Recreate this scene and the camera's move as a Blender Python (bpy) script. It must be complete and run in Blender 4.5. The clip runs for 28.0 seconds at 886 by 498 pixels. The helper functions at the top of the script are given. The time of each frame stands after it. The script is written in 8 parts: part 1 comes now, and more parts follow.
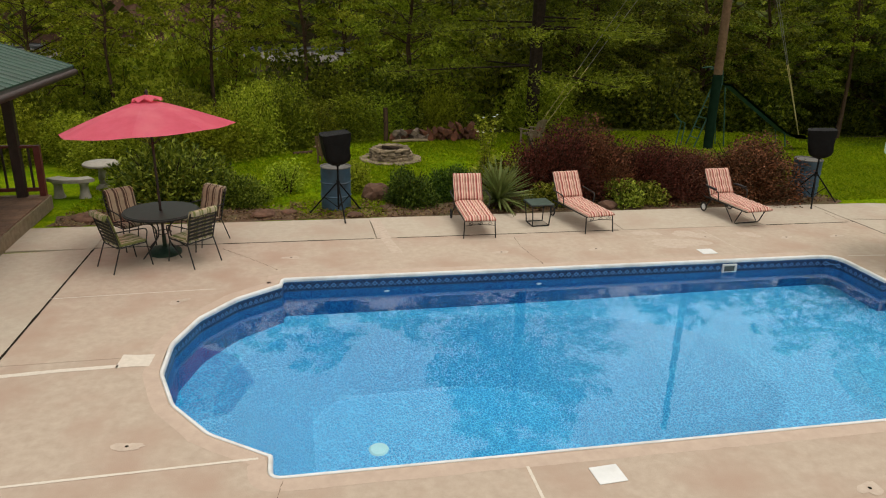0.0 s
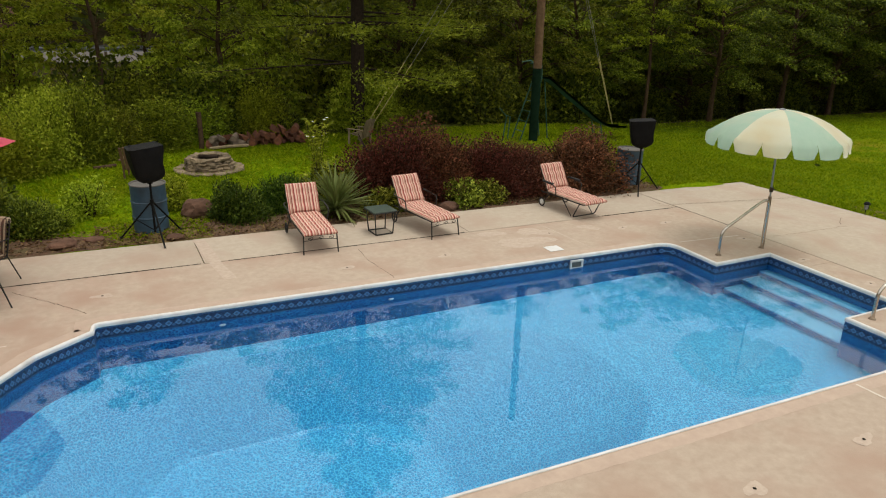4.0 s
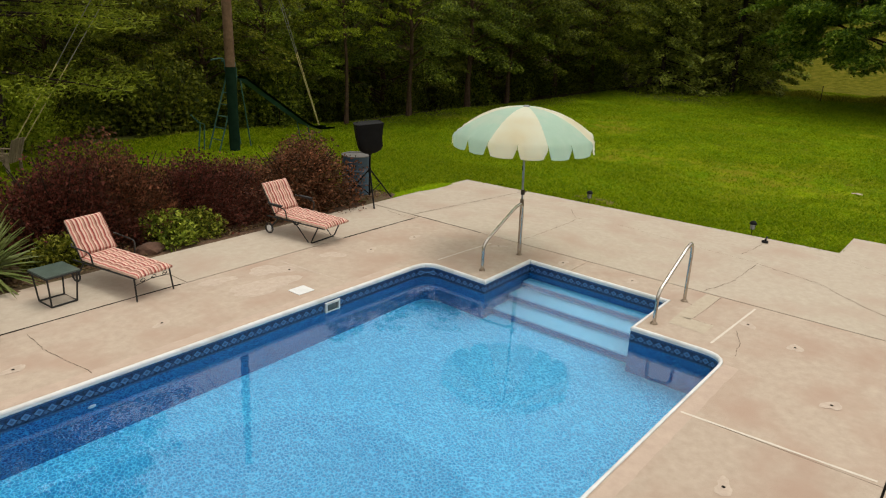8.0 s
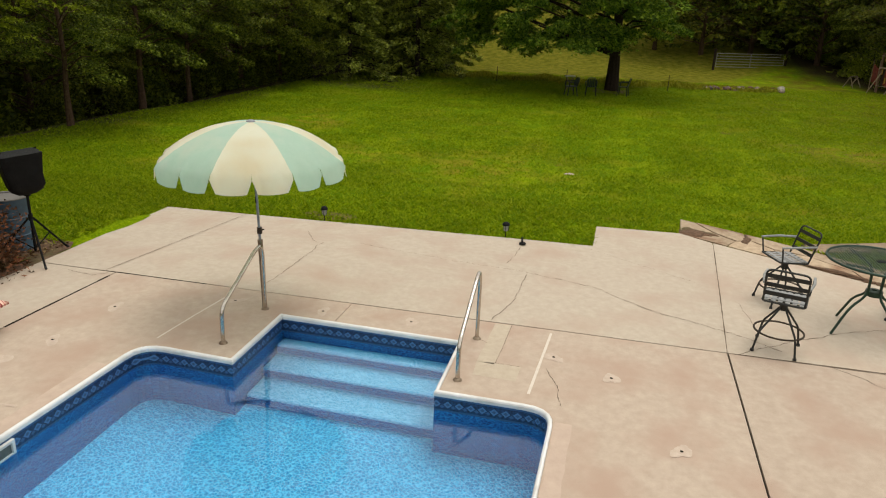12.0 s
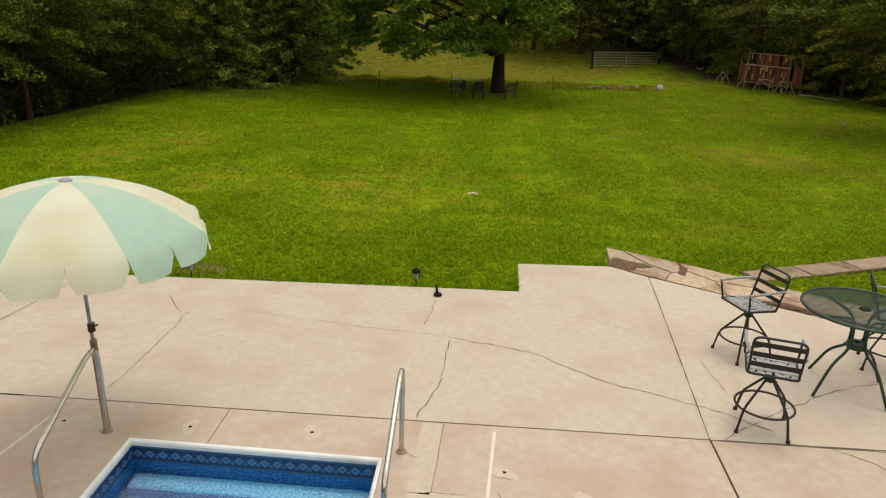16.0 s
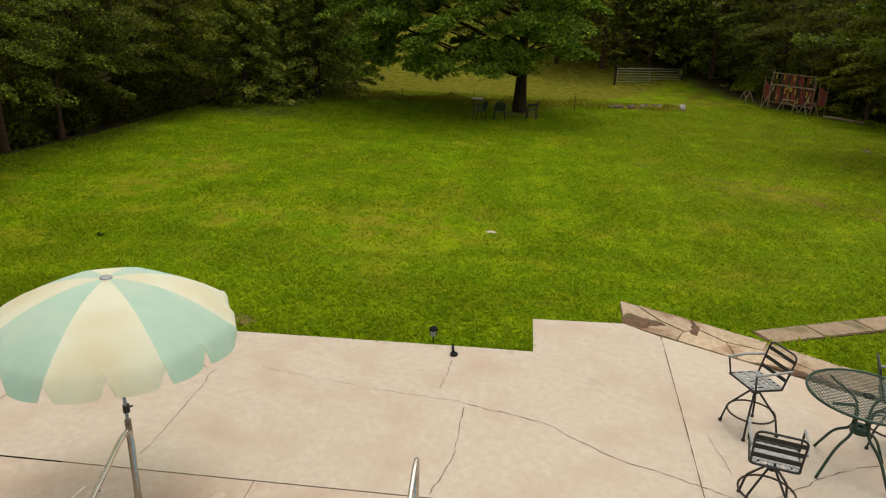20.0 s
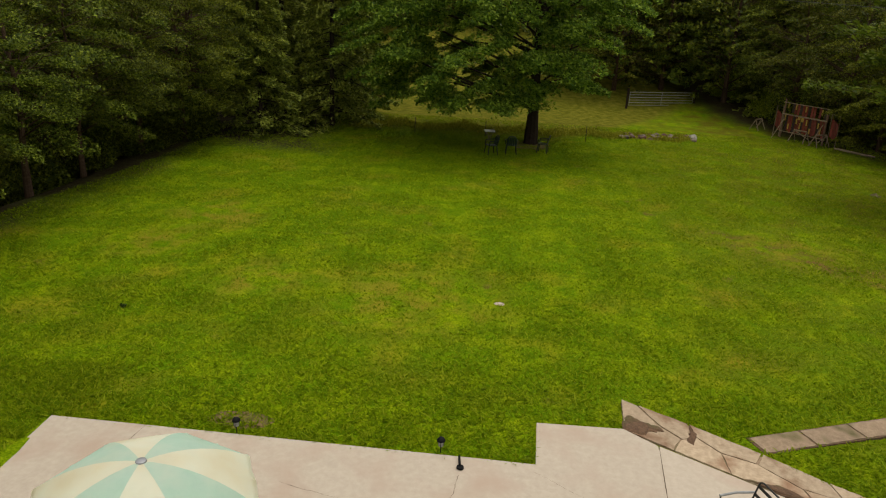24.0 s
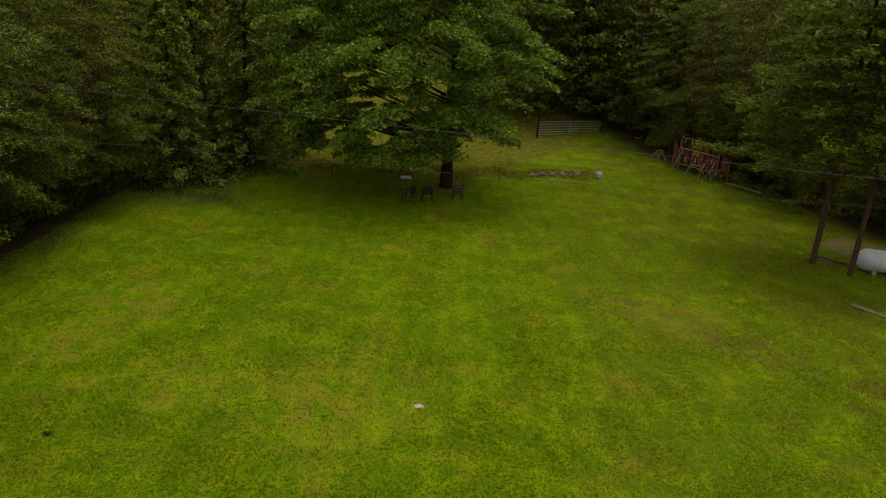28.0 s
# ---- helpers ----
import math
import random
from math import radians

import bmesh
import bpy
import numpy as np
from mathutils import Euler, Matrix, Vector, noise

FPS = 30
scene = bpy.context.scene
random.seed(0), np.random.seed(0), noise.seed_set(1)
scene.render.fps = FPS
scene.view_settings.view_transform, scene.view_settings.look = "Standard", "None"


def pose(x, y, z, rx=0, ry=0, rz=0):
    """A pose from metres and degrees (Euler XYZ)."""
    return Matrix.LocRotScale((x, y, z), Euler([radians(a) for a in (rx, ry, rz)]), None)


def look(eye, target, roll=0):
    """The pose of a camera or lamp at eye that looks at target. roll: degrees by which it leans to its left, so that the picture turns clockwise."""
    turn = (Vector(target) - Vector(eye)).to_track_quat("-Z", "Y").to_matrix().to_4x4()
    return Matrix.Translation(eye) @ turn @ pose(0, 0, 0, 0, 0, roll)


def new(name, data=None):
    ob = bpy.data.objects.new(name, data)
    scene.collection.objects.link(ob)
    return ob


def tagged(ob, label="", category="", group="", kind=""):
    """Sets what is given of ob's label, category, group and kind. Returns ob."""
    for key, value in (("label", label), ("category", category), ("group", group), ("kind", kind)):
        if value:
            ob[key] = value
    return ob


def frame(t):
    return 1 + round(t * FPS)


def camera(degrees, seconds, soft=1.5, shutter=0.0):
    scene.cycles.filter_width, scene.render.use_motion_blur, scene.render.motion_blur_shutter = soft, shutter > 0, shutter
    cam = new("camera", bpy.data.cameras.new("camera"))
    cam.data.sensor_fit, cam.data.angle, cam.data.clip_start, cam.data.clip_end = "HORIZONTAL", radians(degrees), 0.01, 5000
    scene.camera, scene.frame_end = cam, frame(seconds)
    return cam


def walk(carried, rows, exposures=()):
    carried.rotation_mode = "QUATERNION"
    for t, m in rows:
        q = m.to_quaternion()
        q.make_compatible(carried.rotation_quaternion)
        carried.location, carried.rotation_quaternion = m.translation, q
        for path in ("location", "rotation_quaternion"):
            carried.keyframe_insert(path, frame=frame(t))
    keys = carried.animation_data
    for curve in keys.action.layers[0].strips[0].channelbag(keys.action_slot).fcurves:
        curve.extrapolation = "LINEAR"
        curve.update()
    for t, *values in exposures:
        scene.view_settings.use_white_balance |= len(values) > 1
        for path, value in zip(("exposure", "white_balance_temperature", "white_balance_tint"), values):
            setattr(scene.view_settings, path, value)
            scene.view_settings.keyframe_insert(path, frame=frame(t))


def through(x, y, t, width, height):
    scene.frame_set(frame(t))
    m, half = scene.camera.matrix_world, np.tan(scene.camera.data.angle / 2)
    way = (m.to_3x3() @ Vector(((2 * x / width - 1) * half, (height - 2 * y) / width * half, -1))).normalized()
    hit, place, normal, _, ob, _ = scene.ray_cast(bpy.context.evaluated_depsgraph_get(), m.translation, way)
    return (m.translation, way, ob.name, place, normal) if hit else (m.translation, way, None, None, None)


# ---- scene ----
cam = camera(63.4, 28.0, soft=1.1)
PATH = [
    (0, (-10.29, -9.039, 3.938), (-9.894, -7.193, 3.279), 1.5),
    (0.5, (-10.314, -8.958, 3.935), (-9.865, -7.124, 3.277), 1.6),
    (1, (-10.319, -8.865, 3.926), (-9.813, -7.046, 3.268), 1.5),
    (1.5, (-10.337, -8.788, 3.924), (-9.756, -6.991, 3.265), 1.5),
    (2, (-10.342, -8.671, 3.932), (-9.68, -6.902, 3.273), 1.5),
    (2.5, (-10.367, -8.596, 4.017), (-9.642, -6.855, 3.35), 1.7),
    (3, (-10.4, -8.379, 3.966), (-9.619, -6.661, 3.305), 1.8),
    (3.5, (-10.35, -8.266, 3.941), (-9.538, -6.562, 3.282), 1.7),
    (5.5, (-10.08, -7.299, 3.888), (-9.033, -5.726, 3.231), 2.1),
    (6, (-9.918, -6.998, 3.865), (-8.775, -5.493, 3.211), 2.1),
    (6.5, (-9.815, -6.648, 3.841), (-8.572, -5.223, 3.189), 2.2),
    (7, (-9.71, -6.366, 3.822), (-8.38, -5.021, 3.173), 2.3),
    (7.5, (-9.616, -6.086, 3.784), (-8.203, -4.827, 3.138), 2.4),
    (8, (-9.469, -5.833, 3.77), (-7.978, -4.665, 3.127), 2.5),
    (8.5, (-9.325, -5.573, 3.752), (-7.753, -4.517, 3.109), 2.4),
    (9, (-9.182, -5.335, 3.764), (-7.542, -4.388, 3.119), 2.5),
    (9.5, (-9.01, -5.107, 3.772), (-7.321, -4.252, 3.126), 2.5),
    (10, (-8.774, -4.928, 3.743), (-7.05, -4.144, 3.101), 2.3),
    (10.5, (-8.541, -4.708, 3.734), (-6.773, -4.027, 3.093), 2.2),
    (11, (-8.267, -4.523, 3.752), (-6.467, -3.935, 3.107), 2.1),
    (11.5, (-7.988, -4.283, 3.75), (-6.163, -3.781, 3.105), 2.2),
    (12, (-7.687, -4.099, 3.745), (-5.843, -3.668, 3.1), 2.3),
    (12.5, (-7.4, -3.961, 3.772), (-5.539, -3.617, 3.124), 2.1),
    (13, (-7.11, -3.833, 3.777), (-5.235, -3.572, 3.131), 2.0),
    (13.5, (-6.822, -3.684, 3.795), (-4.94, -3.461, 3.155), 2.2),
    (15.5, (-5.685, -3.442, 3.827), (-3.792, -3.331, 3.19), 1.9),
    (16, (-5.587, -3.438, 3.814), (-3.695, -3.317, 3.179), 2.0),
    (16.5, (-5.559, -3.454, 3.815), (-3.667, -3.323, 3.18), 2.0),
    (17, (-5.57, -3.465, 3.91), (-3.678, -3.325, 3.277), 2.0),
    (17.5, (-5.58, -3.455, 3.956), (-3.689, -3.308, 3.322), 2.1),
    (18, (-5.595, -3.458, 4.047), (-3.704, -3.304, 3.413), 2.2),
    (18.5, (-5.597, -3.462, 4.206), (-3.707, -3.301, 3.573), 2.3),
    (19, (-5.601, -3.462, 4.368), (-3.711, -3.294, 3.737), 2.3),
    (19.5, (-5.605, -3.446, 4.587), (-3.715, -3.273, 3.955), 2.4),
    (20, (-5.632, -3.444, 4.73), (-3.743, -3.267, 4.098), 2.5),
    (20.5, (-5.646, -3.441, 4.935), (-3.758, -3.259, 4.301), 2.5),
    (21, (-5.633, -3.424, 5.273), (-3.746, -3.239, 4.637), 2.7),
    (21.5, (-5.646, -3.428, 5.491), (-3.759, -3.237, 4.855), 2.7),
    (23.5, (-5.547, -3.39, 6.28), (-3.663, -3.186, 5.639), 2.9),
    (24, (-5.56, -3.375, 6.669), (-3.677, -3.168, 6.026), 3.0),
    (24.5, (-5.581, -3.364, 7.148), (-3.699, -3.154, 6.505), 3.0),
    (25, (-5.61, -3.374, 7.55), (-3.729, -3.163, 6.905), 3.0),
    (25.5, (-5.597, -3.34, 7.981), (-3.717, -3.128, 7.332), 3.2),
    (26, (-5.648, -3.367, 8.549), (-3.77, -3.151, 7.895), 3.3),
    (26.5, (-5.624, -3.316, 9.027), (-3.748, -3.1, 8.369), 3.5),
    (27, (-5.603, -3.335, 9.367), (-3.724, -3.15, 8.708), 3.5),
    (27.5, (-5.599, -3.388, 9.494), (-3.71, -3.382, 8.839), 3.5),
    (28, (-5.567, -3.258, 9.968), (-3.679, -3.275, 9.308), 3.7),
]
walk(cam, [(t, look(eye, target, roll)) for t, eye, target, roll in PATH],
     exposures=[(0, 0.0), (8, 0.05), (17, 0.2), (21.5, 0.15), (25, -0.13), (28, -0.3)])

# ---- world and sun: an overcast afternoon ----
world = bpy.data.worlds.new("sky")
scene.world = world
world.use_nodes = True
wn = world.node_tree.nodes
sky = wn.new("ShaderNodeTexSky")
sky.sky_type, sky.sun_disc = "NISHITA", False
sky.sun_elevation, sky.sun_rotation = radians(76), radians(129)
sky.dust_density, sky.air_density = 4.0, 1.0
cloud = wn.new("ShaderNodeTexNoise")
cloud.inputs["Scale"].default_value, cloud.inputs["Detail"].default_value = 2.2, 6.0
cover = wn.new("ShaderNodeMix")
cover.data_type = "RGBA"
greys = wn.new("ShaderNodeValToRGB")
greys.color_ramp.elements[0].position, greys.color_ramp.elements[0].color = 0.35, (7.6, 7.3, 6.8, 1)
greys.color_ramp.elements[1].position, greys.color_ramp.elements[1].color = 0.7, (12.2, 11.7, 10.7, 1)
wl = world.node_tree.links
wl.new(cloud.outputs["Fac"], greys.inputs["Fac"])
wl.new(sky.outputs["Color"], cover.inputs["A"])
wl.new(greys.outputs["Color"], cover.inputs["B"])
cover.inputs["Factor"].default_value = 0.8
wl.new(cover.outputs["Result"], wn["Background"].inputs["Color"])
wn["Background"].inputs["Strength"].default_value = 0.124
sun = new("sun", bpy.data.lights.new("sun", "SUN"))
sun.data.energy, sun.data.angle, sun.data.color = 1.35, radians(28), (1.0, 0.95, 0.87)
sun.matrix_world = look((5, -4, 26), (0, 0, 0))

# ---- materials ----


def nodes_of(name):
    m = bpy.data.materials.new(name)
    m.use_nodes = True
    return m, m.node_tree.nodes, m.node_tree.links, m.node_tree.nodes["Principled BSDF"]


def ramp(nodes, stops):
    r = nodes.new("ShaderNodeValToRGB")
    el = r.color_ramp.elements
    while len(el) < len(stops):
        el.new(0.5)
    for e, (p, c) in zip(el, stops):
        e.position, e.color = p, (*c, 1)
    return r


def surf(name, c1, c2, scale=8.0, rough=0.8, bump=0.0, metal=0.0, stain=None, stain_scale=0.8, stain_at=(0.5, 0.7), spec=0.5, fine=None, transmit=0.0, vary=0.0):
    """A surface with grain at one scale, stains at a larger one, and relief; by world place."""
    m, n, l, p = nodes_of(name)
    geo = n.new("ShaderNodeNewGeometry")
    tex = n.new("ShaderNodeTexNoise")
    tex.inputs["Scale"].default_value, tex.inputs["Detail"].default_value, tex.inputs["Roughness"].default_value = scale, 7.0, 0.65
    l.new(geo.outputs["Position"], tex.inputs["Vector"])
    r = ramp(n, [(0.3, c1), (0.7, c2)])
    l.new(tex.outputs["Fac"], r.inputs["Fac"])
    colour = r.outputs["Color"]
    if stain:
        big = n.new("ShaderNodeTexNoise")
        big.inputs["Scale"].default_value, big.inputs["Detail"].default_value = stain_scale, 5.0
        l.new(geo.outputs["Position"], big.inputs["Vector"])
        f = ramp(n, [(stain_at[0], (0, 0, 0)), (stain_at[1], (1, 1, 1))])
        l.new(big.outputs["Fac"], f.inputs["Fac"])
        mix = n.new("ShaderNodeMix")
        mix.data_type = "RGBA"
        l.new(f.outputs["Color"], mix.inputs["Factor"])
        l.new(colour, mix.inputs["A"])
        mix.inputs["B"].default_value = (*stain, 1)
        colour = mix.outputs["Result"]
    if vary:
        info = n.new("ShaderNodeObjectInfo")
        hsv = n.new("ShaderNodeHueSaturation")
        mr = n.new("ShaderNodeMapRange")
        mr.inputs["To Min"].default_value, mr.inputs["To Max"].default_value = 1 - vary, 1 + vary
        l.new(info.outputs["Random"], mr.inputs["Value"])
        l.new(mr.outputs["Result"], hsv.inputs["Value"])
        l.new(colour, hsv.inputs["Color"])
        colour = hsv.outputs["Color"]
    l.new(colour, p.inputs["Base Color"])
    p.inputs["Roughness"].default_value, p.inputs["Metallic"].default_value = rough, metal
    p.inputs["Specular IOR Level"].default_value = spec
    if bump:
        b = n.new("ShaderNodeBump")
        b.inputs["Strength"].default_value, b.inputs["Distance"].default_value = bump, 0.01
        grain = n.new("ShaderNodeTexNoise")
        grain.inputs["Scale"].default_value, grain.inputs["Detail"].default_value = fine or scale * 5, 5.0
        l.new(geo.outputs["Position"], grain.inputs["Vector"])
        l.new(grain.outputs["Fac"], b.inputs["Height"])
        l.new(b.outputs["Normal"], p.inputs["Normal"])
    return m


def leafy(name, dark, mid, light, through=0.45, rough=0.6, gloss=0.12):
    """Leaves: each one its own shade, some light let through."""
    m, n, l, p = nodes_of(name)
    geo, info = n.new("ShaderNodeNewGeometry"), n.new("ShaderNodeObjectInfo")
    r = ramp(n, [(0.0, dark), (0.5, mid), (1.0, light)])
    l.new(geo.outputs["Random Per Island"], r.inputs["Fac"])
    hsv = n.new("ShaderNodeHueSaturation")
    for out, lo, hi in (("Hue", 0.485, 0.515), ("Value", 0.75, 1.2)):
        mr = n.new("ShaderNodeMapRange")
        mr.inputs["To Min"].default_value, mr.inputs["To Max"].default_value = lo, hi
        l.new(info.outputs["Random"], mr.inputs["Value"])
        l.new(mr.outputs["Result"], hsv.inputs[out])
    l.new(r.outputs["Color"], hsv.inputs["Color"])
    l.new(hsv.outputs["Color"], p.inputs["Base Color"])
    p.inputs["Roughness"].default_value, p.inputs["Specular IOR Level"].default_value = rough, gloss
    tr, mix = n.new("ShaderNodeBsdfTranslucent"), n.new("ShaderNodeMixShader")
    l.new(hsv.outputs["Color"], tr.inputs["Color"])
    mix.inputs["Fac"].default_value = through
    l.new(p.outputs["BSDF"], mix.inputs[1])
    l.new(tr.outputs["BSDF"], mix.inputs[2])
    l.new(mix.outputs["Shader"], n["Material Output"].inputs["Surface"])
    return m


M_CONC = surf("old_concrete", (0.375, 0.30, 0.23), (0.455, 0.372, 0.29), 9, 0.95, 0.45, stain=(0.375, 0.272, 0.205), stain_scale=1.3, stain_at=(0.45, 0.70), fine=85, vary=0.05, spec=0.2)
M_CONC_GREY = surf("grey_concrete", (0.40, 0.338, 0.262), (0.468, 0.402, 0.318), 9, 0.95, 0.45, stain=(0.40, 0.308, 0.235), stain_scale=1.1, stain_at=(0.47, 0.74), fine=85, vary=0.05, spec=0.2)
M_JOINT = surf("joint_dirt", (0.008, 0.007, 0.005), (0.024, 0.02, 0.014), 30, 1.0, spec=0.05)
M_CRACK = surf("crack_dirt", (0.05, 0.036, 0.024), (0.18, 0.135, 0.095), 24, 1.0, spec=0.05)
M_PATCH = surf("patch_mortar", (0.53, 0.47, 0.385), (0.63, 0.565, 0.475), 17, 0.9, 0.3)
M_KHAKI = surf("khaki_mortar", (0.39, 0.323, 0.238), (0.46, 0.39, 0.293), 11, 0.9, 0.3, fine=85)
M_RUSTPATCH = surf("rubbed_patch", (0.40, 0.315, 0.245), (0.50, 0.41, 0.325), 13, 0.9, 0.3)
M_BAND = surf("coping_bed", (0.40, 0.305, 0.235), (0.475, 0.37, 0.288), 7, 0.9, 0.3)
M_WHITE = surf("white_coping", (0.60, 0.60, 0.575), (0.70, 0.70, 0.68), 6, 0.45, stain=(0.50, 0.49, 0.455), stain_scale=2.5)
M_BARK = surf("bark", (0.038, 0.023, 0.013), (0.105, 0.066, 0.040), 14, 0.95, 0.9, spec=0.1)
M_BARK_DARK = surf("dark_bark", (0.016, 0.011, 0.008), (0.045, 0.032, 0.023), 14, 0.95, 0.9, spec=0.1)
M_LEAF = leafy("leaves", (0.045, 0.066, 0.003), (0.135, 0.165, 0.009), (0.29, 0.32, 0.023), 0.35)
M_LEAF_LIGHT = leafy("light_leaves", (0.085, 0.125, 0.007), (0.285, 0.35, 0.02), (0.51, 0.56, 0.05), 0.5)
M_LEAF_SUN = leafy("yellow_green_leaves", (0.09, 0.12, 0.006), (0.27, 0.315, 0.015), (0.46, 0.50, 0.04), 0.5)
M_LEAF_DARK = leafy("dark_leaves", (0.026, 0.040, 0.003), (0.078, 0.097, 0.007), (0.22, 0.24, 0.017), 0.3)
M_NEEDLE = leafy("spruce_needles", (0.055, 0.08, 0.01), (0.19, 0.225, 0.026), (0.38, 0.43, 0.055), 0.25)
M_PINE = leafy("pine_needles", (0.085, 0.11, 0.01), (0.185, 0.22, 0.016), (0.32, 0.35, 0.03), 0.45)
M_PINE_DARK = leafy("dark_pine_needles", (0.045, 0.07, 0.005), (0.105, 0.14, 0.01), (0.19, 0.23, 0.018), 0.4)
M_SHADE = leafy("shade_tree_leaves", (0.035, 0.066, 0.006), (0.115, 0.172, 0.014), (0.28, 0.34, 0.03), 0.4)


DRY = ((10.9, -1.0, 3.2), (11.6, 3.4, 1.8), (17.3, 6.9, 2.4), (13.8, 7.6, 2.0), (18.5, -12.0, 3.0))


def lawn_material():
    m, n, l, p = nodes_of("lawn_ground")
    geo = n.new("ShaderNodeNewGeometry")

    def tex(scale, detail=6.0):
        t = n.new("ShaderNodeTexNoise")
        t.inputs["Scale"].default_value, t.inputs["Detail"].default_value = scale, detail
        l.new(geo.outputs["Position"], t.inputs["Vector"])
        return t.outputs["Fac"]

    def mixed(fac, a, b):
        x = n.new("ShaderNodeMix")
        x.data_type = "RGBA"
        l.new(fac, x.inputs["Factor"])
        l.new(a, x.inputs["A"])
        l.new(b, x.inputs["B"])
        return x.outputs["Result"]

    def masked(fac, lo, hi):
        r = ramp(n, [(lo, (0, 0, 0)), (hi, (1, 1, 1))])
        l.new(fac, r.inputs["Fac"])
        return r.outputs["Color"]

    green = ramp(n, [(0.30, (0.075, 0.132, 0.001)), (0.5, (0.138, 0.212, 0.002)), (0.70, (0.235, 0.295, 0.007))])
    l.new(tex(26, 8.0), green.inputs["Fac"])
    dry = ramp(n, [(0.3, (0.15, 0.15, 0.006)), (0.7, (0.26, 0.225, 0.02))])
    l.new(tex(40), dry.inputs["Fac"])
    c = mixed(masked(tex(0.42, 12.0), 0.54, 0.76), green.outputs["Color"], dry.outputs["Color"])
    clump, thick = n.new("ShaderNodeMix"), ramp(n, [(0.33, (0.80, 0.87, 0.80)), (0.66, (1.14, 1.10, 1.0))])
    clump.data_type, clump.blend_type = "RGBA", "MULTIPLY"
    clump.inputs["Factor"].default_value = 1.0
    l.new(tex(4.5, 8.0), thick.inputs["Fac"])
    l.new(c, clump.inputs["A"])
    l.new(thick.outputs["Color"], clump.inputs["B"])
    c = clump.outputs["Result"]
    # stripes left by the mower, and thick green spots
    sep = n.new("ShaderNodeSeparateXYZ")
    l.new(geo.outputs["Position"], sep.inputs["Vector"])
    stripe = n.new("ShaderNodeTexWave")
    stripe.bands_direction = "Y"
    stripe.inputs["Scale"].default_value, stripe.inputs["Distortion"].default_value, stripe.inputs["Detail"].default_value = 0.40, 2.2, 3.0
    l.new(geo.outputs["Position"], stripe.inputs["Vector"])
    for fac, lo, hi in ((stripe.outputs["Fac"], (0.93, 0.95, 0.93), (1.06, 1.04, 1.0)), (masked(tex(1.1, 9.0), 0.42, 0.60), (0.78, 0.88, 0.78), (1.14, 1.08, 1.0))):
        r, x = ramp(n, [(0.2, lo), (0.8, hi)]), n.new("ShaderNodeMix")
        x.data_type, x.blend_type = "RGBA", "MULTIPLY"
        x.inputs["Factor"].default_value = 1.0
        l.new(fac, r.inputs["Fac"])
        l.new(c, x.inputs["A"])
        l.new(r.outputs["Color"], x.inputs["B"])
        c = x.outputs["Result"]
    # dry, thin spots in the middle of the lawn and by the trees
    for cx, cy, rad in DRY:
        away, spot = n.new("ShaderNodeVectorMath"), n.new("ShaderNodeMapRange")
        away.operation = "DISTANCE"
        l.new(geo.outputs["Position"], away.inputs[0])
        away.inputs[1].default_value = (cx, cy, -0.3)
        spot.inputs["From Min"].default_value, spot.inputs["From Max"].default_value = rad, rad * 0.3
        l.new(away.outputs["Value"], spot.inputs["Value"])
        weak = n.new("ShaderNodeMath")
        weak.operation = "MULTIPLY"
        l.new(spot.outputs["Result"], weak.inputs[0])
        l.new(masked(tex(1.4, 9.0), 0.42, 0.62), weak.inputs[1])
        c = mixed(weak.outputs["Value"], c, dry.outputs["Color"])
    # thin, dry grass towards the pines, coloured darker to dim that side too
    south = n.new("ShaderNodeMapRange")
    south.inputs["From Min"].default_value, south.inputs["From Max"].default_value = -5.0, -16.0
    l.new(sep.outputs["Y"], south.inputs["Value"])
    thin, poor_dimmed = n.new("ShaderNodeMath"), ramp(n, [(0.3, (0.065, 0.072, 0.003)), (0.7, (0.155, 0.135, 0.014))])
    thin.operation = "MULTIPLY"
    l.new(south.outputs["Result"], thin.inputs[0])
    l.new(masked(tex(0.8, 9.0), 0.36, 0.66), thin.inputs[1])
    l.new(tex(22, 6.0), poor_dimmed.inputs["Fac"])
    c = mixed(thin.outputs["Value"], c, poor_dimmed.outputs["Color"])
    # the field beyond the yard is dry and uncut
    far = n.new("ShaderNodeMath")
    far.operation = "MULTIPLY_ADD"
    far.inputs[1].default_value = 3.0
    l.new(tex(0.6), far.inputs[0])
    east, south = n.new("ShaderNodeMath"), n.new("ShaderNodeMath")
    south.operation, east.operation = "MINIMUM", "MULTIPLY_ADD"
    l.new(sep.outputs["Y"], south.inputs[0])
    south.inputs[1].default_value = -5.0
    l.new(south.outputs["Value"], east.inputs[0])
    east.inputs[1].default_value = 1.6
    l.new(sep.outputs["X"], east.inputs[2])
    l.new(east.outputs["Value"], far.inputs[2])
    field = ramp(n, [(0.30, (0.075, 0.082, 0.006)), (0.5, (0.125, 0.124, 0.011)), (0.70, (0.18, 0.155, 0.02))])
    l.new(tex(2.2, 14.0), field.inputs["Fac"])
    edge = n.new("ShaderNodeMapRange")
    edge.inputs["From Min"].default_value, edge.inputs["From Max"].default_value = 29.8, 32.0
    l.new(far.outputs["Value"], edge.inputs["Value"])
    c = mixed(edge.outputs["Result"], c, field.outputs["Color"])
    # leaf litter under the trees, its dark tone also painting their shade
    litter_and_shade = ramp(n, [(0.3, (0.018, 0.014, 0.007)), (0.55, (0.045, 0.036, 0.016)), (0.75, (0.05, 0.065, 0.012))])
    l.new(tex(9, 8.0), litter_and_shade.inputs["Fac"])

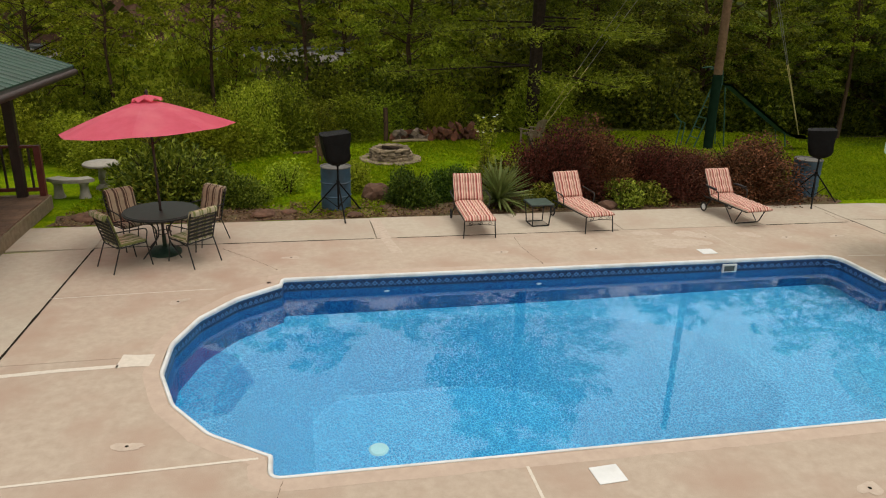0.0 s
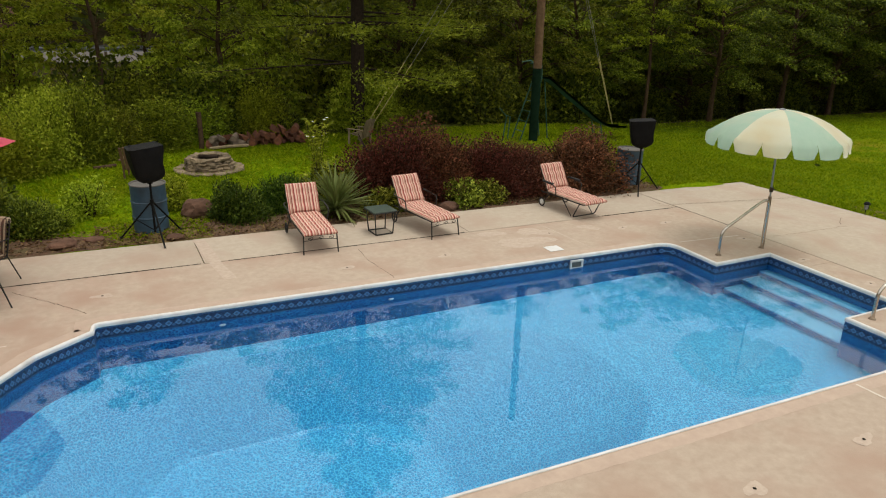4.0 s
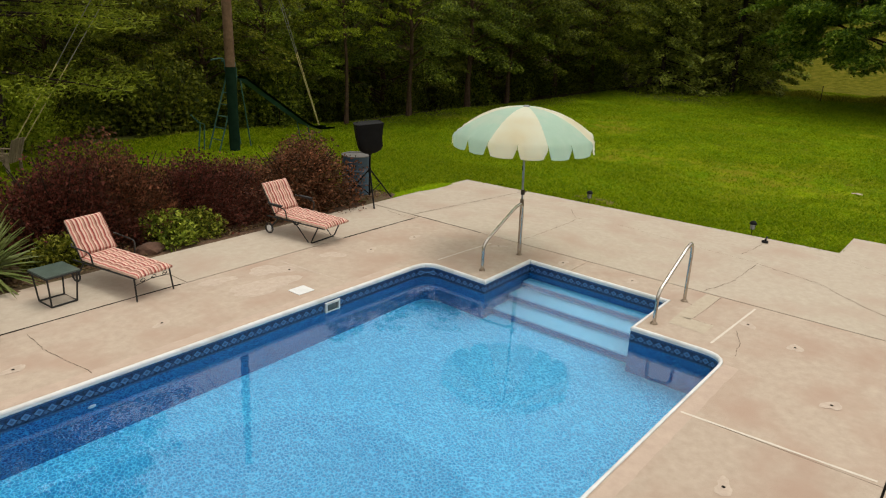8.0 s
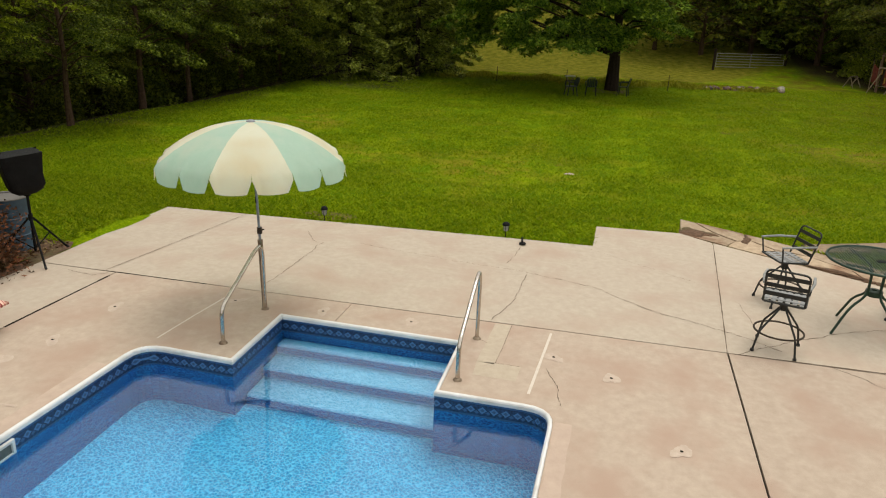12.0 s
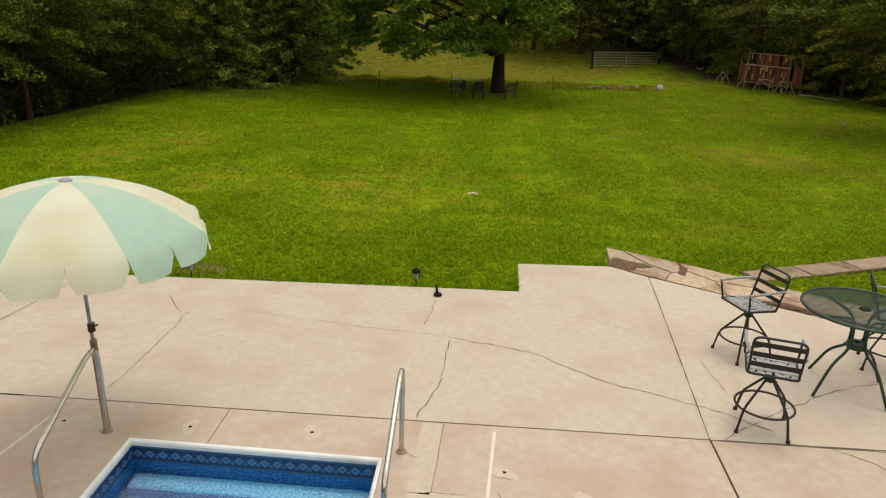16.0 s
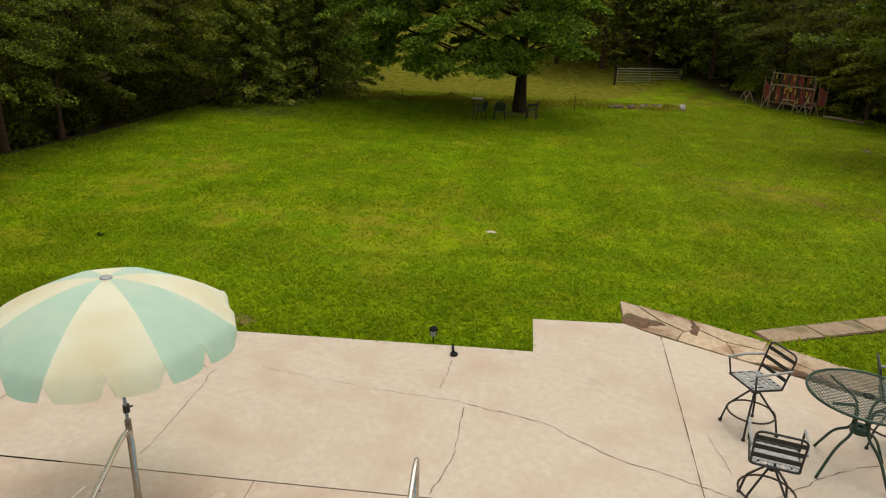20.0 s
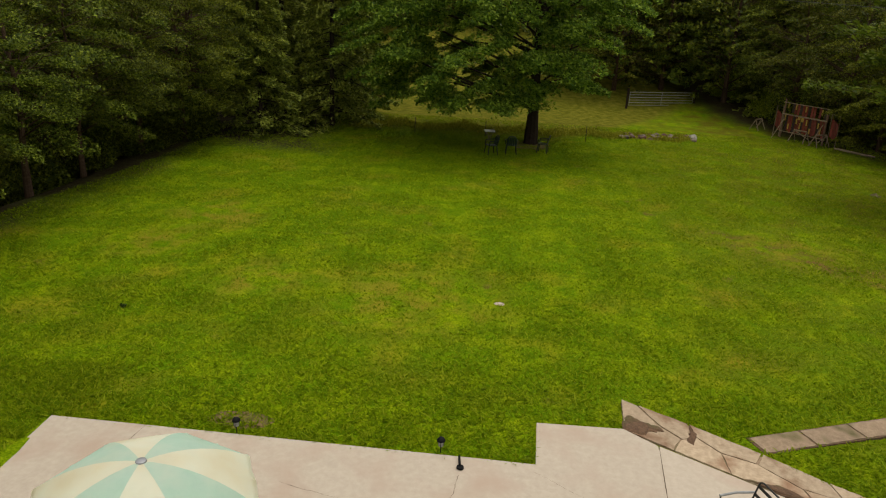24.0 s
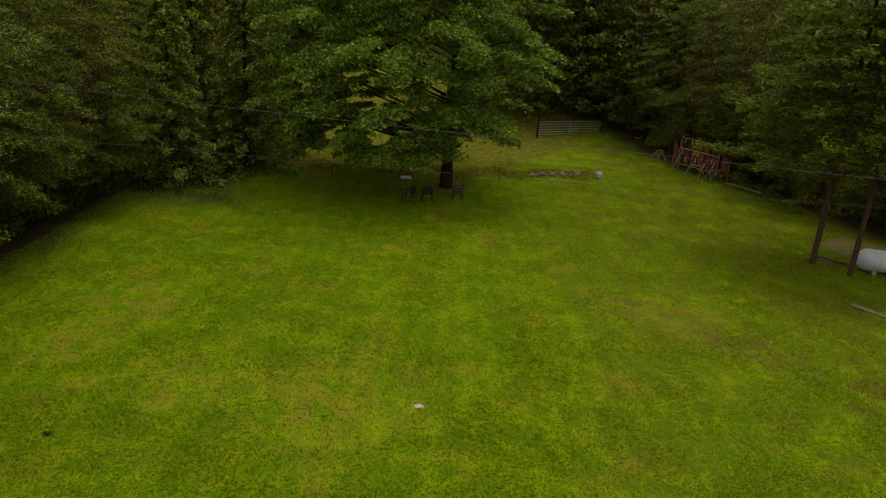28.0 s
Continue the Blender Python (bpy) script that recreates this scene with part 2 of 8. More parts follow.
    def affine(a, k, b):
        x = n.new("ShaderNodeMath")
        x.operation = "MULTIPLY_ADD"
        l.new(a, x.inputs[0])
        x.inputs[1].default_value = k
        if isinstance(b, float):
            x.inputs[2].default_value = b
        else:
            l.new(b, x.inputs[2])
        return x.outputs["Value"]

    def both(how, a, b):
        x = n.new("ShaderNodeMath")
        x.operation = how
        l.new(a, x.inputs[0])
        l.new(b, x.inputs[1])
        return x.outputs["Value"]

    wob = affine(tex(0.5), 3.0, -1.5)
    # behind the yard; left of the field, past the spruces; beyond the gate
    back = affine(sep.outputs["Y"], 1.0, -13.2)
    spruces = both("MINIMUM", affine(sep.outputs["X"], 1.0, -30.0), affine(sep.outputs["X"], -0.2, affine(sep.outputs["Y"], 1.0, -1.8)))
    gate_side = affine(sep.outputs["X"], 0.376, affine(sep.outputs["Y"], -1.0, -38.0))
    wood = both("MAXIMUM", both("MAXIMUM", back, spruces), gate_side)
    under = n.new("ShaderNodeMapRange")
    # blended wide, so the tree shade is coloured onto the lawn's edge
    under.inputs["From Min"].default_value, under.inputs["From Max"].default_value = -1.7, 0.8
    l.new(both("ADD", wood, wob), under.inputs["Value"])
    c = mixed(under.outputs["Result"], c, litter_and_shade.outputs["Color"])
    # bare earth worn through here and there
    soil = ramp(n, [(0.3, (0.10, 0.060, 0.016)), (0.7, (0.20, 0.125, 0.04))])
    l.new(tex(30), soil.inputs["Fac"])
    c = mixed(masked(tex(0.9, 9.0), 0.68, 0.82), c, soil.outputs["Color"])
    # an old track across the lawn, where the earth shows through
    across = n.new("ShaderNodeMath")
    across.operation = "ABSOLUTE"
    l.new(affine(sep.outputs["X"], 0.71, affine(sep.outputs["Y"], -0.704, -21.1)), across.inputs[0])
    trail = n.new("ShaderNodeMapRange")
    trail.inputs["From Min"].default_value, trail.inputs["From Max"].default_value = 1.3, 0.1
    l.new(across.outputs["Value"], trail.inputs["Value"])
    span = n.new("ShaderNodeMapRange")
    span.inputs["From Min"].default_value, span.inputs["From Max"].default_value = -8.5, -11.5
    l.new(sep.outputs["Y"], span.inputs["Value"])
    worn = both("MULTIPLY", both("MULTIPLY", trail.outputs["Result"], span.outputs["Result"]), masked(tex(1.6, 9.0), 0.46, 0.66))
    c = mixed(worn, c, soil.outputs["Color"])
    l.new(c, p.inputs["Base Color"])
    p.inputs["Roughness"].default_value, p.inputs["Specular IOR Level"].default_value = 1.0, 0.03
    b = n.new("ShaderNodeBump")
    b.inputs["Strength"].default_value, b.inputs["Distance"].default_value = 0.8, 0.04
    l.new(tex(45, 4.0), b.inputs["Height"])
    l.new(b.outputs["Normal"], p.inputs["Normal"])
    return m


M_LAWN = lawn_material()

# ---- building helpers ----


def link(name, me, material, parent=None, label=""):
    if material:
        me.materials.append(material)
    ob = new(name, me)
    if parent:
        ob.parent = parent
    return tagged(ob, label)


def part(name, bm, material, parent=None, label="", smooth=False):
    me = bpy.data.meshes.new(name)
    bm.normal_update()
    if smooth:
        for f in bm.faces:
            f.smooth = True
    bm.to_mesh(me)
    bm.free()
    if smooth:
        me.set_sharp_from_angle(angle=radians(38))
    return link(name, me, material, parent, label)


def thing(name, m, label, category, group="", kind=""):
    ob = new(name)
    ob.matrix_world = m
    ob.empty_display_size = 0.1
    return tagged(ob, label, category, group, kind)


def box(bm, centre, size, m=None, bevel=0.0):
    made = bmesh.ops.create_cube(bm, size=1.0)["verts"]
    x = (m or Matrix()) @ Matrix.Translation(centre) @ Matrix.Diagonal((*size, 1))
    bmesh.ops.transform(bm, matrix=x, verts=made)
    if bevel:
        edges = list({e for v in made for e in v.link_edges})
        bmesh.ops.bevel(bm, geom=edges, offset=bevel, segments=2, affect="EDGES", profile=0.5)
    return made


def tube(bm, pts, radii, sides=8, caps=True):
    """A round bar along points; radii: one number, or one for each point."""
    pts = [Vector(p) for p in pts]
    if not isinstance(radii, (list, tuple)):
        radii = [radii] * len(pts)
    rings, side = [], None
    for i, p in enumerate(pts):
        d = (pts[min(i + 1, len(pts) - 1)] - pts[max(i - 1, 0)]).normalized()
        ref = side if side is not None else (Vector((0, 0, 1)) if abs(d.z) < 0.9 else Vector((1, 0, 0))).cross(d)
        side = (ref - ref.dot(d) * d).normalized()
        up = d.cross(side)
        rings.append([bm.verts.new(p + radii[i] * (math.cos(a) * side + math.sin(a) * up)) for a in (2 * math.pi * k / sides for k in range(sides))])
    for a, b in zip(rings, rings[1:]):
        for k in range(sides):
            bm.faces.new((a[k], a[(k + 1) % sides], b[(k + 1) % sides], b[k]))
    if caps:
        bm.faces.new(rings[0][::-1])
        bm.faces.new(rings[-1])
    return rings


def bent(pts, r=0.05, n=4):
    """A polyline with its corners rounded."""
    pts = [Vector(p) for p in pts]
    out = [pts[0]]
    for a, b, c in zip(pts, pts[1:], pts[2:]):
        ra = min(r, (a - b).length * 0.45, (c - b).length * 0.45)
        p, q = b + (a - b).normalized() * ra, b + (c - b).normalized() * ra
        for k in range(n + 1):
            t = k / n
            out.append((1 - t) ** 2 * p + 2 * t * (1 - t) * b + t * t * q)
    return out + [pts[-1]]


def lathe(bm, profile, sides=24, m=None):
    """Turned about z: profile of (radius, height)."""
    rings = []
    for r, z in profile:
        if r < 1e-5:
            rings.append([bm.verts.new((0, 0, z))])
        else:
            rings.append([bm.verts.new((r * math.cos(2 * math.pi * k / sides), r * math.sin(2 * math.pi * k / sides), z)) for k in range(sides)])
    made = [v for r in rings for v in r]
    for a, b in zip(rings, rings[1:]):
        for k in range(sides):
            f = [a[k % len(a)], a[(k + 1) % len(a)], b[(k + 1) % len(b)], b[k % len(b)]]
            f = list(dict.fromkeys(f))
            if len(f) > 2:
                bm.faces.new(f)
    if m:
        bmesh.ops.transform(bm, matrix=m, verts=made)
    return made


def prism(bm, outline, z0, z1):
    """A plate with that outline from z0 up to z1."""
    low = [bm.verts.new((x, y, z0)) for x, y in outline]
    top = [bm.verts.new((x, y, z1)) for x, y in outline]
    bm.faces.new(low[::-1])
    f = bm.faces.new(top)
    n = len(low)
    for k in range(n):
        bm.faces.new((low[k], low[(k + 1) % n], top[(k + 1) % n], top[k]))
    return f


def mesh_of(name, verts, faces):
    """A mesh from numpy arrays of places and of four-cornered faces."""
    me = bpy.data.meshes.new(name)
    nv, nf, w = len(verts), len(faces), faces.shape[1]
    me.vertices.add(nv)
    me.vertices.foreach_set("co", np.ascontiguousarray(verts, dtype=np.float32).ravel())
    me.loops.add(nf * w)
    me.loops.foreach_set("vertex_index", np.ascontiguousarray(faces, dtype=np.int32).ravel())
    me.polygons.add(nf)
    me.polygons.foreach_set("loop_start", np.arange(nf, dtype=np.int32) * w)
    me.update(calc_edges=True)
    return me


def leaves(name, at, length, width, rng, ways=None, flat=0.5, fold=0.25, tumble=0.6, small=False):
    """Leaves at the given places: folded diamonds (small ones: plain blades), each turned its own way. ways: where their tips point."""
    n = len(at)
    d = rng.normal(size=(n, 3))
    if ways is not None:
        d = ways + 0.45 * d
    d[:, 2] *= flat
    d /= np.linalg.norm(d, axis=1, keepdims=True) + 1e-9
    up = rng.normal(size=(n, 3)) * tumble + (0, 0, 1)
    side = np.cross(d, up)
    side /= np.linalg.norm(side, axis=1, keepdims=True) + 1e-9
    nor = np.cross(side, d)
    s = rng.uniform(0.65, 1.3, (n, 1))
    ln, wd = length * s, width * s
    if small:
        v = np.empty((n, 3, 3))
        v[:, 0] = at - d * ln * 0.45 + side * wd * 0.3
        v[:, 1] = at + side * wd * 0.7 + d * ln * 0.2
        v[:, 2] = at + d * ln * 0.35 - side * wd * 0.7
        return mesh_of(name, v.reshape(-1, 3), np.arange(n * 3).reshape(n, 3))
    v = np.empty((n, 4, 3))
    v[:, 0] = at - d * ln * 0.5
    v[:, 1] = at + side * wd * 0.5 + nor * wd * fold
    v[:, 2] = at + d * ln * 0.5
    v[:, 3] = at - side * wd * 0.5 + nor * wd * fold
    return mesh_of(name, v.reshape(-1, 3), np.arange(n * 4).reshape(n, 4))


def height(x, y):
    """The lie of the land, for arrays of x and y."""
    def ease(t):
        t = np.clip(t, 0, 1)
        return t * t * (3 - 2 * t)
    z = -0.03 - 0.34 * ease((x - 4.3) / 7) - 0.22 * ease((x - 9) / 18) - 0.146 * ease((x - 2.5) / 1.5) * np.clip((y + 3.6) / 7.7, 0, 1.05) * (1 - ease((x - 8) / 8)) - 0.05 * ease((y - 4.2) / 2) + 0.03 * np.sin(x * 0.35 + 1) * np.sin(y * 0.3) * ease((x - 5) / 6)
    z = z + 6.2 * ease((x - 47) / 36) + 14 * ease((x - 80) / 160)
    # down to the creek behind the yard, and up to the road
    z = z - 2.4 * ease((y - 13.5) / 6) * (1 - ease((x - 18) / 14)) + 3.25 * ease((y - 21) / 6) * (1 - ease((x - 18) / 14))
    z = z + 22 * ease((y - 38) / 90) + 22 * ease((-y - 32) / 120)
    z = z + 15 * ease((-x - 32) / 100)
    return z


# ---- the ground: one sheet ----
def axis(fine, far, step):
    a = np.arange(fine[0], fine[1] + 0.01, step)
    lo = fine[0] - np.geomspace(1, fine[0] - far[0], 22)[::-1]
    hi = fine[1] + np.geomspace(1, far[1] - fine[1], 22)
    return np.concatenate([lo, a, hi])


gx, gy = axis((-24, 46), (-420, 420), 0.5), axis((-26, 40), (-420, 420), 0.5)
GX, GY = np.meshgrid(gx, gy, indexing="ij")
GZ = height(GX, GY)
GZ[(GX > 0.4) & (GX < 3.8) & (GY > -5.2) & (GY < 3.7)] -= 0.22
GZ[(GX > -13.2) & (GX < 1.6) & (GY > -5.6) & (GY < 2.4)] = -3.4
idx = np.arange(GX.size).reshape(GX.shape)
quads = np.stack([idx[:-1, :-1], idx[1:, :-1], idx[1:, 1:], idx[:-1, 1:]], -1).reshape(-1, 4)
me = mesh_of("ground", np.stack([GX, GY, GZ], -1).reshape(-1, 3), quads)
me.polygons.foreach_set("use_smooth", np.ones(len(quads), dtype=bool))
ground = tagged(link("ground", me, M_LAWN), "mown green lawn with dry and bare patches", "lawn", kind="structure")

# ---- the pool's outline, counter-clockwise ----
WATER = -0.19
# the deep end is closed by seven straight lengths of coping
BAY = [(-9.5 - 2.355 * math.cos(radians(a)), -1.30 + 2.355 * math.sin(radians(a))) for a in (62.8 - 17.72 * k for k in range(8))]


def rounded(pts, r, n=5):
    return [tuple(p)[:2] for p in bent([(x, y, 0) for x, y in pts], r, n)]


BAY = rounded(BAY, 0.07, 2)
FAR, NEAR, END, STEP = 0.86, -3.80, -1.36, -0.14


def far_y(x):
    """The pool lies turned by a degree: its far edge at x."""
    return 0.83 - 0.021 * (x - END)


def near_y(x):
    return -3.83 - 0.014 * (x - END)


CORNER_A = rounded([(-3, far_y(-3)), (END, far_y(END)), (END - 0.02, -0.6)], 0.32)[1:-1]
CORNER_B = rounded([(END, -3.0), (END, near_y(END)), (-3, near_y(-3))], 0.32)[1:-1]
SHOULDER_A = rounded([BAY[0], (-10.55, far_y(-10.55)), (-10.0, far_y(-10.0))], 0.12)[1:-1]
SHOULDER_B = rounded([(-10.0, near_y(-10.0)), (BAY[-1][0], near_y(-10.6)), BAY[-1]], 0.14)[1:-1]
POOL = (SHOULDER_A + CORNER_A + [(END - 0.03, -0.30), (STEP, -0.28), (STEP - 0.03, -2.62), (END, -2.635)]
        + CORNER_B + SHOULDER_B + BAY[::-1])


def inset(loop, d):
    """A closed outline moved inwards by d (it runs clockwise seen from above)."""
    out, n = [], len(loop)
    for k in range(n):
        a, b, c = (Vector(loop[(k + j) % n]) for j in (-1, 0, 1))
        u, v = (b - a).normalized(), (c - b).normalized()
        nu, nv = Vector((u.y, -u.x)), Vector((v.y, -v.x))
        m = nu + nv
        m = m / max(m.dot(nu), 0.35) if m.length > 1e-6 else nu
        out.append(tuple(b + m * d))
    return out


pool = thing("swimming_pool", Matrix(), "inground pool with blue mottled vinyl liner and white coping", "pool")


def sweep(profile, material, name, label="", smooth=True):
    """A band that follows the outline; profile of (inset, height)."""
    bm = bmesh.new()
    rings = [[bm.verts.new((*p, z)) for p in inset(POOL, d)] for d, z in profile]
    n = len(POOL)
    for a, b in zip(rings, rings[1:]):
        for k in range(n):
            bm.faces.new((a[k], a[(k + 1) % n], b[(k + 1) % n], b[k]))
    bmesh.ops.recalc_face_normals(bm, faces=bm.faces)
    return part(name, bm, material, pool, label)


def liner_material(name, stops):
    """A print of light, wandering veins over mottled blue."""
    m, n, l, p = nodes_of(name)
    geo = n.new("ShaderNodeNewGeometry")
    no = n.new("ShaderNodeTexNoise")
    no.inputs["Scale"].default_value, no.inputs["Detail"].default_value = 24.0, 4.0
    l.new(geo.outputs["Position"], no.inputs["Vector"])
    warp = n.new("ShaderNodeVectorMath")
    warp.operation = "MULTIPLY_ADD"
    l.new(no.outputs["Color"], warp.inputs[0])
    warp.inputs[1].default_value = (0.04, 0.04, 0.04)
    l.new(geo.outputs["Position"], warp.inputs[2])
    vor = n.new("ShaderNodeTexVoronoi")
    vor.feature = "DISTANCE_TO_EDGE"
    vor.inputs["Scale"].default_value = 24.0
    l.new(warp.outputs["Vector"], vor.inputs["Vector"])
    vein = n.new("ShaderNodeMapRange")
    vein.inputs["From Min"].default_value, vein.inputs["From Max"].default_value = 0.17, 0.0
    l.new(vor.outputs["Distance"], vein.inputs["Value"])
    add = n.new("ShaderNodeMath")
    add.operation = "MULTIPLY_ADD"
    l.new(vein.outputs["Result"], add.inputs[0])
    add.inputs[1].default_value = 0.45
    soft = n.new("ShaderNodeMapRange")
    soft.inputs["From Min"].default_value, soft.inputs["From Max"].default_value = 0.3, 0.7
    soft.inputs["To Min"].default_value, soft.inputs["To Max"].default_value = 0.44, 0.58
    l.new(no.outputs["Fac"], soft.inputs["Value"])
    l.new(soft.outputs["Result"], add.inputs[2])
    r = ramp(n, stops)
    l.new(add.outputs["Value"], r.inputs["Fac"])
    l.new(r.outputs["Color"], p.inputs["Base Color"])
    p.inputs["Roughness"].default_value = 0.5
    return m


def border_material():
    """The printed border of the liner: a dark band with light diamonds between two lines."""
    m, n, l, p = nodes_of("printed_border")
    geo = n.new("ShaderNodeNewGeometry")
    sep = n.new("ShaderNodeSeparateXYZ")
    l.new(geo.outputs["Position"], sep.inputs["Vector"])

    def calc(op, a, b=None, c=None):
        x = n.new("ShaderNodeMath")
        x.operation = op
        for i, v in enumerate((a, b, c)):
            if v is None:
                continue
            if isinstance(v, (int, float)):
                x.inputs[i].default_value = v
            else:
                l.new(v, x.inputs[i])
        return x.outputs["Value"]

    along = calc("ADD", sep.outputs["X"], sep.outputs["Y"])
    u = calc("ABSOLUTE", calc("SUBTRACT", calc("FRACT", calc("DIVIDE", along, 0.12)), 0.5))
    v = calc("ABSOLUTE", calc("DIVIDE", calc("ADD", sep.outputs["Z"], 0.13), 0.10))
    diamond = calc("LESS_THAN", calc("ADD", u, v), 0.40)
    core = calc("LESS_THAN", calc("ADD", u, v), 0.20)
    between = calc("LESS_THAN", calc("ADD", calc("SUBTRACT", 0.5, u), calc("ABSOLUTE", calc("DIVIDE", calc("ADD", sep.outputs["Z"], 0.155), 0.10))), 0.22)
    lines = calc("MAXIMUM", calc("GREATER_THAN", sep.outputs["Z"], -0.07), calc("LESS_THAN", sep.outputs["Z"], -0.195))
    fac = calc("MAXIMUM", calc("MAXIMUM", calc("MULTIPLY", diamond, calc("SUBTRACT", 1.0, calc("MULTIPLY", core, 0.6))), calc("MULTIPLY", between, 0.5)), calc("MULTIPLY", lines, 0.4))
    no = n.new("ShaderNodeTexNoise")
    no.inputs["Scale"].default_value = 40.0
    l.new(geo.outputs["Position"], no.inputs["Vector"])
    dark = ramp(n, [(0.35, (0.003, 0.010, 0.038)), (0.65, (0.012, 0.045, 0.135))])
    l.new(no.outputs["Fac"], dark.inputs["Fac"])
    mix = n.new("ShaderNodeMix")
    mix.data_type = "RGBA"
    l.new(fac, mix.inputs["Factor"])
    l.new(dark.outputs["Color"], mix.inputs["A"])
    mix.inputs["B"].default_value = (0.075, 0.17, 0.33, 1)
    l.new(mix.outputs["Result"], p.inputs["Base Color"])
    p.inputs["Roughness"].default_value = 0.35
    return m


def water_material():
    m, n, l, p = nodes_of("pool_water")
    geo = n.new("ShaderNodeNewGeometry")
    no = n.new("ShaderNodeTexNoise")
    no.inputs["Scale"].default_value, no.inputs["Detail"].default_value = 2.6, 3.0
    l.new(geo.outputs["Position"], no.inputs["Vector"])
    b = n.new("ShaderNodeBump")
    b.inputs["Strength"].default_value, b.inputs["Distance"].default_value = 0.032, 0.03
    l.new(no.outputs["Fac"], b.inputs["Height"])
    glass = n.new("ShaderNodeBsdfGlass")
    glass.inputs["IOR"].default_value, glass.inputs["Roughness"].default_value = 1.43, 0.0
    glass.inputs["Color"].default_value = (0.90, 0.97, 1.0, 1)
    l.new(b.outputs["Normal"], glass.inputs["Normal"])
    # a little extra gloss, added to strengthen reflections in the still surface
    gloss, both = n.new("ShaderNodeBsdfGlossy"), n.new("ShaderNodeMixShader")
    gloss.inputs["Roughness"].default_value = 0.0
    both.inputs["Fac"].default_value = 0.04
    l.new(b.outputs["Normal"], gloss.inputs["Normal"])
    l.new(glass.outputs["BSDF"], both.inputs[1])
    l.new(gloss.outputs["BSDF"], both.inputs[2])
    l.new(both.outputs["Shader"], n["Material Output"].inputs["Surface"])
    return m


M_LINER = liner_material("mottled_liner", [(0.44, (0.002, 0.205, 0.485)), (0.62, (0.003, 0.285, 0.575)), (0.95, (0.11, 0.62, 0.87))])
# same print, darkened in colour for the weaker light on upright faces
M_LINER_SHADED = liner_material("shaded_liner", [(0.46, (0.002, 0.035, 0.17)), (0.66, (0.003, 0.095, 0.32)), (0.90, (0.02, 0.27, 0.55))])
M_AQUA = surf("aqua_plastic", (0.42, 0.72, 0.68), (0.5, 0.78, 0.74), 9, 0.5)
M_BORDER, M_WATER = border_material(), water_material()
sweep([(-0.001, -0.03), (-0.001, 0.003), (0.005, 0.009), (0.02, 0.010), (0.034, 0.003), (0.042, -0.012), (0.043, -0.04), (0.038, -0.05), (0.03, -0.05)], M_WHITE, "coping", "white rounded coping strip")
sweep([(0.036, -0.045), (0.036, -0.235)], M_BORDER, "border", "dark blue printed border with light diamonds")


def depth(x, y):
    """The floor: shallow by the steps, sloping down to a flat-bottomed hopper with rounded corners."""
    qx = max((-9.5 - x) / 1.3, (x + 8.6) / 3.0, 0.0)
    qy = max((y + 1.05) / 1.2, (-1.95 - y) / 1.2, 0.0)
    return -2.53 + 1.256 * min(1.0, max(0.0, (math.hypot(qx, qy) - 0.55) / 0.85))


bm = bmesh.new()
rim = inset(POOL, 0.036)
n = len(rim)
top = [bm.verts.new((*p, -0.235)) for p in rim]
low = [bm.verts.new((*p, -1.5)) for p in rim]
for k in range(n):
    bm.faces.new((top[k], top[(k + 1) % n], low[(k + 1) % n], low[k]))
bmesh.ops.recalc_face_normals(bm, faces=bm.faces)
part("liner_wall", bm, M_LINER_SHADED, pool, "blue mottled liner wall with shade in its colour")
fx, fy = np.arange(-12.0, 0.11, 0.06), np.arange(-4.1, 1.2, 0.06)
FX, FY = np.meshgrid(fx, fy, indexing="ij")
FZ = np.vectorize(depth)(FX, FY)
idx = np.arange(FX.size).reshape(FX.shape)
quads = np.stack([idx[:-1, :-1], idx[1:, :-1], idx[1:, 1:], idx[:-1, 1:]], -1).reshape(-1, 4)
me = mesh_of("liner_floor", np.stack([FX, FY, FZ], -1).reshape(-1, 3), quads)
me.polygons.foreach_set("use_smooth", np.zeros(len(quads), dtype=bool))
link("liner_floor", me, M_LINER, pool)
# four steps across the alcove, each a moulded tread
M_STEP = liner_material("step_liner", [(0.46, (0.04, 0.31, 0.53)), (0.66, (0.085, 0.41, 0.64)), (0.90, (0.22, 0.58, 0.79))])
for k, (x0, z) in enumerate(((-0.40, -0.457), (-0.78, -0.735), (-1.19, -1.013))):
    bm = bmesh.new()
    box(bm, ((x0 + STEP - 0.05) / 2, -1.455, (z - 1.32) / 2), (STEP - 0.05 - x0, 2.24, z + 1.32), None, 0.03)
    part("step", bm, M_STEP, pool, "pale blue mottled step")
    # thin plate whose dark colour stands in for shade on the step's front
    bm = bmesh.new()
    box(bm, (x0 - 0.004, -1.455, z - 0.135), (0.012, 2.22, 0.19), None, 0.003)
    part("riser", bm, M_LINER_SHADED, pool, "blue riser plate with painted shade")
bm = bmesh.new()
f = bm.faces.new([bm.verts.new((*p, WATER)) for p in inset(POOL, 0.033)])
bmesh.ops.recalc_face_normals(bm, faces=bm.faces)
if f.normal.z < 0:
    f.normal_flip()
bmesh.ops.triangulate(bm, faces=bm.faces)
water = part("water", bm, M_WATER)
tagged(water, "clear still pool water reflecting sky and trees", "water", kind="structure")
water.visible_shadow = False

# ---- the deck: poured slabs with joints between them ----
deck = thing("pavement", Matrix(), "weathered pinkish concrete pool deck with cracks and joints", "pavement", kind="structure")
GAP, WIDE = 0.006, 0.015


def fall(x, y):
    """The deck beyond the steps falls away towards its outer corner."""
    return -0.146 * min(max((x - 0.45) / 3.6, 0), 1) * min(max((y + 3.6) / 7.7, 0), 1.05)


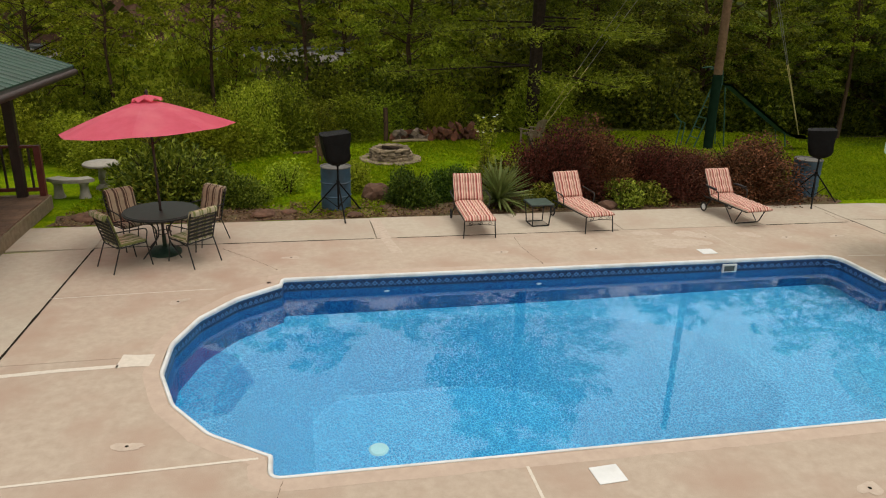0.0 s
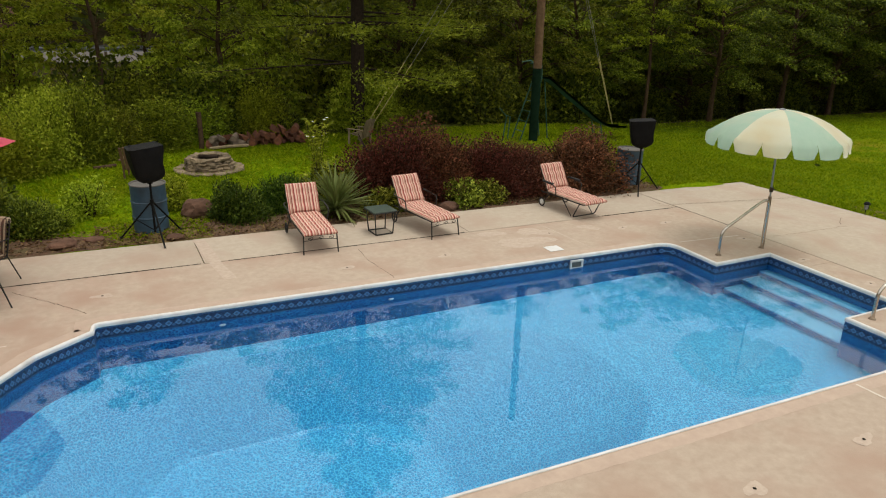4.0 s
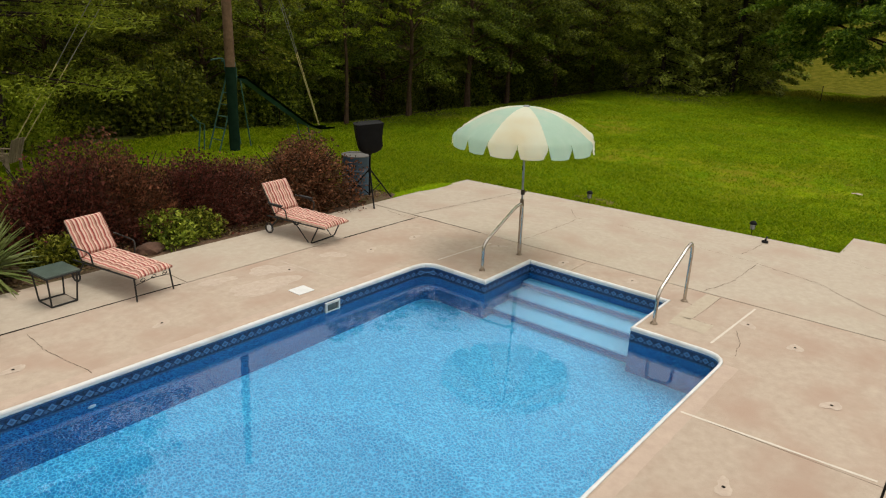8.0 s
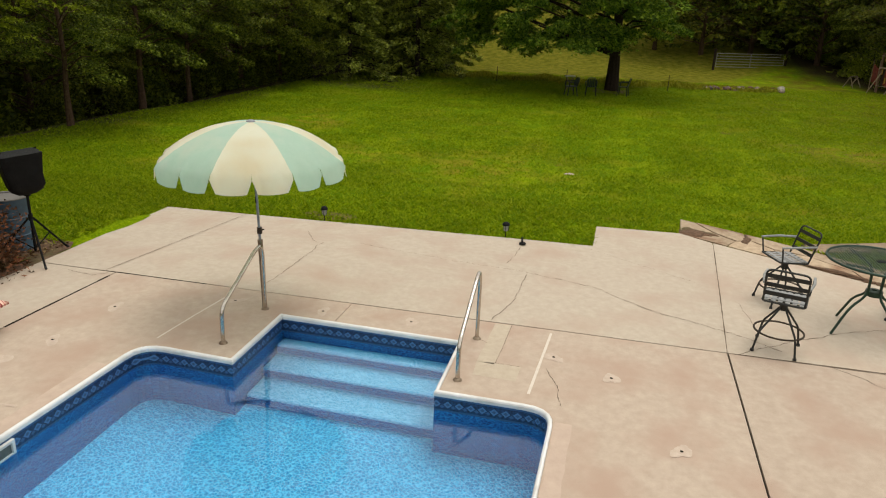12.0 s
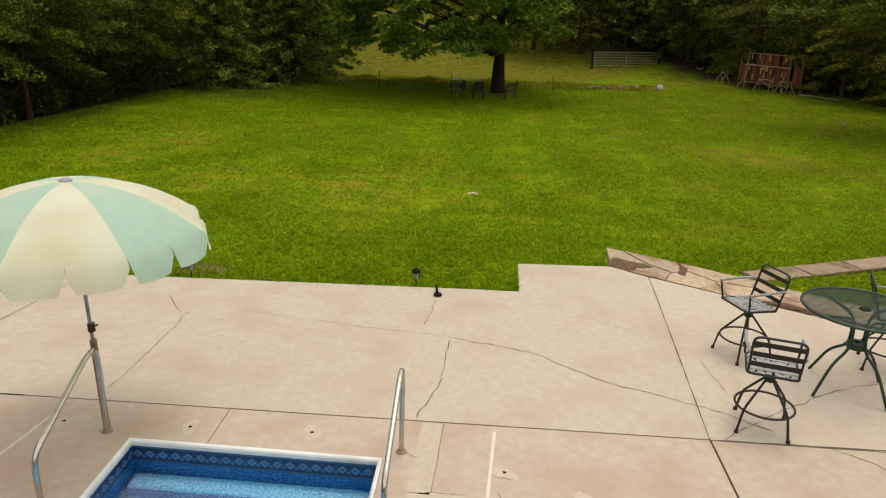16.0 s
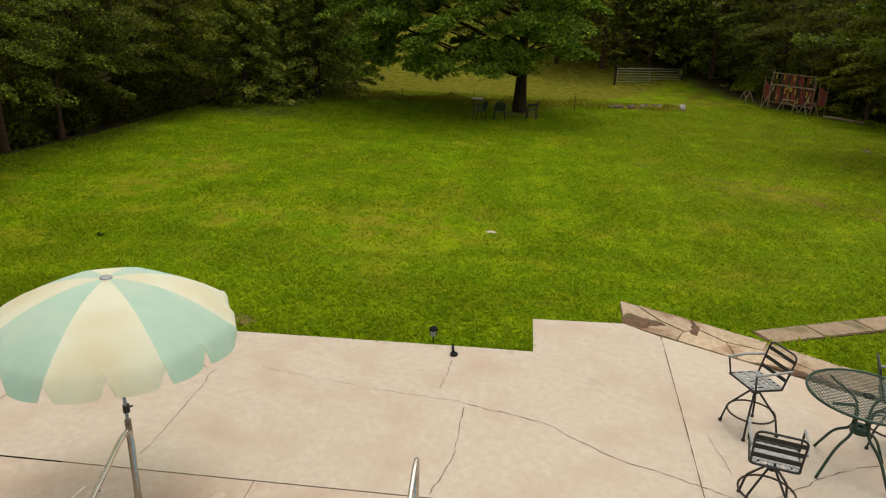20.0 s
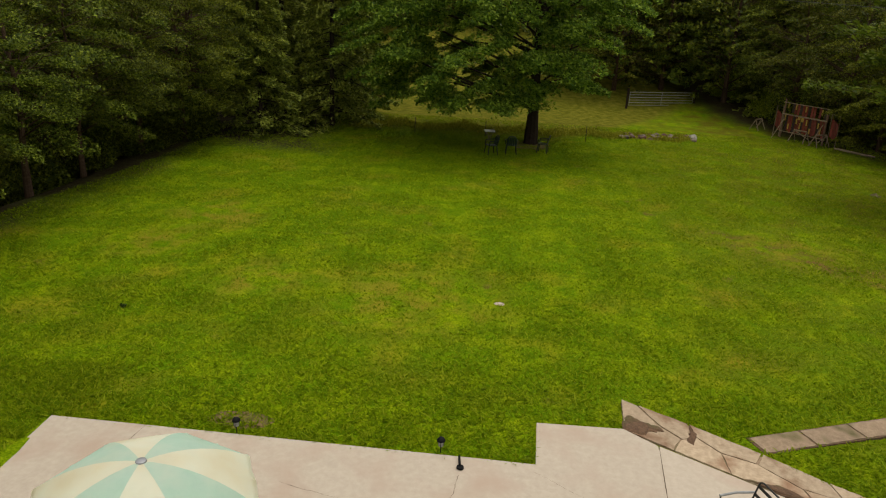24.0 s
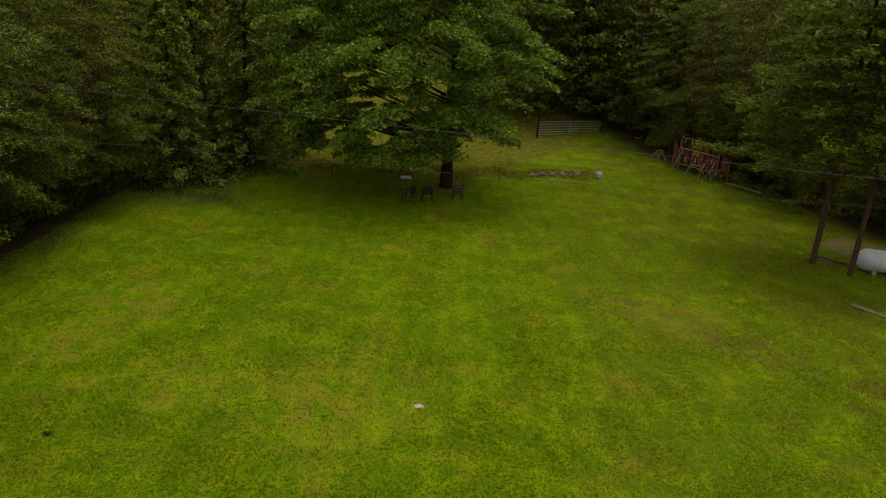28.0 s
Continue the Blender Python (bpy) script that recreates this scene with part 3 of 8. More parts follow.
def slab(outline, material=None, drop=0.0):
    """One slab, a little smaller than its bay, with a worn edge."""
    bm = bmesh.new()
    pts = [Vector((*p, 0)) for p in outline]
    if sum(a.x * b.y - b.x * a.y for a, b in zip(pts, pts[1:] + pts[:1])) < 0:
        pts.reverse()
    top = prism(bm, [(p.x, p.y) for p in pts], -0.14, 0.0)
    bmesh.ops.inset_region(bm, faces=[top], thickness=0.007, depth=0.0)
    for v in bm.verts:
        if v.co.z > -0.01 and v not in top.verts:
            v.co.z -= 0.006
    bmesh.ops.triangulate(bm, faces=[f for f in bm.faces if len(f.verts) > 4])
    if max(p.x for p in pts) > 1:
        for k in range(6):
            bmesh.ops.bisect_plane(bm, geom=bm.verts[:] + bm.edges[:] + bm.faces[:], plane_co=(0.9 + 0.6 * k, 0, 0), plane_no=(1, 0, 0))
        for k in range(11):
            bmesh.ops.bisect_plane(bm, geom=bm.verts[:] + bm.edges[:] + bm.faces[:], plane_co=(0, -3.2 + 0.66 * k, 0), plane_no=(0, 1, 0))
        for v in bm.verts:
            v.co.z += fall(v.co.x, v.co.y)
    ob = part("slab", bm, material or M_CONC, deck)
    ob.location.z = -drop
    return ob


def bay(x0, x1, y0, y1, material=None, drop=0.0):
    return slab([(x0 + GAP, y0 + GAP), (x1 - GAP, y0 + GAP), (x1 - GAP, y1 - GAP), (x0 + GAP, y1 - GAP)], material, drop)


def edge_y(x):
    return 3.94 - 0.0155 * (x + 10.5)


def long_y(x):
    return 2.76 - 0.018 * (x + 13.5)


def side_x(y):
    return 0.455 - 0.008 * y


SOUTH = -5.66
OUT = inset(POOL, -0.004)


# the strip on which the loungers stand
cuts = (-15.1, -13.5, -8.95, -4.4, -1.55, 0.418)
for x0, x1 in zip(cuts, cuts[1:]):
    slab([(x0 + GAP, long_y(x0) + WIDE), (x1 - GAP, long_y(x1) + WIDE), (x1 - GAP, edge_y(x1)), (x0 + GAP, edge_y(x0))], M_CONC_GREY, 0.004 * (x0 < -10))
# between that and the pool
left = OUT[:-len(BAY) - 1:-1]
shoulder_b = OUT[-len(BAY) - len(SHOULDER_B):-len(BAY)]
corner = [p for p in OUT if -1.9 < p[0] < END + 0.03 and p[1] > -0.2]
slab([(-13.5 + WIDE, long_y(-13.5) - GAP), (side_x(2.5) - GAP, long_y(0.34) - GAP), (side_x(-1) - GAP, -1.0), (STEP, -1.0), (STEP + 0.004, -0.276), (END - 0.026, -0.296)] + corner[::-1]
     + OUT[:len(SHOULDER_A)][::-1] + [p for p in left if p[1] > -1.18] + [(-11.84, -1.2), (-13.62 + WIDE, -1.2)])
corner = [p for p in OUT if p[0] > -2.84 and p[1] < -2.7]
slab([(side_x(-1) - GAP, -1.008), (STEP, -1.008), (STEP - 0.026, -2.624), (END + 0.004, -2.639)] + corner + [(-2.956, near_y(-3) - 0.004), (-2.956, SOUTH + GAP), (side_x(SOUTH) - GAP, SOUTH + GAP)])
slab([(-2.964, SOUTH + GAP), (-2.964, near_y(-2.964) - 0.004)] + shoulder_b + [p for p in left[::-1] if p[1] <= -1.22]
     + [(-11.84, -1.208), (-13.62 + WIDE, -1.208), (-13.75 + WIDE, SOUTH + GAP)])
# towards the house, and beside it
for x0, x1 in zip((-16.5, -13.75, -9.9, -6.3, -2.96), (-13.75, -9.9, -6.3, -2.96, 0.5)):
    bay(x0, x1, -9.5, SOUTH - 0.01)
slab([(-16.5, 2.6), (-13.5 - GAP, long_y(-13.5) - GAP), (-13.62 - GAP, -1.196), (-16.5, -1.196)], M_CONC_GREY, 0.005)
slab([(-16.5, -1.204), (-13.62 - GAP, -1.204), (-13.75 - GAP, SOUTH + GAP), (-16.5, SOUTH + GAP)], M_CONC_GREY, 0.005)
# beyond the steps, towards the lawn
EAST = [(4.05, 4.12), (4.05, 2.6), (4.05, 0.8), (4.05, -1.2), (4.05, -3.94), (5.25, -3.95), (5.36, -5.42), (4.95, -5.97)]
slab([(side_x(3.7) + GAP, edge_y(0.34)), EAST[0], (4.05, 2.45), (side_x(2.7) + GAP, 2.7)], M_CONC_GREY)
slab([(side_x(2.7) + WIDE, 2.692), (4.05, 2.442), (4.05, 0.8)] + EAST[3:7] + [(4.95, -5.94), (side_x(SOUTH) + WIDE, SOUTH + GAP)], M_CONC_GREY)
slab([(side_x(SOUTH) + GAP, SOUTH - GAP), (4.95, -5.96), (3.81, -7.88), (2.8, -9.5), (0.5 + GAP, -9.5)], M_CONC_GREY)
# what fills the joints
bm = bmesh.new()
for a, b in (((-13.5, long_y(-13.5)), (0.34, long_y(0.34))), ((0.425, 3.7), (0.53, -9.5)), ((-13.5, 3.9), (-13.62, -1.2)), ((-13.62, -1.2), (-13.75, -9.5)), ((-16.5, SOUTH), (0.5, SOUTH)), ((0.5, SOUTH), (4.9, -5.95)), ((-16.5, -1.2), (-13.6, -1.2)),
             ((-13.6, -1.204), (-11.87, -1.204)), ((-2.96, SOUTH), (-2.96, NEAR - 0.06)), ((-2.96, -9.5), (-2.96, SOUTH)),
             ((-8.95, 2.7), (-8.95, 3.9)), ((-4.4, 2.6), (-4.4, 3.82)), ((-1.55, 2.55), (-1.55, 3.78)), ((STEP + 0.03, -1.004), (0.4, -1.004))):
    a, b = Vector((*a, -0.03)), Vector((*b, -0.03))
    d = (b - a).normalized() * 0.02
    s = Vector((-d.y, d.x, 0))
    bm.faces.new([bm.verts.new(p) for p in (a - s, b - s, b + s, a + s)])
bmesh.ops.recalc_face_normals(bm, faces=bm.faces)
part("joint_filler", bm, M_JOINT, deck, "dark dirt in the slab joints")

# ---- repairs, cracks and rubbed spots on the deck ----
def ribbon(pts, widths, z=0.003):
    bm = bmesh.new()
    pts = [Vector((*p, z + fall(*p) + (0.0015 if p[0] > 0.5 else 0))) for p in pts]
    rows = []
    for k, p in enumerate(pts):
        d = (pts[min(k + 1, len(pts) - 1)] - pts[max(k - 1, 0)]).normalized()
        s = Vector((-d.y, d.x, 0)) * widths[k] / 2
        rows.append((bm.verts.new(p - s), bm.verts.new(p + s)))
    for a, b in zip(rows, rows[1:]):
        bm.faces.new((a[0], b[0], b[1], a[1]))
    bmesh.ops.recalc_face_normals(bm, faces=bm.faces)
    if bm.faces[:][0].normal.z < 0:
        bmesh.ops.reverse_faces(bm, faces=bm.faces[:])
    return bm


cr = random.Random(9)


def crack(a, b, wander=0.05, n=14, width=0.009):
    a, b = Vector(a), Vector(b)
    d = (b - a).normalized()
    s, off, pts = Vector((-d.y, d.x)), 0.0, []
    wander *= min(1.0, (b - a).length / 1.2)
    for k in range(n + 1):
        off = 0.75 * off + cr.uniform(-wander, wander)
        pts.append(tuple(a + (b - a) * k / n + s * off))
    part("crack", ribbon(pts, [width * cr.uniform(0.25, 1.3) for _ in pts], 0.0025), M_CRACK, deck)


for pts in (((-11.49, 2.48), (-10.95, 1.85), (-10.58, 1.37)), ((0.71, 0.36), (1.57, 0.35), (2.78, 0.39)), ((0.54, -2.85), (1.36, -3.02), (2.31, -3.06)), ((2.43, -3.03), (2.14, -3.94), (1.49, -4.87), (1.13, -5.76), (0.75, -6.3)),
            ((3.57, -2.79), (2.73, -2.68)), ((0.5, -5.77), (0.84, -6.17), (1.48, -7.02), (1.8, -7.63), (2.0, -8.4)), ((0.5, -6.78), (0.28, -7.1), (-0.4, -7.7)), ((-6.54, 2.45), (-6.59, 1.93), (-6.53, 1.46), (-6.48, 1.06)), ((-0.55, -3.65), (-0.9, -3.8), (-1.3, -3.87)), ((0.3, 3.2), (0.22, 2.75), (0.38, 2.6)), ((2.75, 0.5), (3.3, 0.9)), ((-10.5, -3.74), (-10.56, -4.05), (-10.5, -4.5))):
    for a, b in zip(pts, pts[1:]):
        crack(a, b, 0.02, 17)
for pts in (((2.94, -0.21), (2.58, -1.87), (2.43, -3.03)), ((3.84, -3.92), (2.81, -5.49)), ((1.4, -6.1), (2.2, -6.0))):
    for a, b in zip(pts, pts[1:]):
        crack(a, b, 0.015, 9, 0.004)


def straight(pts, width, material, name="filled_joint", label="pale mortar filled joint", z=0.003, rough=0.12):
    steps = []
    for a, b in zip(pts, pts[1:]):
        a, b = Vector(a), Vector(b)
        n = max(2, int((b - a).length / 0.15))
        steps += [tuple(a + (b - a) * k / n) for k in range(n)]
    steps.append(tuple(pts[-1]))
    part(name, ribbon(steps, [width * cr.uniform(1 - rough, 1 + rough) for _ in steps], z), material, deck, label)


for line in (((-13.5, long_y(-13.5)), (-13.62, -1.2), (-13.75, -5.6)), ((-13.5, long_y(-13.5) + 0.004), (-9.0, long_y(-9.0) + 0.004)), ((-8.6, long_y(-8.6) + 0.004), (-4.5, long_y(-4.5) + 0.004)), ((-1.5, long_y(-1.5) + 0.004), (0.3, long_y(0.3) + 0.004)),
             ((-16.4, -1.2), (-13.7, -1.2))):
    straight(line, 0.029, M_JOINT, "open_joint", "dark open joint between slabs", 0.002, 0.35)
straight([(-8.87, 3.9), (-8.78, 2.5), (-8.70, 1.9)], 0.19, M_RUSTPATCH, "mortar_strip", "pale strip of mortar across the slabs")
straight([(-13.5, -1.45), (-12.9, -1.41), (-12.3, -1.40)], 0.075, M_PATCH)
straight([(-12.31, -1.28), (-11.955, -1.31)], 0.31, M_PATCH, "mortar_patch", "pale mortar patch by the coping")
straight([(-13.7, -3.46), (-12.8, -3.43), (-10.72, -3.38)], 0.03, M_PATCH)
# the strip of newer concrete along the coping
band = inset(POOL, -0.095)
band = band[-len(BAY) - len(SHOULDER_B):]
straight([(-1.6, near_y(-1.6) - 0.1), (-10.2, near_y(-10.2) - 0.1)] + band, 0.16, M_BAND, "coping_bed", "smoother pinkish concrete along the coping", 0.0016, 0.10)
straight([band[-1], (-10.68, far_y(-10.6) + 0.06), (-10.4, far_y(-10.4) + 0.1), (-1.9, far_y(-1.9) + 0.1)], 0.16, M_BAND, "coping_bed", "smoother pinkish concrete along the coping", 0.0016, 0.10)
straight([(0.5, SOUTH - 0.02), (0.55, -9.4)], 0.02, M_CRACK, "dirty_joint", "dirt filled joint between slabs", 0.0018, 0.5)
straight([(0.52, SOUTH), (2.6, -5.80), (4.85, -5.945)], 0.04, M_CONC_GREY, "filled_joint", "worn mortar filled joint", 0.0018, 0.05)
straight([(0.52, SOUTH), (2.6, -5.80), (4.85, -5.945)], 0.011, M_CRACK, "dirty_joint", "dirt filled joint between slabs", 0.0034, 0.5)
straight([(0.46, 2.697), (4.03, 2.446)], 0.026, M_CONC_GREY, "filled_joint", "worn mortar filled joint", 0.002, 0.05)
straight([(0.46, 2.697), (4.03, 2.446)], 0.008, M_CRACK, "dirty_joint", "dirt filled joint between slabs", 0.0035, 0.6)
straight([(side_x(2.6), 2.6), (side_x(1.1), 1.1)], 0.02, M_JOINT, "open_joint", "dark open joint between slabs", 0.002, 0.4)
straight([(-8.36, -3.9), (-8.38, -5.6)], 0.03, M_PATCH)
straight([(-2.96, -3.86), (-2.9, -5.6)], 0.03, M_PATCH)
straight([(-1.2, 0.74), (-0.5, 0.69), (0.1, 0.63)], 0.022, M_PATCH)
straight([(-13.6, 0.69), (-12.5, 0.72), (-11.45, 0.74)], 0.02, M_PATCH)
straight([(-1.15, -3.53), (0.38, -3.61)], 0.03, M_PATCH)
straight([(-2.95, 2.4), (-2.86, 1.1)], 0.035, M_RUSTPATCH)
straight([(0.45, -3.01), (-0.1, -3.0), (-0.62, -2.98)], 0.2, M_KHAKI, "mortar_patch", "pale khaki mortar patch beside the handrail", 0.0022, 0.05)
straight([(-0.77, -2.89), (-0.76, -3.1), (-0.77, -3.37)], 0.33, M_KHAKI, "mortar_patch", "pale khaki mortar patch beside the handrail", 0.0022, 0.06)
for a, b in (((0.45, -3.115), (-0.3, -3.10)), ((-0.3, -3.10), (-0.59, -3.09)), ((-0.59, -3.09), (-0.6, -3.37)), ((-0.05, -2.79), (-0.12, -2.91))):
    crack(a, b, 0.008, 10, 0.006)


def blotch(x, y, r, material, name, label, z=0.0035, dot=True):
    bm = bmesh.new()
    n = 26
    p, q, tilt = cr.uniform(0, 6), cr.uniform(0, 6), cr.uniform(-0.6, 0.6)
    ring = []
    for k in range(n):
        a = 2 * math.pi * k / n
        w = r * (1 + 0.22 * math.sin(2 * a + p) + 0.16 * math.sin(3 * a + q) + cr.uniform(-0.12, 0.12))
        u, v = 1.45 * w * math.cos(a), 0.9 * w * math.sin(a)
        ring.append(bm.verts.new((x + u * math.cos(tilt) - v * math.sin(tilt), y + u * math.sin(tilt) + v * math.cos(tilt), z + fall(x, y))))
    bm.faces.new(ring)
    ob = part(name, bm, material, deck, label)
    if dot:
        bm = bmesh.new()
        bm.faces.new([bm.verts.new((x + 0.018 * math.cos(a), y + 0.018 * math.sin(a), z + 0.003 + fall(x, y))) for a in (2 * math.pi * k / 8 for k in range(8))])
        part("anchor_hole", bm, M_JOINT, deck)
    return ob


for x, y in ((-10.4, 1.9), (-7.0, 1.7), (-5.35, 1.65), (-3.1, 2.0), (-1.6, 1.8), (-0.6, 1.75), (0.05, 0.45), (0.1, -0.75), (-11.9, 0.35), (-0.25, -3.7), (-0.55, -4.35), (-3.9, -4.6), (-5.5, -4.7), (-11.9, -3.0), (-1.75, -5.0), (0.15, -1.9)):
    blotch(x, y, 0.085, M_RUSTPATCH, "rubbed_patch", "pale rubbed spot round an anchor hole")
for x, y, r in ((-3.75, 1.75, 0.3), (-3.3, 2.2, 0.22), (-4.1, 2.35, 0.16), (-2.2, 2.05, 0.14)):
    blotch(x, y, r, M_RUSTPATCH, "rubbed_patch", "pale rubbed patch in the concrete", 0.0022, False)
# lids of the two skimmers
for x, y, a in ((-3.5, 1.27, -0.02), (-7.69, -4.13, 0.05)):
    bm = bmesh.new()
    box(bm, (0, 0, 0.004), (0.27, 0.24, 0.008), None, 0.003)
    lid = part("skimmer_lid", bm, M_WHITE, None)
    lid.matrix_world = pose(x, y, 0.001, 0, 0, math.degrees(a))
    tagged(lid, "square white skimmer lid set in the concrete deck", "lid", "skimmer lids")
bm = bmesh.new()
y0 = far_y(-3.34) - 0.036
for c, size in (((-3.34, y0 - 0.012, -0.085), (0.26, 0.03, 0.03)), ((-3.34, y0 - 0.012, -0.235), (0.26, 0.03, 0.03)), ((-3.455, y0 - 0.012, -0.16), (0.03, 0.03, 0.125)), ((-3.225, y0 - 0.012, -0.16), (0.03, 0.03, 0.125))):
    box(bm, c, size, None, 0.004)
sk = part("skimmer_frame", bm, M_WHITE, pool, "white skimmer frame")
# dark sheet painted as the shade inside the skimmer's opening
bm = bmesh.new()
box(bm, (-3.34, y0 - 0.003, -0.16), (0.2, 0.005, 0.125))
part("skimmer_opening_shade", bm, surf("opening_shade", (0.05, 0.06, 0.055), (0.12, 0.13, 0.12), 10, 0.5), sk)
# the main drain and two return inlets
bm = bmesh.new()
lathe(bm, [(0.0, 0.03), (0.10, 0.028), (0.125, 0.0)], 20, pose(-9.42, -1.52, -2.53))
part("main_drain", bm, M_AQUA, pool, "round pale aqua drain cover")
for x in (-9.0, -6.6):
    bm = bmesh.new()
    lathe(bm, [(0.0, 0.014), (0.03, 0.012), (0.045, 0.0)], 14, pose(x, far_y(x) - 0.038, -0.40, 90, 0, 0))
    part("return_inlet", bm, M_WHITE, pool)

# ---- trees ----
def broad_tree(seed, tall, spread, low, trunk_r, count, size, clumps=110, bark=None, leaf=None, droop=0.02, lean=0.0, plate=(0.13, 0.25), clear=0.2, fan=3, loose=0.10, tumble=0.5):
    """Trunk and limbs as one mesh, leaves in clumps round the limbs' ends as another."""
    rng = np.random.default_rng(seed)
    bm = bmesh.new()
    stem = [(0, 0, -0.3)]
    for k in range(1, 8):
        stem.append((rng.normal() * 0.03 * k, rng.normal() * 0.03 * k, tall * 0.85 * k / 7))
    tube(bm, stem, [trunk_r * (1.35 if k == 0 else 1 - 0.125 * k) for k in range(8)], 10)
    ends = []
    for k in range(clumps):
        f = (k + 0.5) / clumps
        z = low + (tall - low) * (f ** 0.9)
        h = (z - low) / (tall - low)
        r = spread * (max(math.sin(math.pi * min(0.18 + 0.80 * h, 1.0)), 0.02) ** 0.7) * rng.uniform(0.45, 1.06)
        a = k * 2.4 + rng.normal() * 0.3
        ends.append((r * math.cos(a), r * math.sin(a) + lean * (1 - 0.25 * h), z + rng.normal() * 0.3))
    for k, e in enumerate(ends):
        if k % (2 if clumps < 300 else 5) == 0:
            zs = min(max(e[2] - 0.35 * math.hypot(e[0], e[1]), low * 0.7), tall * 0.8)
            s = np.array([0, 0, zs])
            mid = s + (np.array(e) - s) * 0.5 + rng.normal(size=3) * 0.25 + (0, 0, 0.2)
            w = max(trunk_r * 0.32 * (1 - zs / tall), 0.02)
            tube(bm, [tuple(s), tuple(mid), e], [w, w * 0.6, w * 0.15], 5, caps=False)
    trunk = bpy.data.meshes.new("trunk")
    bm.to_mesh(trunk)
    bm.free()
    trunk.materials.append(bark or M_BARK)
    # sprays: flat fans of leaves that hang outwards from the limbs' ends
    ends = np.array(ends)
    fans = int(len(ends) * fan)
    at0 = ends[np.arange(fans) % len(ends)] + rng.normal(size=(fans, 3)) * spread * (loose, loose, loose * 0.85)
    out0 = at0 * (1, 1, 0) - (0, lean * 0.6, 0)
    out0 /= np.linalg.norm(out0, axis=1, keepdims=True) + 1e-6
    turn = rng.normal(size=fans) * 0.6
    out0 = np.stack([out0[:, 0] * np.cos(turn) - out0[:, 1] * np.sin(turn), out0[:, 0] * np.sin(turn) + out0[:, 1] * np.cos(turn), 0 * turn], -1)
    side0 = np.stack([-out0[:, 1], out0[:, 0], 0 * turn], -1)
    reach = spread * rng.uniform(plate[0] * 0.62, plate[1] * 0.78, fans)
    sag = rng.uniform(0.15, 0.6, fans)
    pick = rng.integers(0, fans, count)
    u, v = rng.uniform(-0.9, 1.0, count), rng.normal(size=count) * 0.42
    v = v * (1.1 - 0.55 * np.abs(u))
    lr = reach[pick]
    at = at0[pick] + out0[pick] * (u * lr)[:, None] + side0[pick] * (v * lr)[:, None]
    at[:, 2] -= lr * (sag[pick] * (0.5 + 0.5 * u) ** 2 + 0.25 * v * v) - rng.normal(size=count) * 0.045 * spread / 4
    at[:, 2] -= droop * np.hypot(at[:, 0], at[:, 1]) ** 1.3
    at[:, 2] = np.maximum(at[:, 2], clear + 0.35 * rng.uniform(size=count))
    out = out0[pick] + side0[pick] * v[:, None]
    crown = leaves("crown", at, size, size * 0.62, rng, out * 0.8 + (0, 0, -0.4), 1.0, 0.25, tumble, True)
    crown.materials.append(leaf or M_LEAF)
    return trunk, crown


def spruce_tree(seed, tall, spread, low, count, leaf=None, bark=None, layered=0.0, spray=(0.34, 0.10)):
    """A conifer: whorls of drooping boughs, covered in sprays of needles."""
    rng = np.random.default_rng(seed)
    bm = bmesh.new()
    tube(bm, [(0, 0, -0.3), (0.03, 0.02, tall * 0.5), (0, 0, tall)], [(0.0165 if layered > 1 else 0.0115 if not layered else 0.0088) * tall, (0.013 if layered > 1 else 0.009 if not layered else 0.0075) * tall, 0.01], 9)
    at, ways = [], []
    boughs = int(60 + tall * 7)
    per = count // boughs
    for k in range(boughs):
        h = (k / boughs) ** 0.85
        if layered:
            h = min(round(h * 9) / 9 + abs(rng.normal()) * 0.012, 0.99)
        z = low + (tall - low) * h
        r = max(spread * (1 - h) ** (0.8 if not layered else 0.5) * rng.uniform(0.7, 1.1), 0.15)
        a = k * 2.4 + rng.normal() * 0.2
        d = np.array([math.cos(a), math.sin(a), 0.0])
        sag = 0.28 if not layered else 0.02
        tip = d * r + (0, 0, z - sag * r)
        if k % 2 == 0:
            tube(bm, [(0, 0, z), tuple(d * r * 0.5 + (0, 0, z - sag * r * 0.35)), tuple(tip)], [0.035, 0.022, 0.006], 4, caps=False)
        t = rng.uniform(0.15, 1.0, per) ** 0.55
        c = np.array([0, 0, z]) + t[:, None] * (tip - (0, 0, z))
        side = np.array([-d[1], d[0], 0])
        c = c + side * (rng.normal(size=(per, 1)) * 0.20 * r * (1.15 - t[:, None])) + rng.normal(size=(per, 3)) * (0.05, 0.05, 0.09 if not layered else 0.12)
        at.append(c)
        ways.append(np.repeat([d + (0, 0, -0.35 if not layered else 0.25)], per, 0) + side * rng.normal(size=(per, 1)) * 0.6)
    trunk = bpy.data.meshes.new("trunk")
    bm.to_mesh(trunk)
    bm.free()
    trunk.materials.append(bark or M_BARK_DARK)
    crown = leaves("crown", np.concatenate(at), spray[0], spray[1], rng, np.concatenate(ways), 1.0, 0.1, 0.6, True)
    crown.materials.append(leaf or M_NEEDLE)
    return trunk, crown


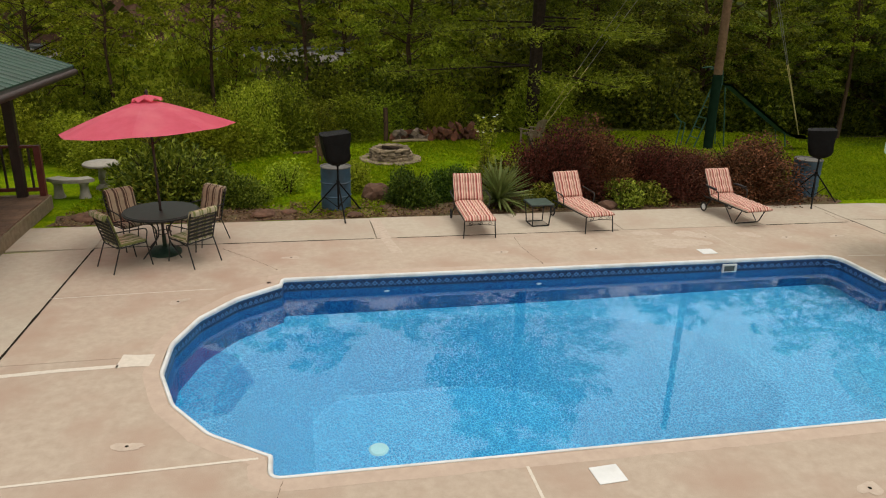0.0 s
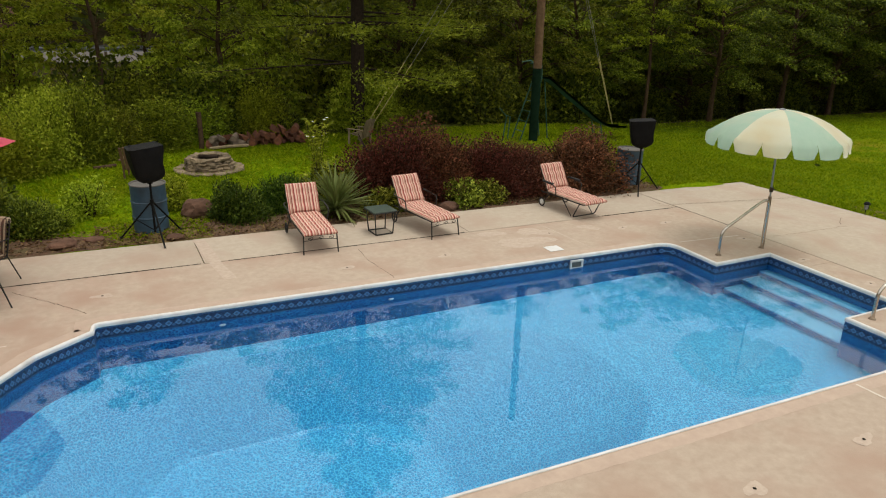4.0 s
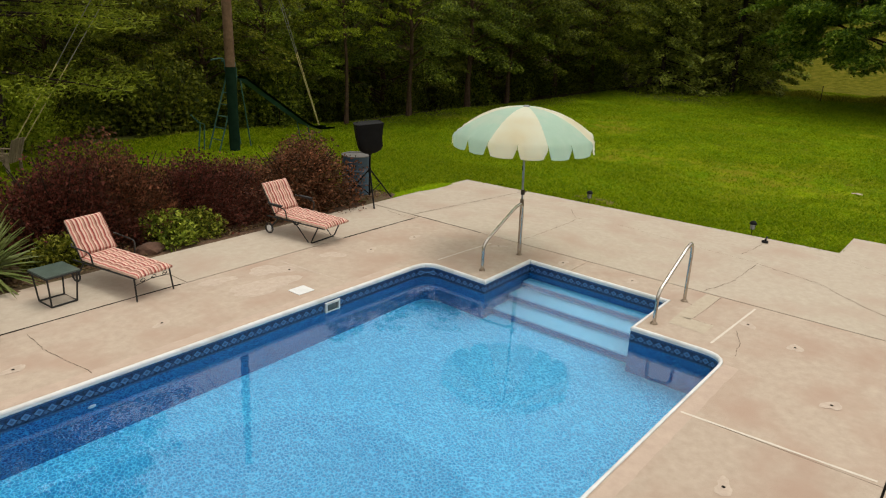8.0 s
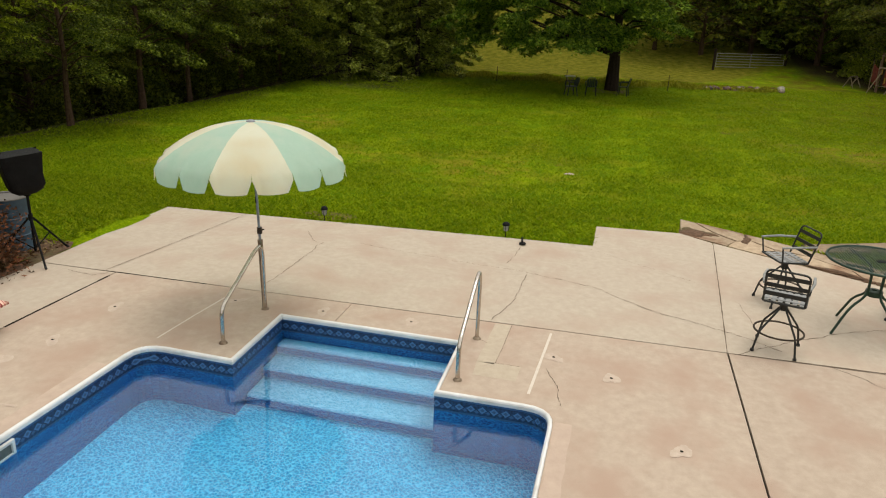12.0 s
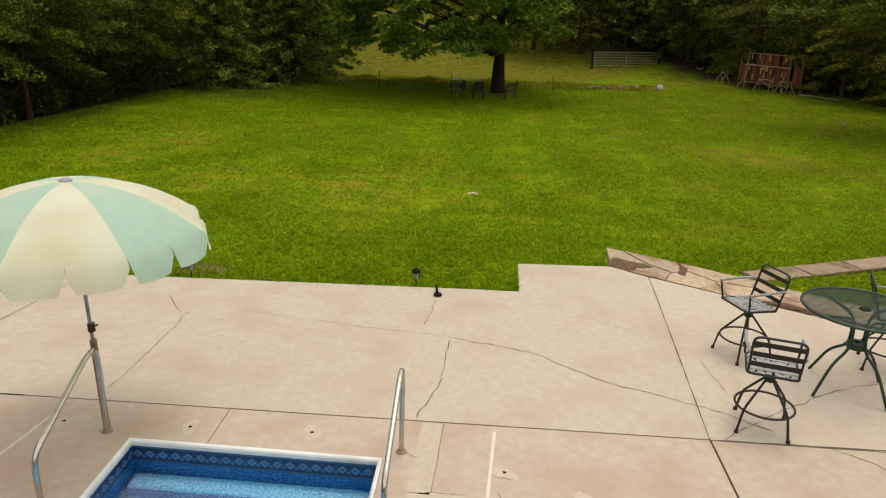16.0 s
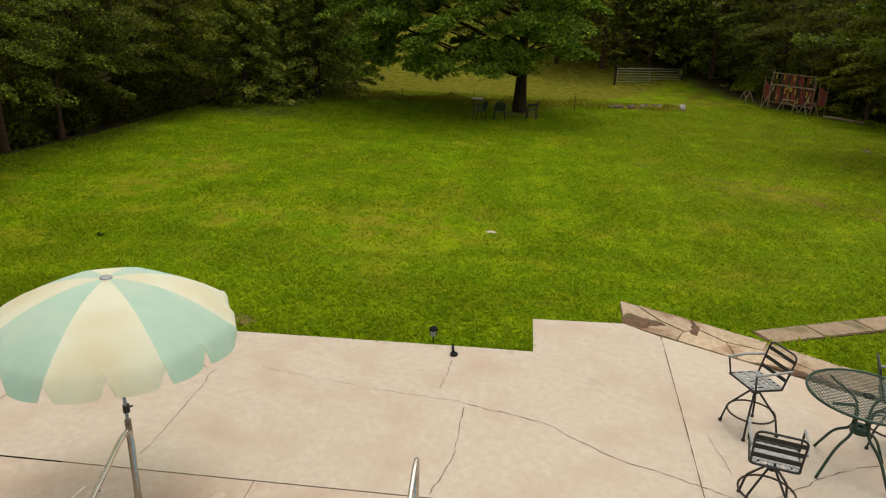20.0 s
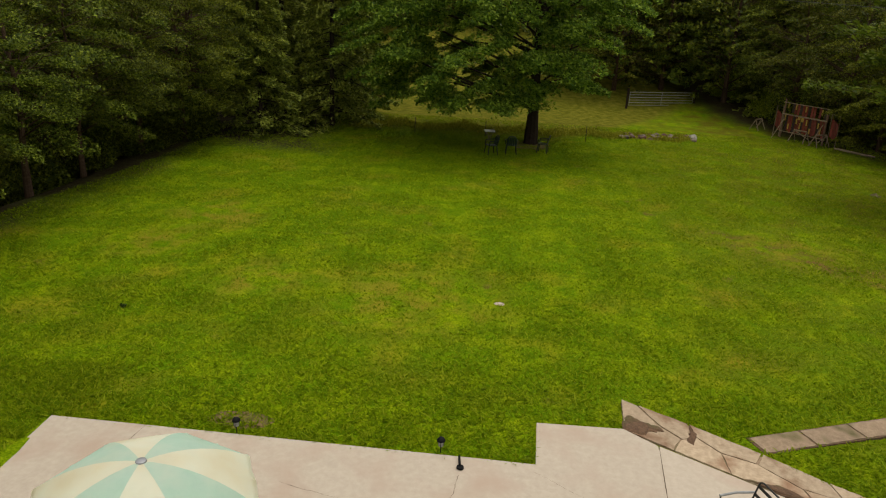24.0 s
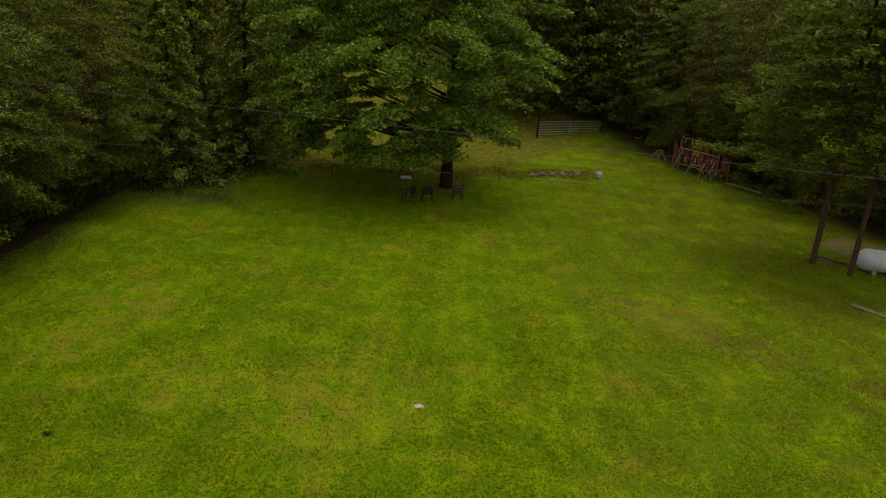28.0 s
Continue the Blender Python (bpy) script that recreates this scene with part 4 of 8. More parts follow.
def shrub_mesh(seed, radius, tall, count, size, leaf, lumps=14, aspect=0.6, up=0.6, loose=0.55, small=True):
    rng = np.random.default_rng(seed)
    c = rng.normal(size=(lumps, 3))
    c /= np.linalg.norm(c, axis=1, keepdims=True)
    c[:, 2] = np.abs(c[:, 2])
    c *= rng.uniform(0.35, 0.8, (lumps, 1))
    pick = rng.integers(0, lumps, count)
    off = rng.normal(size=(count, 3))
    off /= np.linalg.norm(off, axis=1, keepdims=True)
    at = c[pick] + off * rng.uniform(0.25, 0.48, (count, 1))
    at = at * (radius, radius, tall) / (1.05, 1.05, 1.15)
    at[:, 2] = np.abs(at[:, 2]) + 0.03
    d = at - (0, 0, tall * 0.2)
    d = d / np.linalg.norm(d, axis=1, keepdims=True) + (0, 0, up)
    me = leaves("crown", at, size, size * aspect, rng, d * loose, 1.0, 0.25, 0.5, small)
    me.materials.append(leaf)
    bm = bmesh.new()
    for k in range(9):
        a, r = k * 2.4, radius * 0.55
        tube(bm, [(0.05 * math.cos(a), 0.05 * math.sin(a), -0.1), (r * 0.5 * math.cos(a), r * 0.5 * math.sin(a), tall * 0.4), (r * math.cos(a), r * math.sin(a), tall * 0.75)], [0.016, 0.012, 0.005], 4, caps=False)
    st = bpy.data.meshes.new("stem")
    bm.to_mesh(st)
    bm.free()
    st.materials.append(M_BARK_DARK)
    return st, me


def plant(name, meshes, x, y, label, category, scale=1.0, turn=0.0, group="", parts=("trunk", "crown"), z=None, tall=1.0):
    ground_z = float(height(np.array(x), np.array(y))) if z is None else z
    ob = thing(name, Matrix.LocRotScale((x, y, ground_z), Euler((0, 0, turn)), (scale, scale, scale * tall)), label, category, group)
    for p, me in zip(parts, meshes):
        c = new(p, me)
        c.parent = ob
    return ob


BROAD = [broad_tree(11, 11.5, 3.9, 1.6, 0.14, 28000, 0.135, leaf=M_LEAF_LIGHT, fan=1.8, loose=0.07, tumble=0.8), broad_tree(12, 13, 4.3, 2.4, 0.16, 30000, 0.14, leaf=M_LEAF_LIGHT, fan=1.8, loose=0.07, tumble=0.8),
         broad_tree(13, 10, 3.4, 1.0, 0.14, 26000, 0.125, leaf=M_LEAF_SUN, fan=1.8, loose=0.07, tumble=0.8), broad_tree(14, 13, 4.8, 2.6, 0.19, 46000, 0.12, clumps=150, clear=1.5, leaf=M_LEAF_DARK, droop=0.05, plate=(0.15, 0.30), fan=1.3, loose=0.05),
         broad_tree(15, 12, 3.4, 4.2, 0.10, 20000, 0.13, leaf=M_LEAF_SUN, fan=1.8, loose=0.07, tumble=0.8),
         broad_tree(16, 13, 4.6, 1.0, 0.17, 6500, 0.33, leaf=M_LEAF_DARK), broad_tree(17, 11, 4.4, 0.8, 0.15, 6500, 0.32, leaf=M_LEAF),
         broad_tree(18, 12, 4.4, 2.4, 0.17, 44000, 0.12, clumps=140, clear=1.3, leaf=M_LEAF, droop=0.05, plate=(0.15, 0.30), fan=1.3, loose=0.05),
         broad_tree(19, 10.5, 4.6, 1.0, 0.15, 34000, 0.15, clumps=120, leaf=M_LEAF, droop=0.05, plate=(0.13, 0.26), fan=1.7, loose=0.06),
         broad_tree(20, 13.5, 5.3, 3.5, 0.15, 50000, 0.12, clumps=120, clear=2.2, bark=M_BARK, leaf=M_LEAF_DARK, droop=0.045, plate=(0.15, 0.30), fan=1.35, loose=0.05)]
SPRUCE = [spruce_tree(21, 13, 3.5, 0.3, 30000, spray=(0.27, 0.08)), spruce_tree(22, 11, 3.0, 0.2, 26000, spray=(0.27, 0.08)), spruce_tree(25, 13, 3.6, 0.3, 8500, spray=(0.5, 0.17))]
PINE = [spruce_tree(23, 13.5, 4.9, 1.9, 70000, M_PINE, M_BARK_DARK, layered=1.5, spray=(0.17, 0.036)), spruce_tree(24, 14, 5.0, 4.4, 32000, M_PINE_DARK, M_BARK, layered=1.0, spray=(0.34, 0.08))]
BRUSH = [shrub_mesh(31, 1.5, 2.2, 6000, 0.125, M_LEAF_LIGHT, 26), shrub_mesh(32, 1.3, 1.9, 6000, 0.11, M_LEAF_SUN, 26), shrub_mesh(33, 1.7, 2.8, 5500, 0.15, M_LEAF_DARK)]
THICKET = [shrub_mesh(34, 1.3, 2.0, 11000, 0.085, M_LEAF_LIGHT, 34), shrub_mesh(35, 1.2, 1.8, 11000, 0.08, M_LEAF_SUN, 30), shrub_mesh(36, 1.3, 2.1, 10000, 0.085, M_LEAF, 28)]

rng = random.Random(5)
TREES = []
# behind the back lawn, from the porch to the open lawn
for x, y, kind in ((-25, 15, 1), (-21.5, 13.5, 2), (-18, 15.5, 0), (-15.6, 14.6, 4), (-12.8, 16.2, 4), (-9.8, 15.0, 4), (-8.2, 18.5, 4), (-6.2, 16, 1), (-0.2, 15.8, 7), (1.2, 18, 3), (4.6, 15.6, 7), (8.8, 13.2, 4),
                   (7.2, 15.6, 7), (12.35, 13.3, 9), (14.4, 16.8, 3), (18.5, 15.0, 9), (21.84, 14.94, 9), (25.0, 16.0, 3), (23.0, 18.2, 7), (26.49, 14.96, 3), (29.78, 14.40, 7), (32.93, 15.33, 3),
                   (-23, 20, 6), (-17.5, 19, 4), (-12.4, 20.4, 4), (-4, 20, 6), (2.5, 21.5, 6), (8, 20.5, 6), (14, 19, 5), (21.42, 21.83, 5), (27.95, 20.38, 5), (34.05, 19.47, 5), (40.25, 18.56, 5), (47.17, 18.75, 6), (55.49, 21.21, 5), (63.90, 20.36, 5)):
    TREES.append((x, y, kind))
# beyond the gate, along the far side of the lawn, and over the field
for x, y, kind in ((55.83, -18.84, 5), (50.00, -22.33, 3), (45.51, -24.19, 3), (41.61, -24.96, 8), (36.63, -26.13, 8), (32.43, -28.40, 7), (29.14, -30.15, 5), (58.92, -22.78, 5), (51.90, -27.01, 5), (43.84, -30.07, 5), (35.92, -32.01, 5), (61.11, -11.55, 5), (64.83, -16.25, 5), (61.25, -19.51, 5), (58.13, -14.15, 5), (58.05, -6.47, 5), (57.24, -10.19, 5),
                   (74.87, 15.03, 5), (77.26, 9.43, 6), (79.71, 4.39, 5), (78.41, -0.70, 6), (77.14, -6.32, 5), (72.15, -10.77, 5), (87.47, 7.32, 5), (88.68, -2.94, 6), (87.64, 15.34, 5), (86.14, -12.05, 5), (74.81, -19.80, 5), (24.81, -32.75, 5), (71.25, 19.45, 6)):
    TREES.append((x, y, kind))
for x, y, kind in TREES:
    label = ("leafy green tree at the wood's edge", "light green leafy tree at the wood's edge", "slender light green tree at the wood's edge", "dark green broad tree with boughs down to the grass", "slim tree with a high light green crown",
             "dark green tree in the woods", "green leafy tree in the woods", "broad green tree with drooping sprays of leaves", "broad green tree with layered sprays of leaves", "tall dark green tree with a bare trunk and high crown")[kind]
    plant("tree", BROAD[kind], x, y, label, "tree", rng.uniform(0.85, 1.12) * (1.0 if y < 0 or x > 30 else 0.80 if x > 9.5 else 0.70 if y < 18 else 0.82), rng.uniform(0, 6.28), "trees round the yard")
for x, y, kind, s in ((37.28, 8.55, 0, 1.05), (41.84, 8.41, 1, 1.15), (33.74, 11.70, 1, 1.05), (39.17, 12.24, 0, 1.2), (45.35, 11.28, 2, 1.25), (50.26, 11.82, 2, 1.1), (55.87, 13.69, 2, 1.2), (62.52, 15.18, 2, 1.2), (68.66, 15.55, 2, 1.2), (44.29, 15.39, 2, 1.2), (51.80, 16.68, 2, 1.3), (54.72, -22.12, 2, 1.1), (61.41, -15.52, 2, 1.2)):
    plant("spruce_tree", SPRUCE[kind], x, y, "dark green spruce with drooping boughs down to the grass", "tree", s, rng.uniform(0, 6.28), "spruces by the field")
for x, y, s, k in ((-2.7, 13.2, 1.0, 0), (25.8, -20.65, 1.1, 1), (24.3, -21.6, 1.0, 1)):
    plant("pine_tree", PINE[k], x, y, "tall pine with level feathery boughs", "tree", s, rng.uniform(0, 6.28), "pines")
BIG = broad_tree(41, 17, 7.4, 2.8, 0.33, 200000, 0.19, clumps=360, clear=1.7, bark=M_BARK_DARK, leaf=M_SHADE, droop=0.05, lean=3.2, plate=(0.11, 0.22), fan=1.8, loose=0.055)
plant("shade_tree", BIG, 35.8, -3.56, "large spreading shade tree with low drooping leafy branches", "tree", 1.0, 0.22)
for k in range(66):
    if k < 42:
        x, y = -26 + 60 * k / 41, (13.4 if k < 23 else 16.4 if k < 34 else 14.6) + rng.uniform(0.0, 3.0 if k < 25 else 1.4)
        pick = rng.randrange(3) if k < 18 else 2
    else:
        u = (k - 42) / 23
        x, y, pick = 58.5 - 28 * u, -18.6 - 10.2 * u + rng.uniform(-2.5, 0.0), rng.choice((0, 2, 2))
    plant("shrub", BRUSH[pick], x, y, ("light green wild shrub under the trees", "pale green wild shrub under the trees", "dark green wild shrub under the trees")[pick], "shrub", rng.uniform(0.7, 1.25), rng.uniform(0, 6.28), "undergrowth", ("stem", "crown"))
# taller growth along the creek bed, with a gap onto the road
for k, x in enumerate((-25, -18.2, -16.4, -14.6, -13.2, -6.4, -4.8, -3.2, -1.6, 0.0, 1.6, 3.2, 4.8, 6.4, 8.0, 9.6, 11.4, 13.4, 15.4)):
    plant("shrub", BRUSH[k % 2 if x < 0 else 2], x, 20.6 + 0.9 * math.sin(k * 2.1), "tall light green growth along the creek", "shrub", 1.85, k * 1.3, "undergrowth", ("stem", "crown"), tall=1.45 + 0.15 * math.sin(k * 1.9))
for k, x in enumerate((-17.6, -15.2, -5.6, -3.4, -1.0, 1.4, 3.8, 6.2, 8.6, 11.0, 13.6, 16.4, 18.6, 20.8, 23.0, 25.2, 27.4, 29.6, 31.8)):
    plant("shrub", BRUSH[(k + 1) % 2 if x < 0 else 2], x, 23.2, "tall light green growth along the creek", "shrub", 1.6, k * 2.3, "undergrowth", ("stem", "crown"), tall=1.3)

for k, x in enumerate((-25.2, -23.6, -17.9, -16.0, -14.1, -6.6, -4.7, -2.8, -0.9, 1.0, 2.9, 4.8, 6.7, 8.6, 10.5)):
    plant("shrub", BRUSH[(k * 2) % 3], x, 25.2 + 0.3 * math.sin(k * 1.7), "green growth on the bank below the road", "shrub", 1.05, k * 0.9, "undergrowth", ("stem", "crown"))

# light thickets where the back lawn ends
for x, y, k, s in ((-14.6, 9.0, 1, 0.9), (-13.4, 9.4, 0, 0.85), (-12.3, 9.9, 1, 1.0), (-11.4, 10.6, 1, 0.8), (-10.6, 11.3, 0, 0.9), (-9.7, 11.9, 1, 0.85), (-8.6, 12.6, 0, 0.95), (-7.4, 13.2, 1, 0.8), (-5.8, 13.2, 0, 0.8), (-15.6, 10.2, 2, 0.9), (-13.0, 11.6, 2, 0.8), (-17.2, 9.6, 1, 1.0), (-17.6, 12.0, 0, 1.1), (-11.2, 12.8, 1, 1.1), (-8.8, 14.2, 1, 1.1)):
    plant("shrub", THICKET[(k + int(x * 3)) % 3], x, y, ("light green", "yellow-green", "green")[(k + int(x * 3)) % 3] + " wild shrub where the back lawn ends", "shrub", s, x * 2, "undergrowth", ("stem", "crown"), tall=0.8 + 0.55 * (0.5 + 0.5 * math.sin(x * 5.3)))

# ---- far woods on the slopes all round ----
nr = np.random.default_rng(77)
count = 60000
a = nr.uniform(0, 2 * math.pi, count)
r = nr.uniform(1.0, 1.75, count)
wx, wy = 12 + 58 * r * np.cos(a), -1 + 42 * r * np.sin(a)
keep = ~((wx > 25) & (np.abs(wy + 1) < 10) & (wx < 72))
wx, wy = wx[keep], wy[keep]
hump = 5.5 + 2.5 * np.sin(wx * 0.7 + 1.3 * np.sin(wy * 0.33)) * np.sin(wy * 0.8)
wz = height(wx, wy) + hump * nr.uniform(0.0, 1.25, len(wx)) ** 0.6
me = leaves("far_woods", np.stack([wx, wy, wz], -1), 1.1, 0.8, nr, None, 0.8, 0.25, 0.6, True)
tagged(link("far_woods", me, M_LEAF_DARK), "dense green woods on the slopes beyond the yard", "woods", kind="stuff")

# ---- materials of the things ----
M_IRON = surf("dark_iron", (0.009, 0.01, 0.009), (0.026, 0.026, 0.022), 25, 0.5, 0.2, metal=0.3)
M_CHAIRGREEN = surf("dark_green_plastic", (0.006, 0.014, 0.009), (0.013, 0.026, 0.017), 25, 0.4, 0.1)
M_IRON_GREEN = surf("green_iron", (0.006, 0.022, 0.012), (0.016, 0.046, 0.026), 25, 0.45, 0.2, metal=0.3)
M_RUSTY = surf("rusty_iron", (0.022, 0.016, 0.01), (0.067, 0.044, 0.026), 30, 0.7, 0.4, metal=0.3)
M_RUSTPOLE = surf("rusty_pole", (0.16, 0.11, 0.07), (0.36, 0.29, 0.21), 14, 0.55, 0.2, metal=0.6)
M_STEEL = surf("stainless", (0.45, 0.41, 0.36), (0.58, 0.54, 0.48), 12, 0.26, metal=1.0, stain=(0.4, 0.33, 0.25), stain_scale=6, stain_at=(0.6, 0.75))
M_BLACK = surf("black_plastic", (0.003, 0.003, 0.003), (0.008, 0.008, 0.008), 9, 0.6, 0.5, spec=0.12)
M_RUBBER = surf("rubber", (0.009, 0.009, 0.009), (0.022, 0.022, 0.022), 20, 0.8)
M_BLUE = surf("faded_blue_drum", (0.022, 0.055, 0.088), (0.045, 0.092, 0.135), 4, 0.55, 0.2, stain=(0.022, 0.037, 0.052), stain_scale=3)
M_STONE = surf("field_stone", (0.10, 0.076, 0.05), (0.25, 0.195, 0.135), 9, 0.95, 0.9, stain=(0.074, 0.059, 0.041), stain_scale=3, vary=0.25)
M_ROCK = surf("red_brown_rock", (0.06, 0.028, 0.015), (0.145, 0.074, 0.043), 7, 0.95, 0.9, vary=0.2)
M_CAST = surf("cast_stone", (0.266, 0.244, 0.2), (0.385, 0.355, 0.296), 8, 0.9, 0.5, stain=(0.163, 0.148, 0.111), stain_scale=3)
M_LOG = surf("split_log", (0.06, 0.021, 0.009), (0.17, 0.06, 0.026), 9, 0.9, 0.6, vary=0.3)
M_LOGGREY = surf("grey_log", (0.09, 0.066, 0.045), (0.20, 0.155, 0.11), 9, 0.9, 0.6, vary=0.3)
M_DECKING = surf("porch_boards", (0.11, 0.058, 0.032), (0.22, 0.125, 0.07), 10, 0.7, 0.4, stain=(0.24, 0.14, 0.085), stain_scale=2, vary=0.15)
M_REDPAINT = surf("dark_red_paint", (0.085, 0.012, 0.008), (0.16, 0.028, 0.02), 8, 0.5, 0.2)
M_REDWOOD = surf("stained_wood", (0.10, 0.055, 0.028), (0.19, 0.11, 0.06), 10, 0.8, 0.5, vary=0.15)
M_TANWOOD = surf("weathered_wood", (0.15, 0.112, 0.062), (0.27, 0.205, 0.125), 10, 0.85, 0.5, vary=0.15)
M_DARKWOOD = surf("dark_post_wood", (0.018, 0.009, 0.007), (0.044, 0.022, 0.016), 8, 0.6, 0.2)
M_ROOF = surf("green_roof_metal", (0.018, 0.05, 0.032), (0.03, 0.07, 0.046), 3, 0.5, 0.1, stain=(0.025, 0.045, 0.03), stain_scale=2, spec=0.3)
M_FASCIA = surf("grey_fascia", (0.075, 0.07, 0.062), (0.13, 0.12, 0.105), 6, 0.6)
M_POLE = surf("pole_wood", (0.085, 0.05, 0.026), (0.19, 0.12, 0.07), 6, 0.9, 0.6, spec=0.1)
M_GREENPAINT = surf("green_paint", (0.004, 0.014, 0.007), (0.010, 0.026, 0.014), 6, 0.9, 0.3, spec=0.05)
M_SLIDE = surf("green_slide_paint", (0.016, 0.062, 0.038), (0.04, 0.115, 0.075), 6, 0.5, 0.2, spec=0.35)
M_LITTER = leafy("leaf_litter", (0.05, 0.028, 0.012), (0.14, 0.085, 0.04), (0.26, 0.19, 0.09), 0.1, 0.8, 0.05)
M_GUARD = surf("guy_guard", (0.40, 0.32, 0.11), (0.52, 0.43, 0.18), 8, 0.6)
M_GUYWIRE = surf("galvanized_wire", (0.17, 0.16, 0.13), (0.28, 0.26, 0.21), 8, 0.6)
M_WIRE = surf("wire", (0.037, 0.037, 0.037), (0.089, 0.089, 0.089), 8, 0.7, spec=0.15)
M_PITSTONE = surf("fire_pit_stone", (0.12, 0.088, 0.053), (0.29, 0.225, 0.14), 9, 0.95, 0.9, stain=(0.09, 0.066, 0.042), stain_scale=4, vary=0.3)
M_GATE = surf("dull_gate_steel", (0.22, 0.22, 0.19), (0.34, 0.33, 0.29), 10, 0.7, metal=0.1)
M_ALU = surf("galvanised", (0.222, 0.229, 0.237), (0.333, 0.34, 0.348), 10, 0.45, metal=0.6)
M_WHITEPAINT = surf("white_tank_paint", (0.459, 0.474, 0.488), (0.548, 0.562, 0.577), 3, 0.4)
M_TARGETRED = surf("red_planks", (0.12, 0.018, 0.008), (0.22, 0.042, 0.02), 8, 0.8, 0.4, vary=0.25)
M_YELLOW = surf("yellow_paint", (0.311, 0.2, 0.022), (0.414, 0.281, 0.044), 8, 0.7)
M_CRUST_DIRTY = surf("dirty_walk", (0.18, 0.125, 0.075), (0.31, 0.225, 0.145), 10, 1.0, 0.7, stain=(0.10, 0.085, 0.03), stain_scale=2.5, stain_at=(0.52, 0.7), vary=0.15)
M_SOIL = surf("bed_soil", (0.055, 0.030, 0.015), (0.16, 0.09, 0.048), 22, 1.0, 1.0, stain=(0.09, 0.08, 0.025), stain_scale=2.2, stain_at=(0.5, 0.68))
M_DIRT = surf("bare_dirt", (0.11, 0.078, 0.03), (0.20, 0.14, 0.06), 14, 1.0, 0.9, stain=(0.08, 0.10, 0.01), stain_scale=3, spec=0.1)
M_CRUST = surf("old_broken_concrete", (0.28, 0.205, 0.128), (0.46, 0.355, 0.24), 9, 0.95, 1.0, stain=(0.179, 0.083, 0.038), stain_scale=1.6, stain_at=(0.52, 0.7), vary=0.12)
M_ASPHALT = surf("road_asphalt", (0.19, 0.17, 0.14), (0.26, 0.235, 0.195), 5, 0.7, 0.2)


def canvas(m, share=0.35):
    """Cloth that lets some light through."""
    n, l = m.node_tree.nodes, m.node_tree.links
    p, tr, mix = n["Principled BSDF"], n.new("ShaderNodeBsdfTranslucent"), n.new("ShaderNodeMixShader")
    l.new(p.inputs["Base Color"].links[0].from_socket, tr.inputs["Color"])
    mix.inputs["Fac"].default_value = share
    l.new(p.outputs["BSDF"], mix.inputs[1])
    l.new(tr.outputs["BSDF"], mix.inputs[2])
    l.new(mix.outputs["Shader"], n["Material Output"].inputs["Surface"])
    return m


M_CANVAS_RED = canvas(surf("red_canvas", (0.76, 0.17, 0.24), (0.83, 0.21, 0.29), 5, 0.9, 0.1, stain=(0.85, 0.28, 0.34), stain_scale=1.5, spec=0.1), 0.22)
M_MINT = canvas(surf("mint_canvas", (0.56, 0.73, 0.61), (0.62, 0.77, 0.66), 6, 0.9, 0.1, stain=(0.68, 0.76, 0.64), stain_scale=1.5, spec=0.1), 0.2)
M_CREAM = canvas(surf("cream_canvas", (0.83, 0.83, 0.68), (0.88, 0.88, 0.75), 6, 0.9, 0.1, stain=(0.80, 0.75, 0.56), stain_scale=1.5, spec=0.1), 0.2)
M_BARBERRY = leafy("barberry_leaves", (0.028, 0.018, 0.008), (0.095, 0.037, 0.020), (0.25, 0.085, 0.047), 0.25)
M_BOX = leafy("boxwood_leaves", (0.014, 0.03, 0.003), (0.045, 0.078, 0.007), (0.13, 0.175, 0.018), 0.2, 0.6, 0.12)
M_RHODO = leafy("rhododendron_leaves", (0.025, 0.045, 0.004), (0.095, 0.13, 0.009), (0.27, 0.31, 0.035), 0.3, 0.6, 0.12)
M_EUONYMUS = leafy("yellow_green_leaves", (0.02, 0.032, 0.004), (0.14, 0.17, 0.012), (0.44, 0.46, 0.06), 0.3)
M_YUCCA = leafy("yucca_leaves", (0.09, 0.122, 0.03), (0.22, 0.26, 0.075), (0.42, 0.45, 0.165), 0.2, 0.5, 0.25)
M_PETAL = surf("white_petal", (0.75, 0.74, 0.68), (0.85, 0.84, 0.8), 9, 0.6)
M_WEED = leafy("weed_blades", (0.13, 0.15, 0.008), (0.27, 0.28, 0.016), (0.42, 0.40, 0.04), 0.4, 0.6, 0.05)
M_GRASS = leafy("grass_blades", (0.098, 0.158, 0.001), (0.176, 0.242, 0.002), (0.295, 0.34, 0.011), 0.55, 0.6, 0.05)


